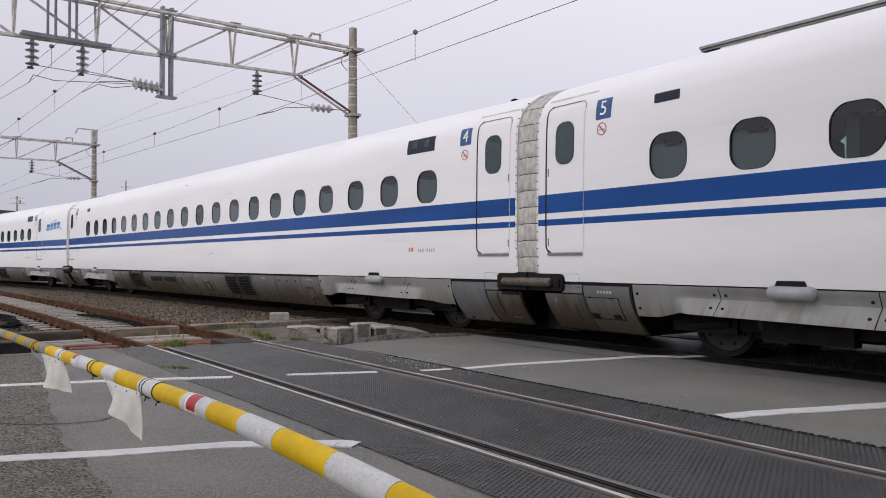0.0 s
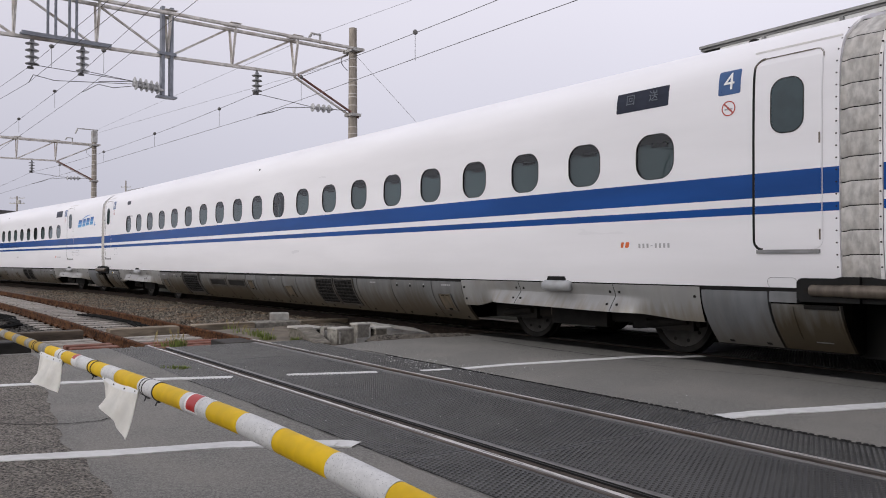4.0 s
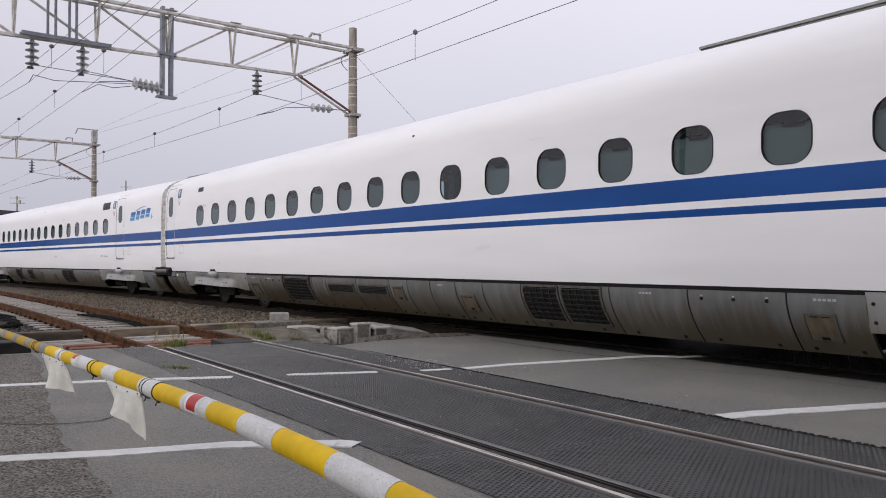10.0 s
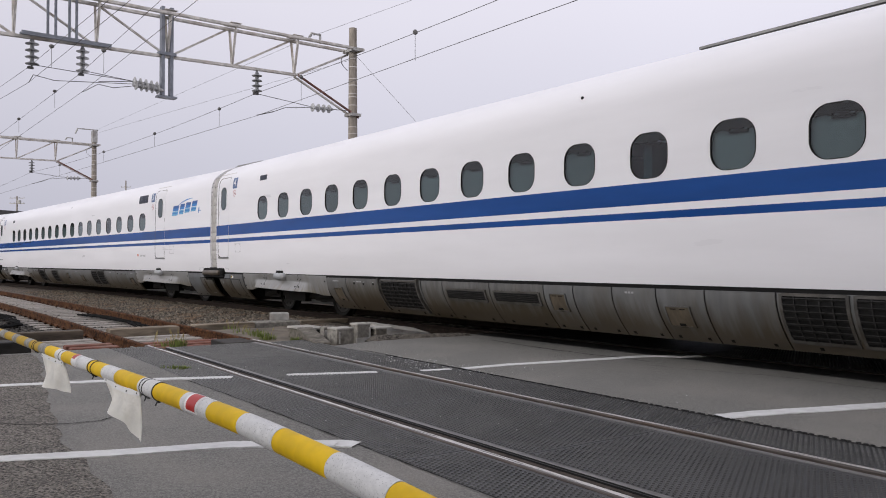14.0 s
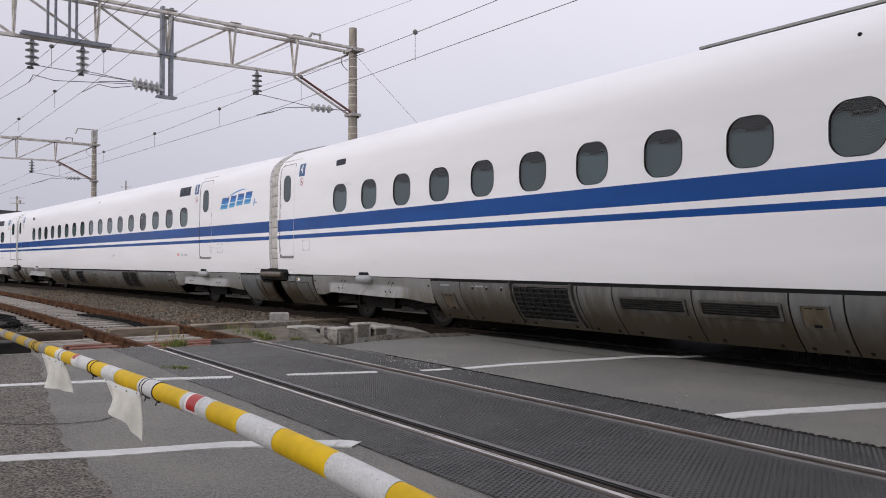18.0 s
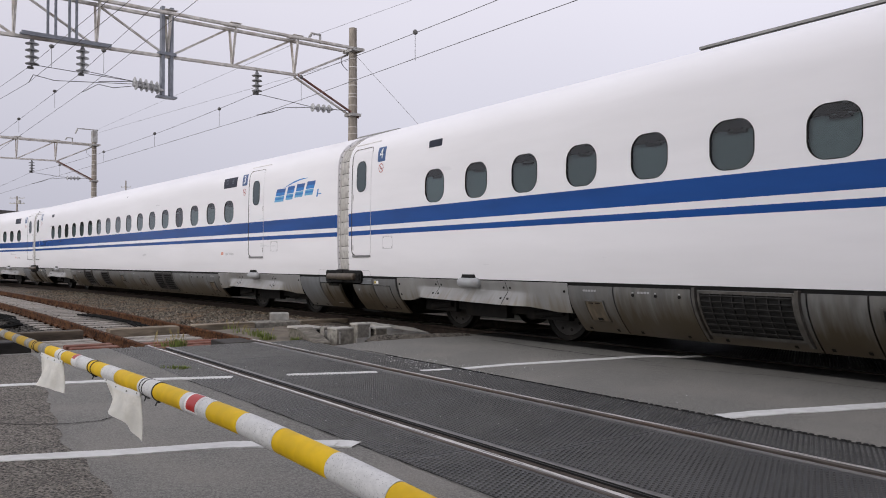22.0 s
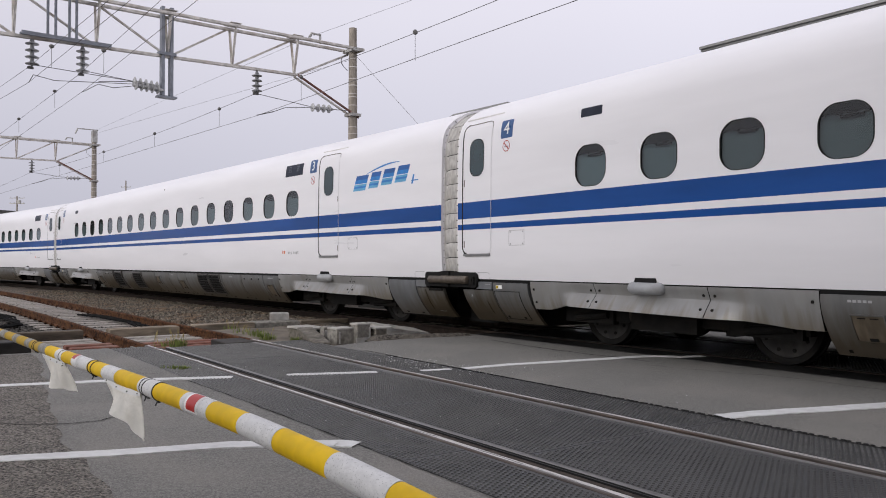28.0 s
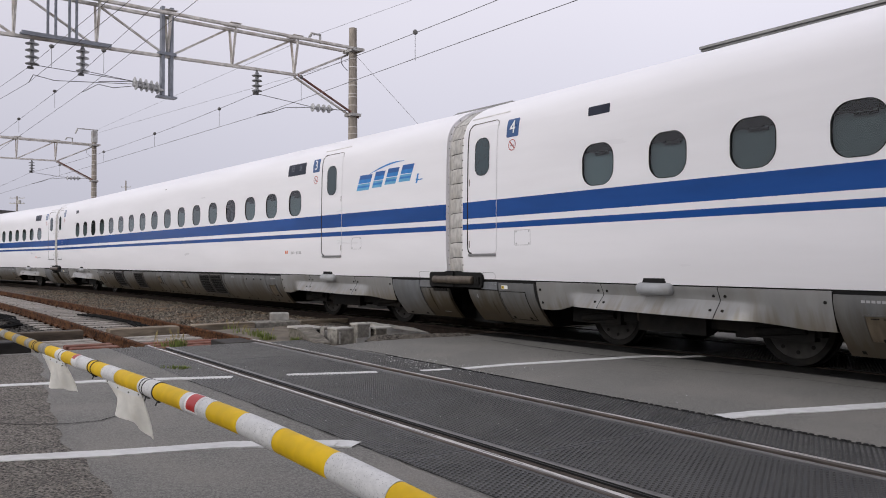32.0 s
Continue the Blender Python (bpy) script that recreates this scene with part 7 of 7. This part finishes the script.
tuft(-11.45, -5.22, -0.14, 120, 0.15, 0.12, 7, "green weeds with tall straw stems at the rail")
tuft(-11.75, -5.25, -0.16, 40, 0.12, 0.25, 8, "green weeds with tall straw stems at the rail")
tuft(-8.75, -6.13, ROAD_Z, 34, 0.030, 0.09, 0, "low weeds in the asphalt joint")
tuft(-8.65, -6.06, ROAD_Z, 50, 0.035, 0.10, 0, "low weeds in the asphalt joint")
tuft(-8.55, -6.01, ROAD_Z, 40, 0.035, 0.08, 0, "low weeds in the asphalt joint")
tuft(-12.3, -3.65, -0.13, 130, 0.075, 0.18, 2, "green weeds beside the cable pit")
tuft(-11.75, -3.75, -0.13, 120, 0.085, 0.14, 0, "green weeds beside the cable pit")
tuft(-11.02, -3.60, -0.12, 90, 0.10, 0.10, 0, "green weeds beside the leaning slab")
tuft(-12.75, -3.55, -0.13, 90, 0.08, 0.22, 3, "green weeds beside the cable pit")
tuft(-13.2, -3.6, -0.14, 40, 0.09, 0.2, 4, "dry weeds beside the trough")
tuft(-14.0, -3.5, -0.14, 24, 0.10, 0.2, 6, "dry weeds beside the trough")


# ---- what moves ----
def motions():
    ts = [k for k in range(0, 30)] + [29.5, 32]
    for car, number in CARS:
        walk(car, [(t, car_pose(travel(t) + (number - 4) * 25.0)) for t in ts])
    steps = [0.4 * k for k in range(75)] + [32]
    for w, u, s in WHEELS:
        base = w.matrix_basis.copy()
        place0 = base.translation.copy()
        rows = []
        for t in steps:
            a = math.degrees(travel(t) / 0.43)
            spin = Matrix.Rotation(radians(a), 4, "Y")
            turn = Matrix.Rotation(math.pi if s < 0 else 0.0, 4, "Z")
            rows.append((t, Matrix.Translation(place0) @ spin @ turn))
        walk(w, rows)
    # flags sway in the wind: seconds, degrees for each
    sway_a = [(0, 0), (1, -1), (2, -4), (2.5, -7), (3, -12), (3.5, -19), (4.4, -12), (5.0, -20), (5.5, -26), (6, 10), (6.5, 7), (7, 3), (8, 3), (9, 2), (10, 4), (11, 1), (12, -1), (13, 1), (14, -1), (15.5, 2), (17, 3), (18, 2), (19, 0), (20, -14), (21, -10), (22, -8), (23, -7), (24, -6), (25, 1), (26.5, 4), (28, 9), (29, 5), (30, 4), (31, 3), (32, 9)]
    sway_b = [(0, 0), (1, -1), (2, -4), (2.5, -8), (3, -12), (3.5, -20), (4.4, -8), (5.0, -4), (5.5, -2), (6, 12), (6.5, 6), (7, 4), (8, 5), (9, 5), (10, 4), (11, 4), (12, 2), (13, 1), (14, -1), (15.5, 1), (17, 1), (18, 0), (19, -1), (20, -1), (21, -2), (22, 0), (23, -1), (24, -1), (25, 1), (26.5, 3), (28, 2), (29, 5), (30, 3), (31, 4), (32, 12)]
    sway_a = [(t, d * 1.45 if d < 0 else d) for t, d in sway_a]
    sway_b = [(t, d * 1.2 if d < 0 else d) for t, d in sway_b]
    for (fl, mid, a), rows, lean in ((flag_a, sway_a, -1), (flag_b, sway_b, -8)):
        walk(fl, [(t, Matrix.Translation(mid) @ Matrix.Rotation(radians(a), 4, "Z") @ Matrix.Rotation(radians(d + lean), 4, "X")) for t, d in rows])


motions()
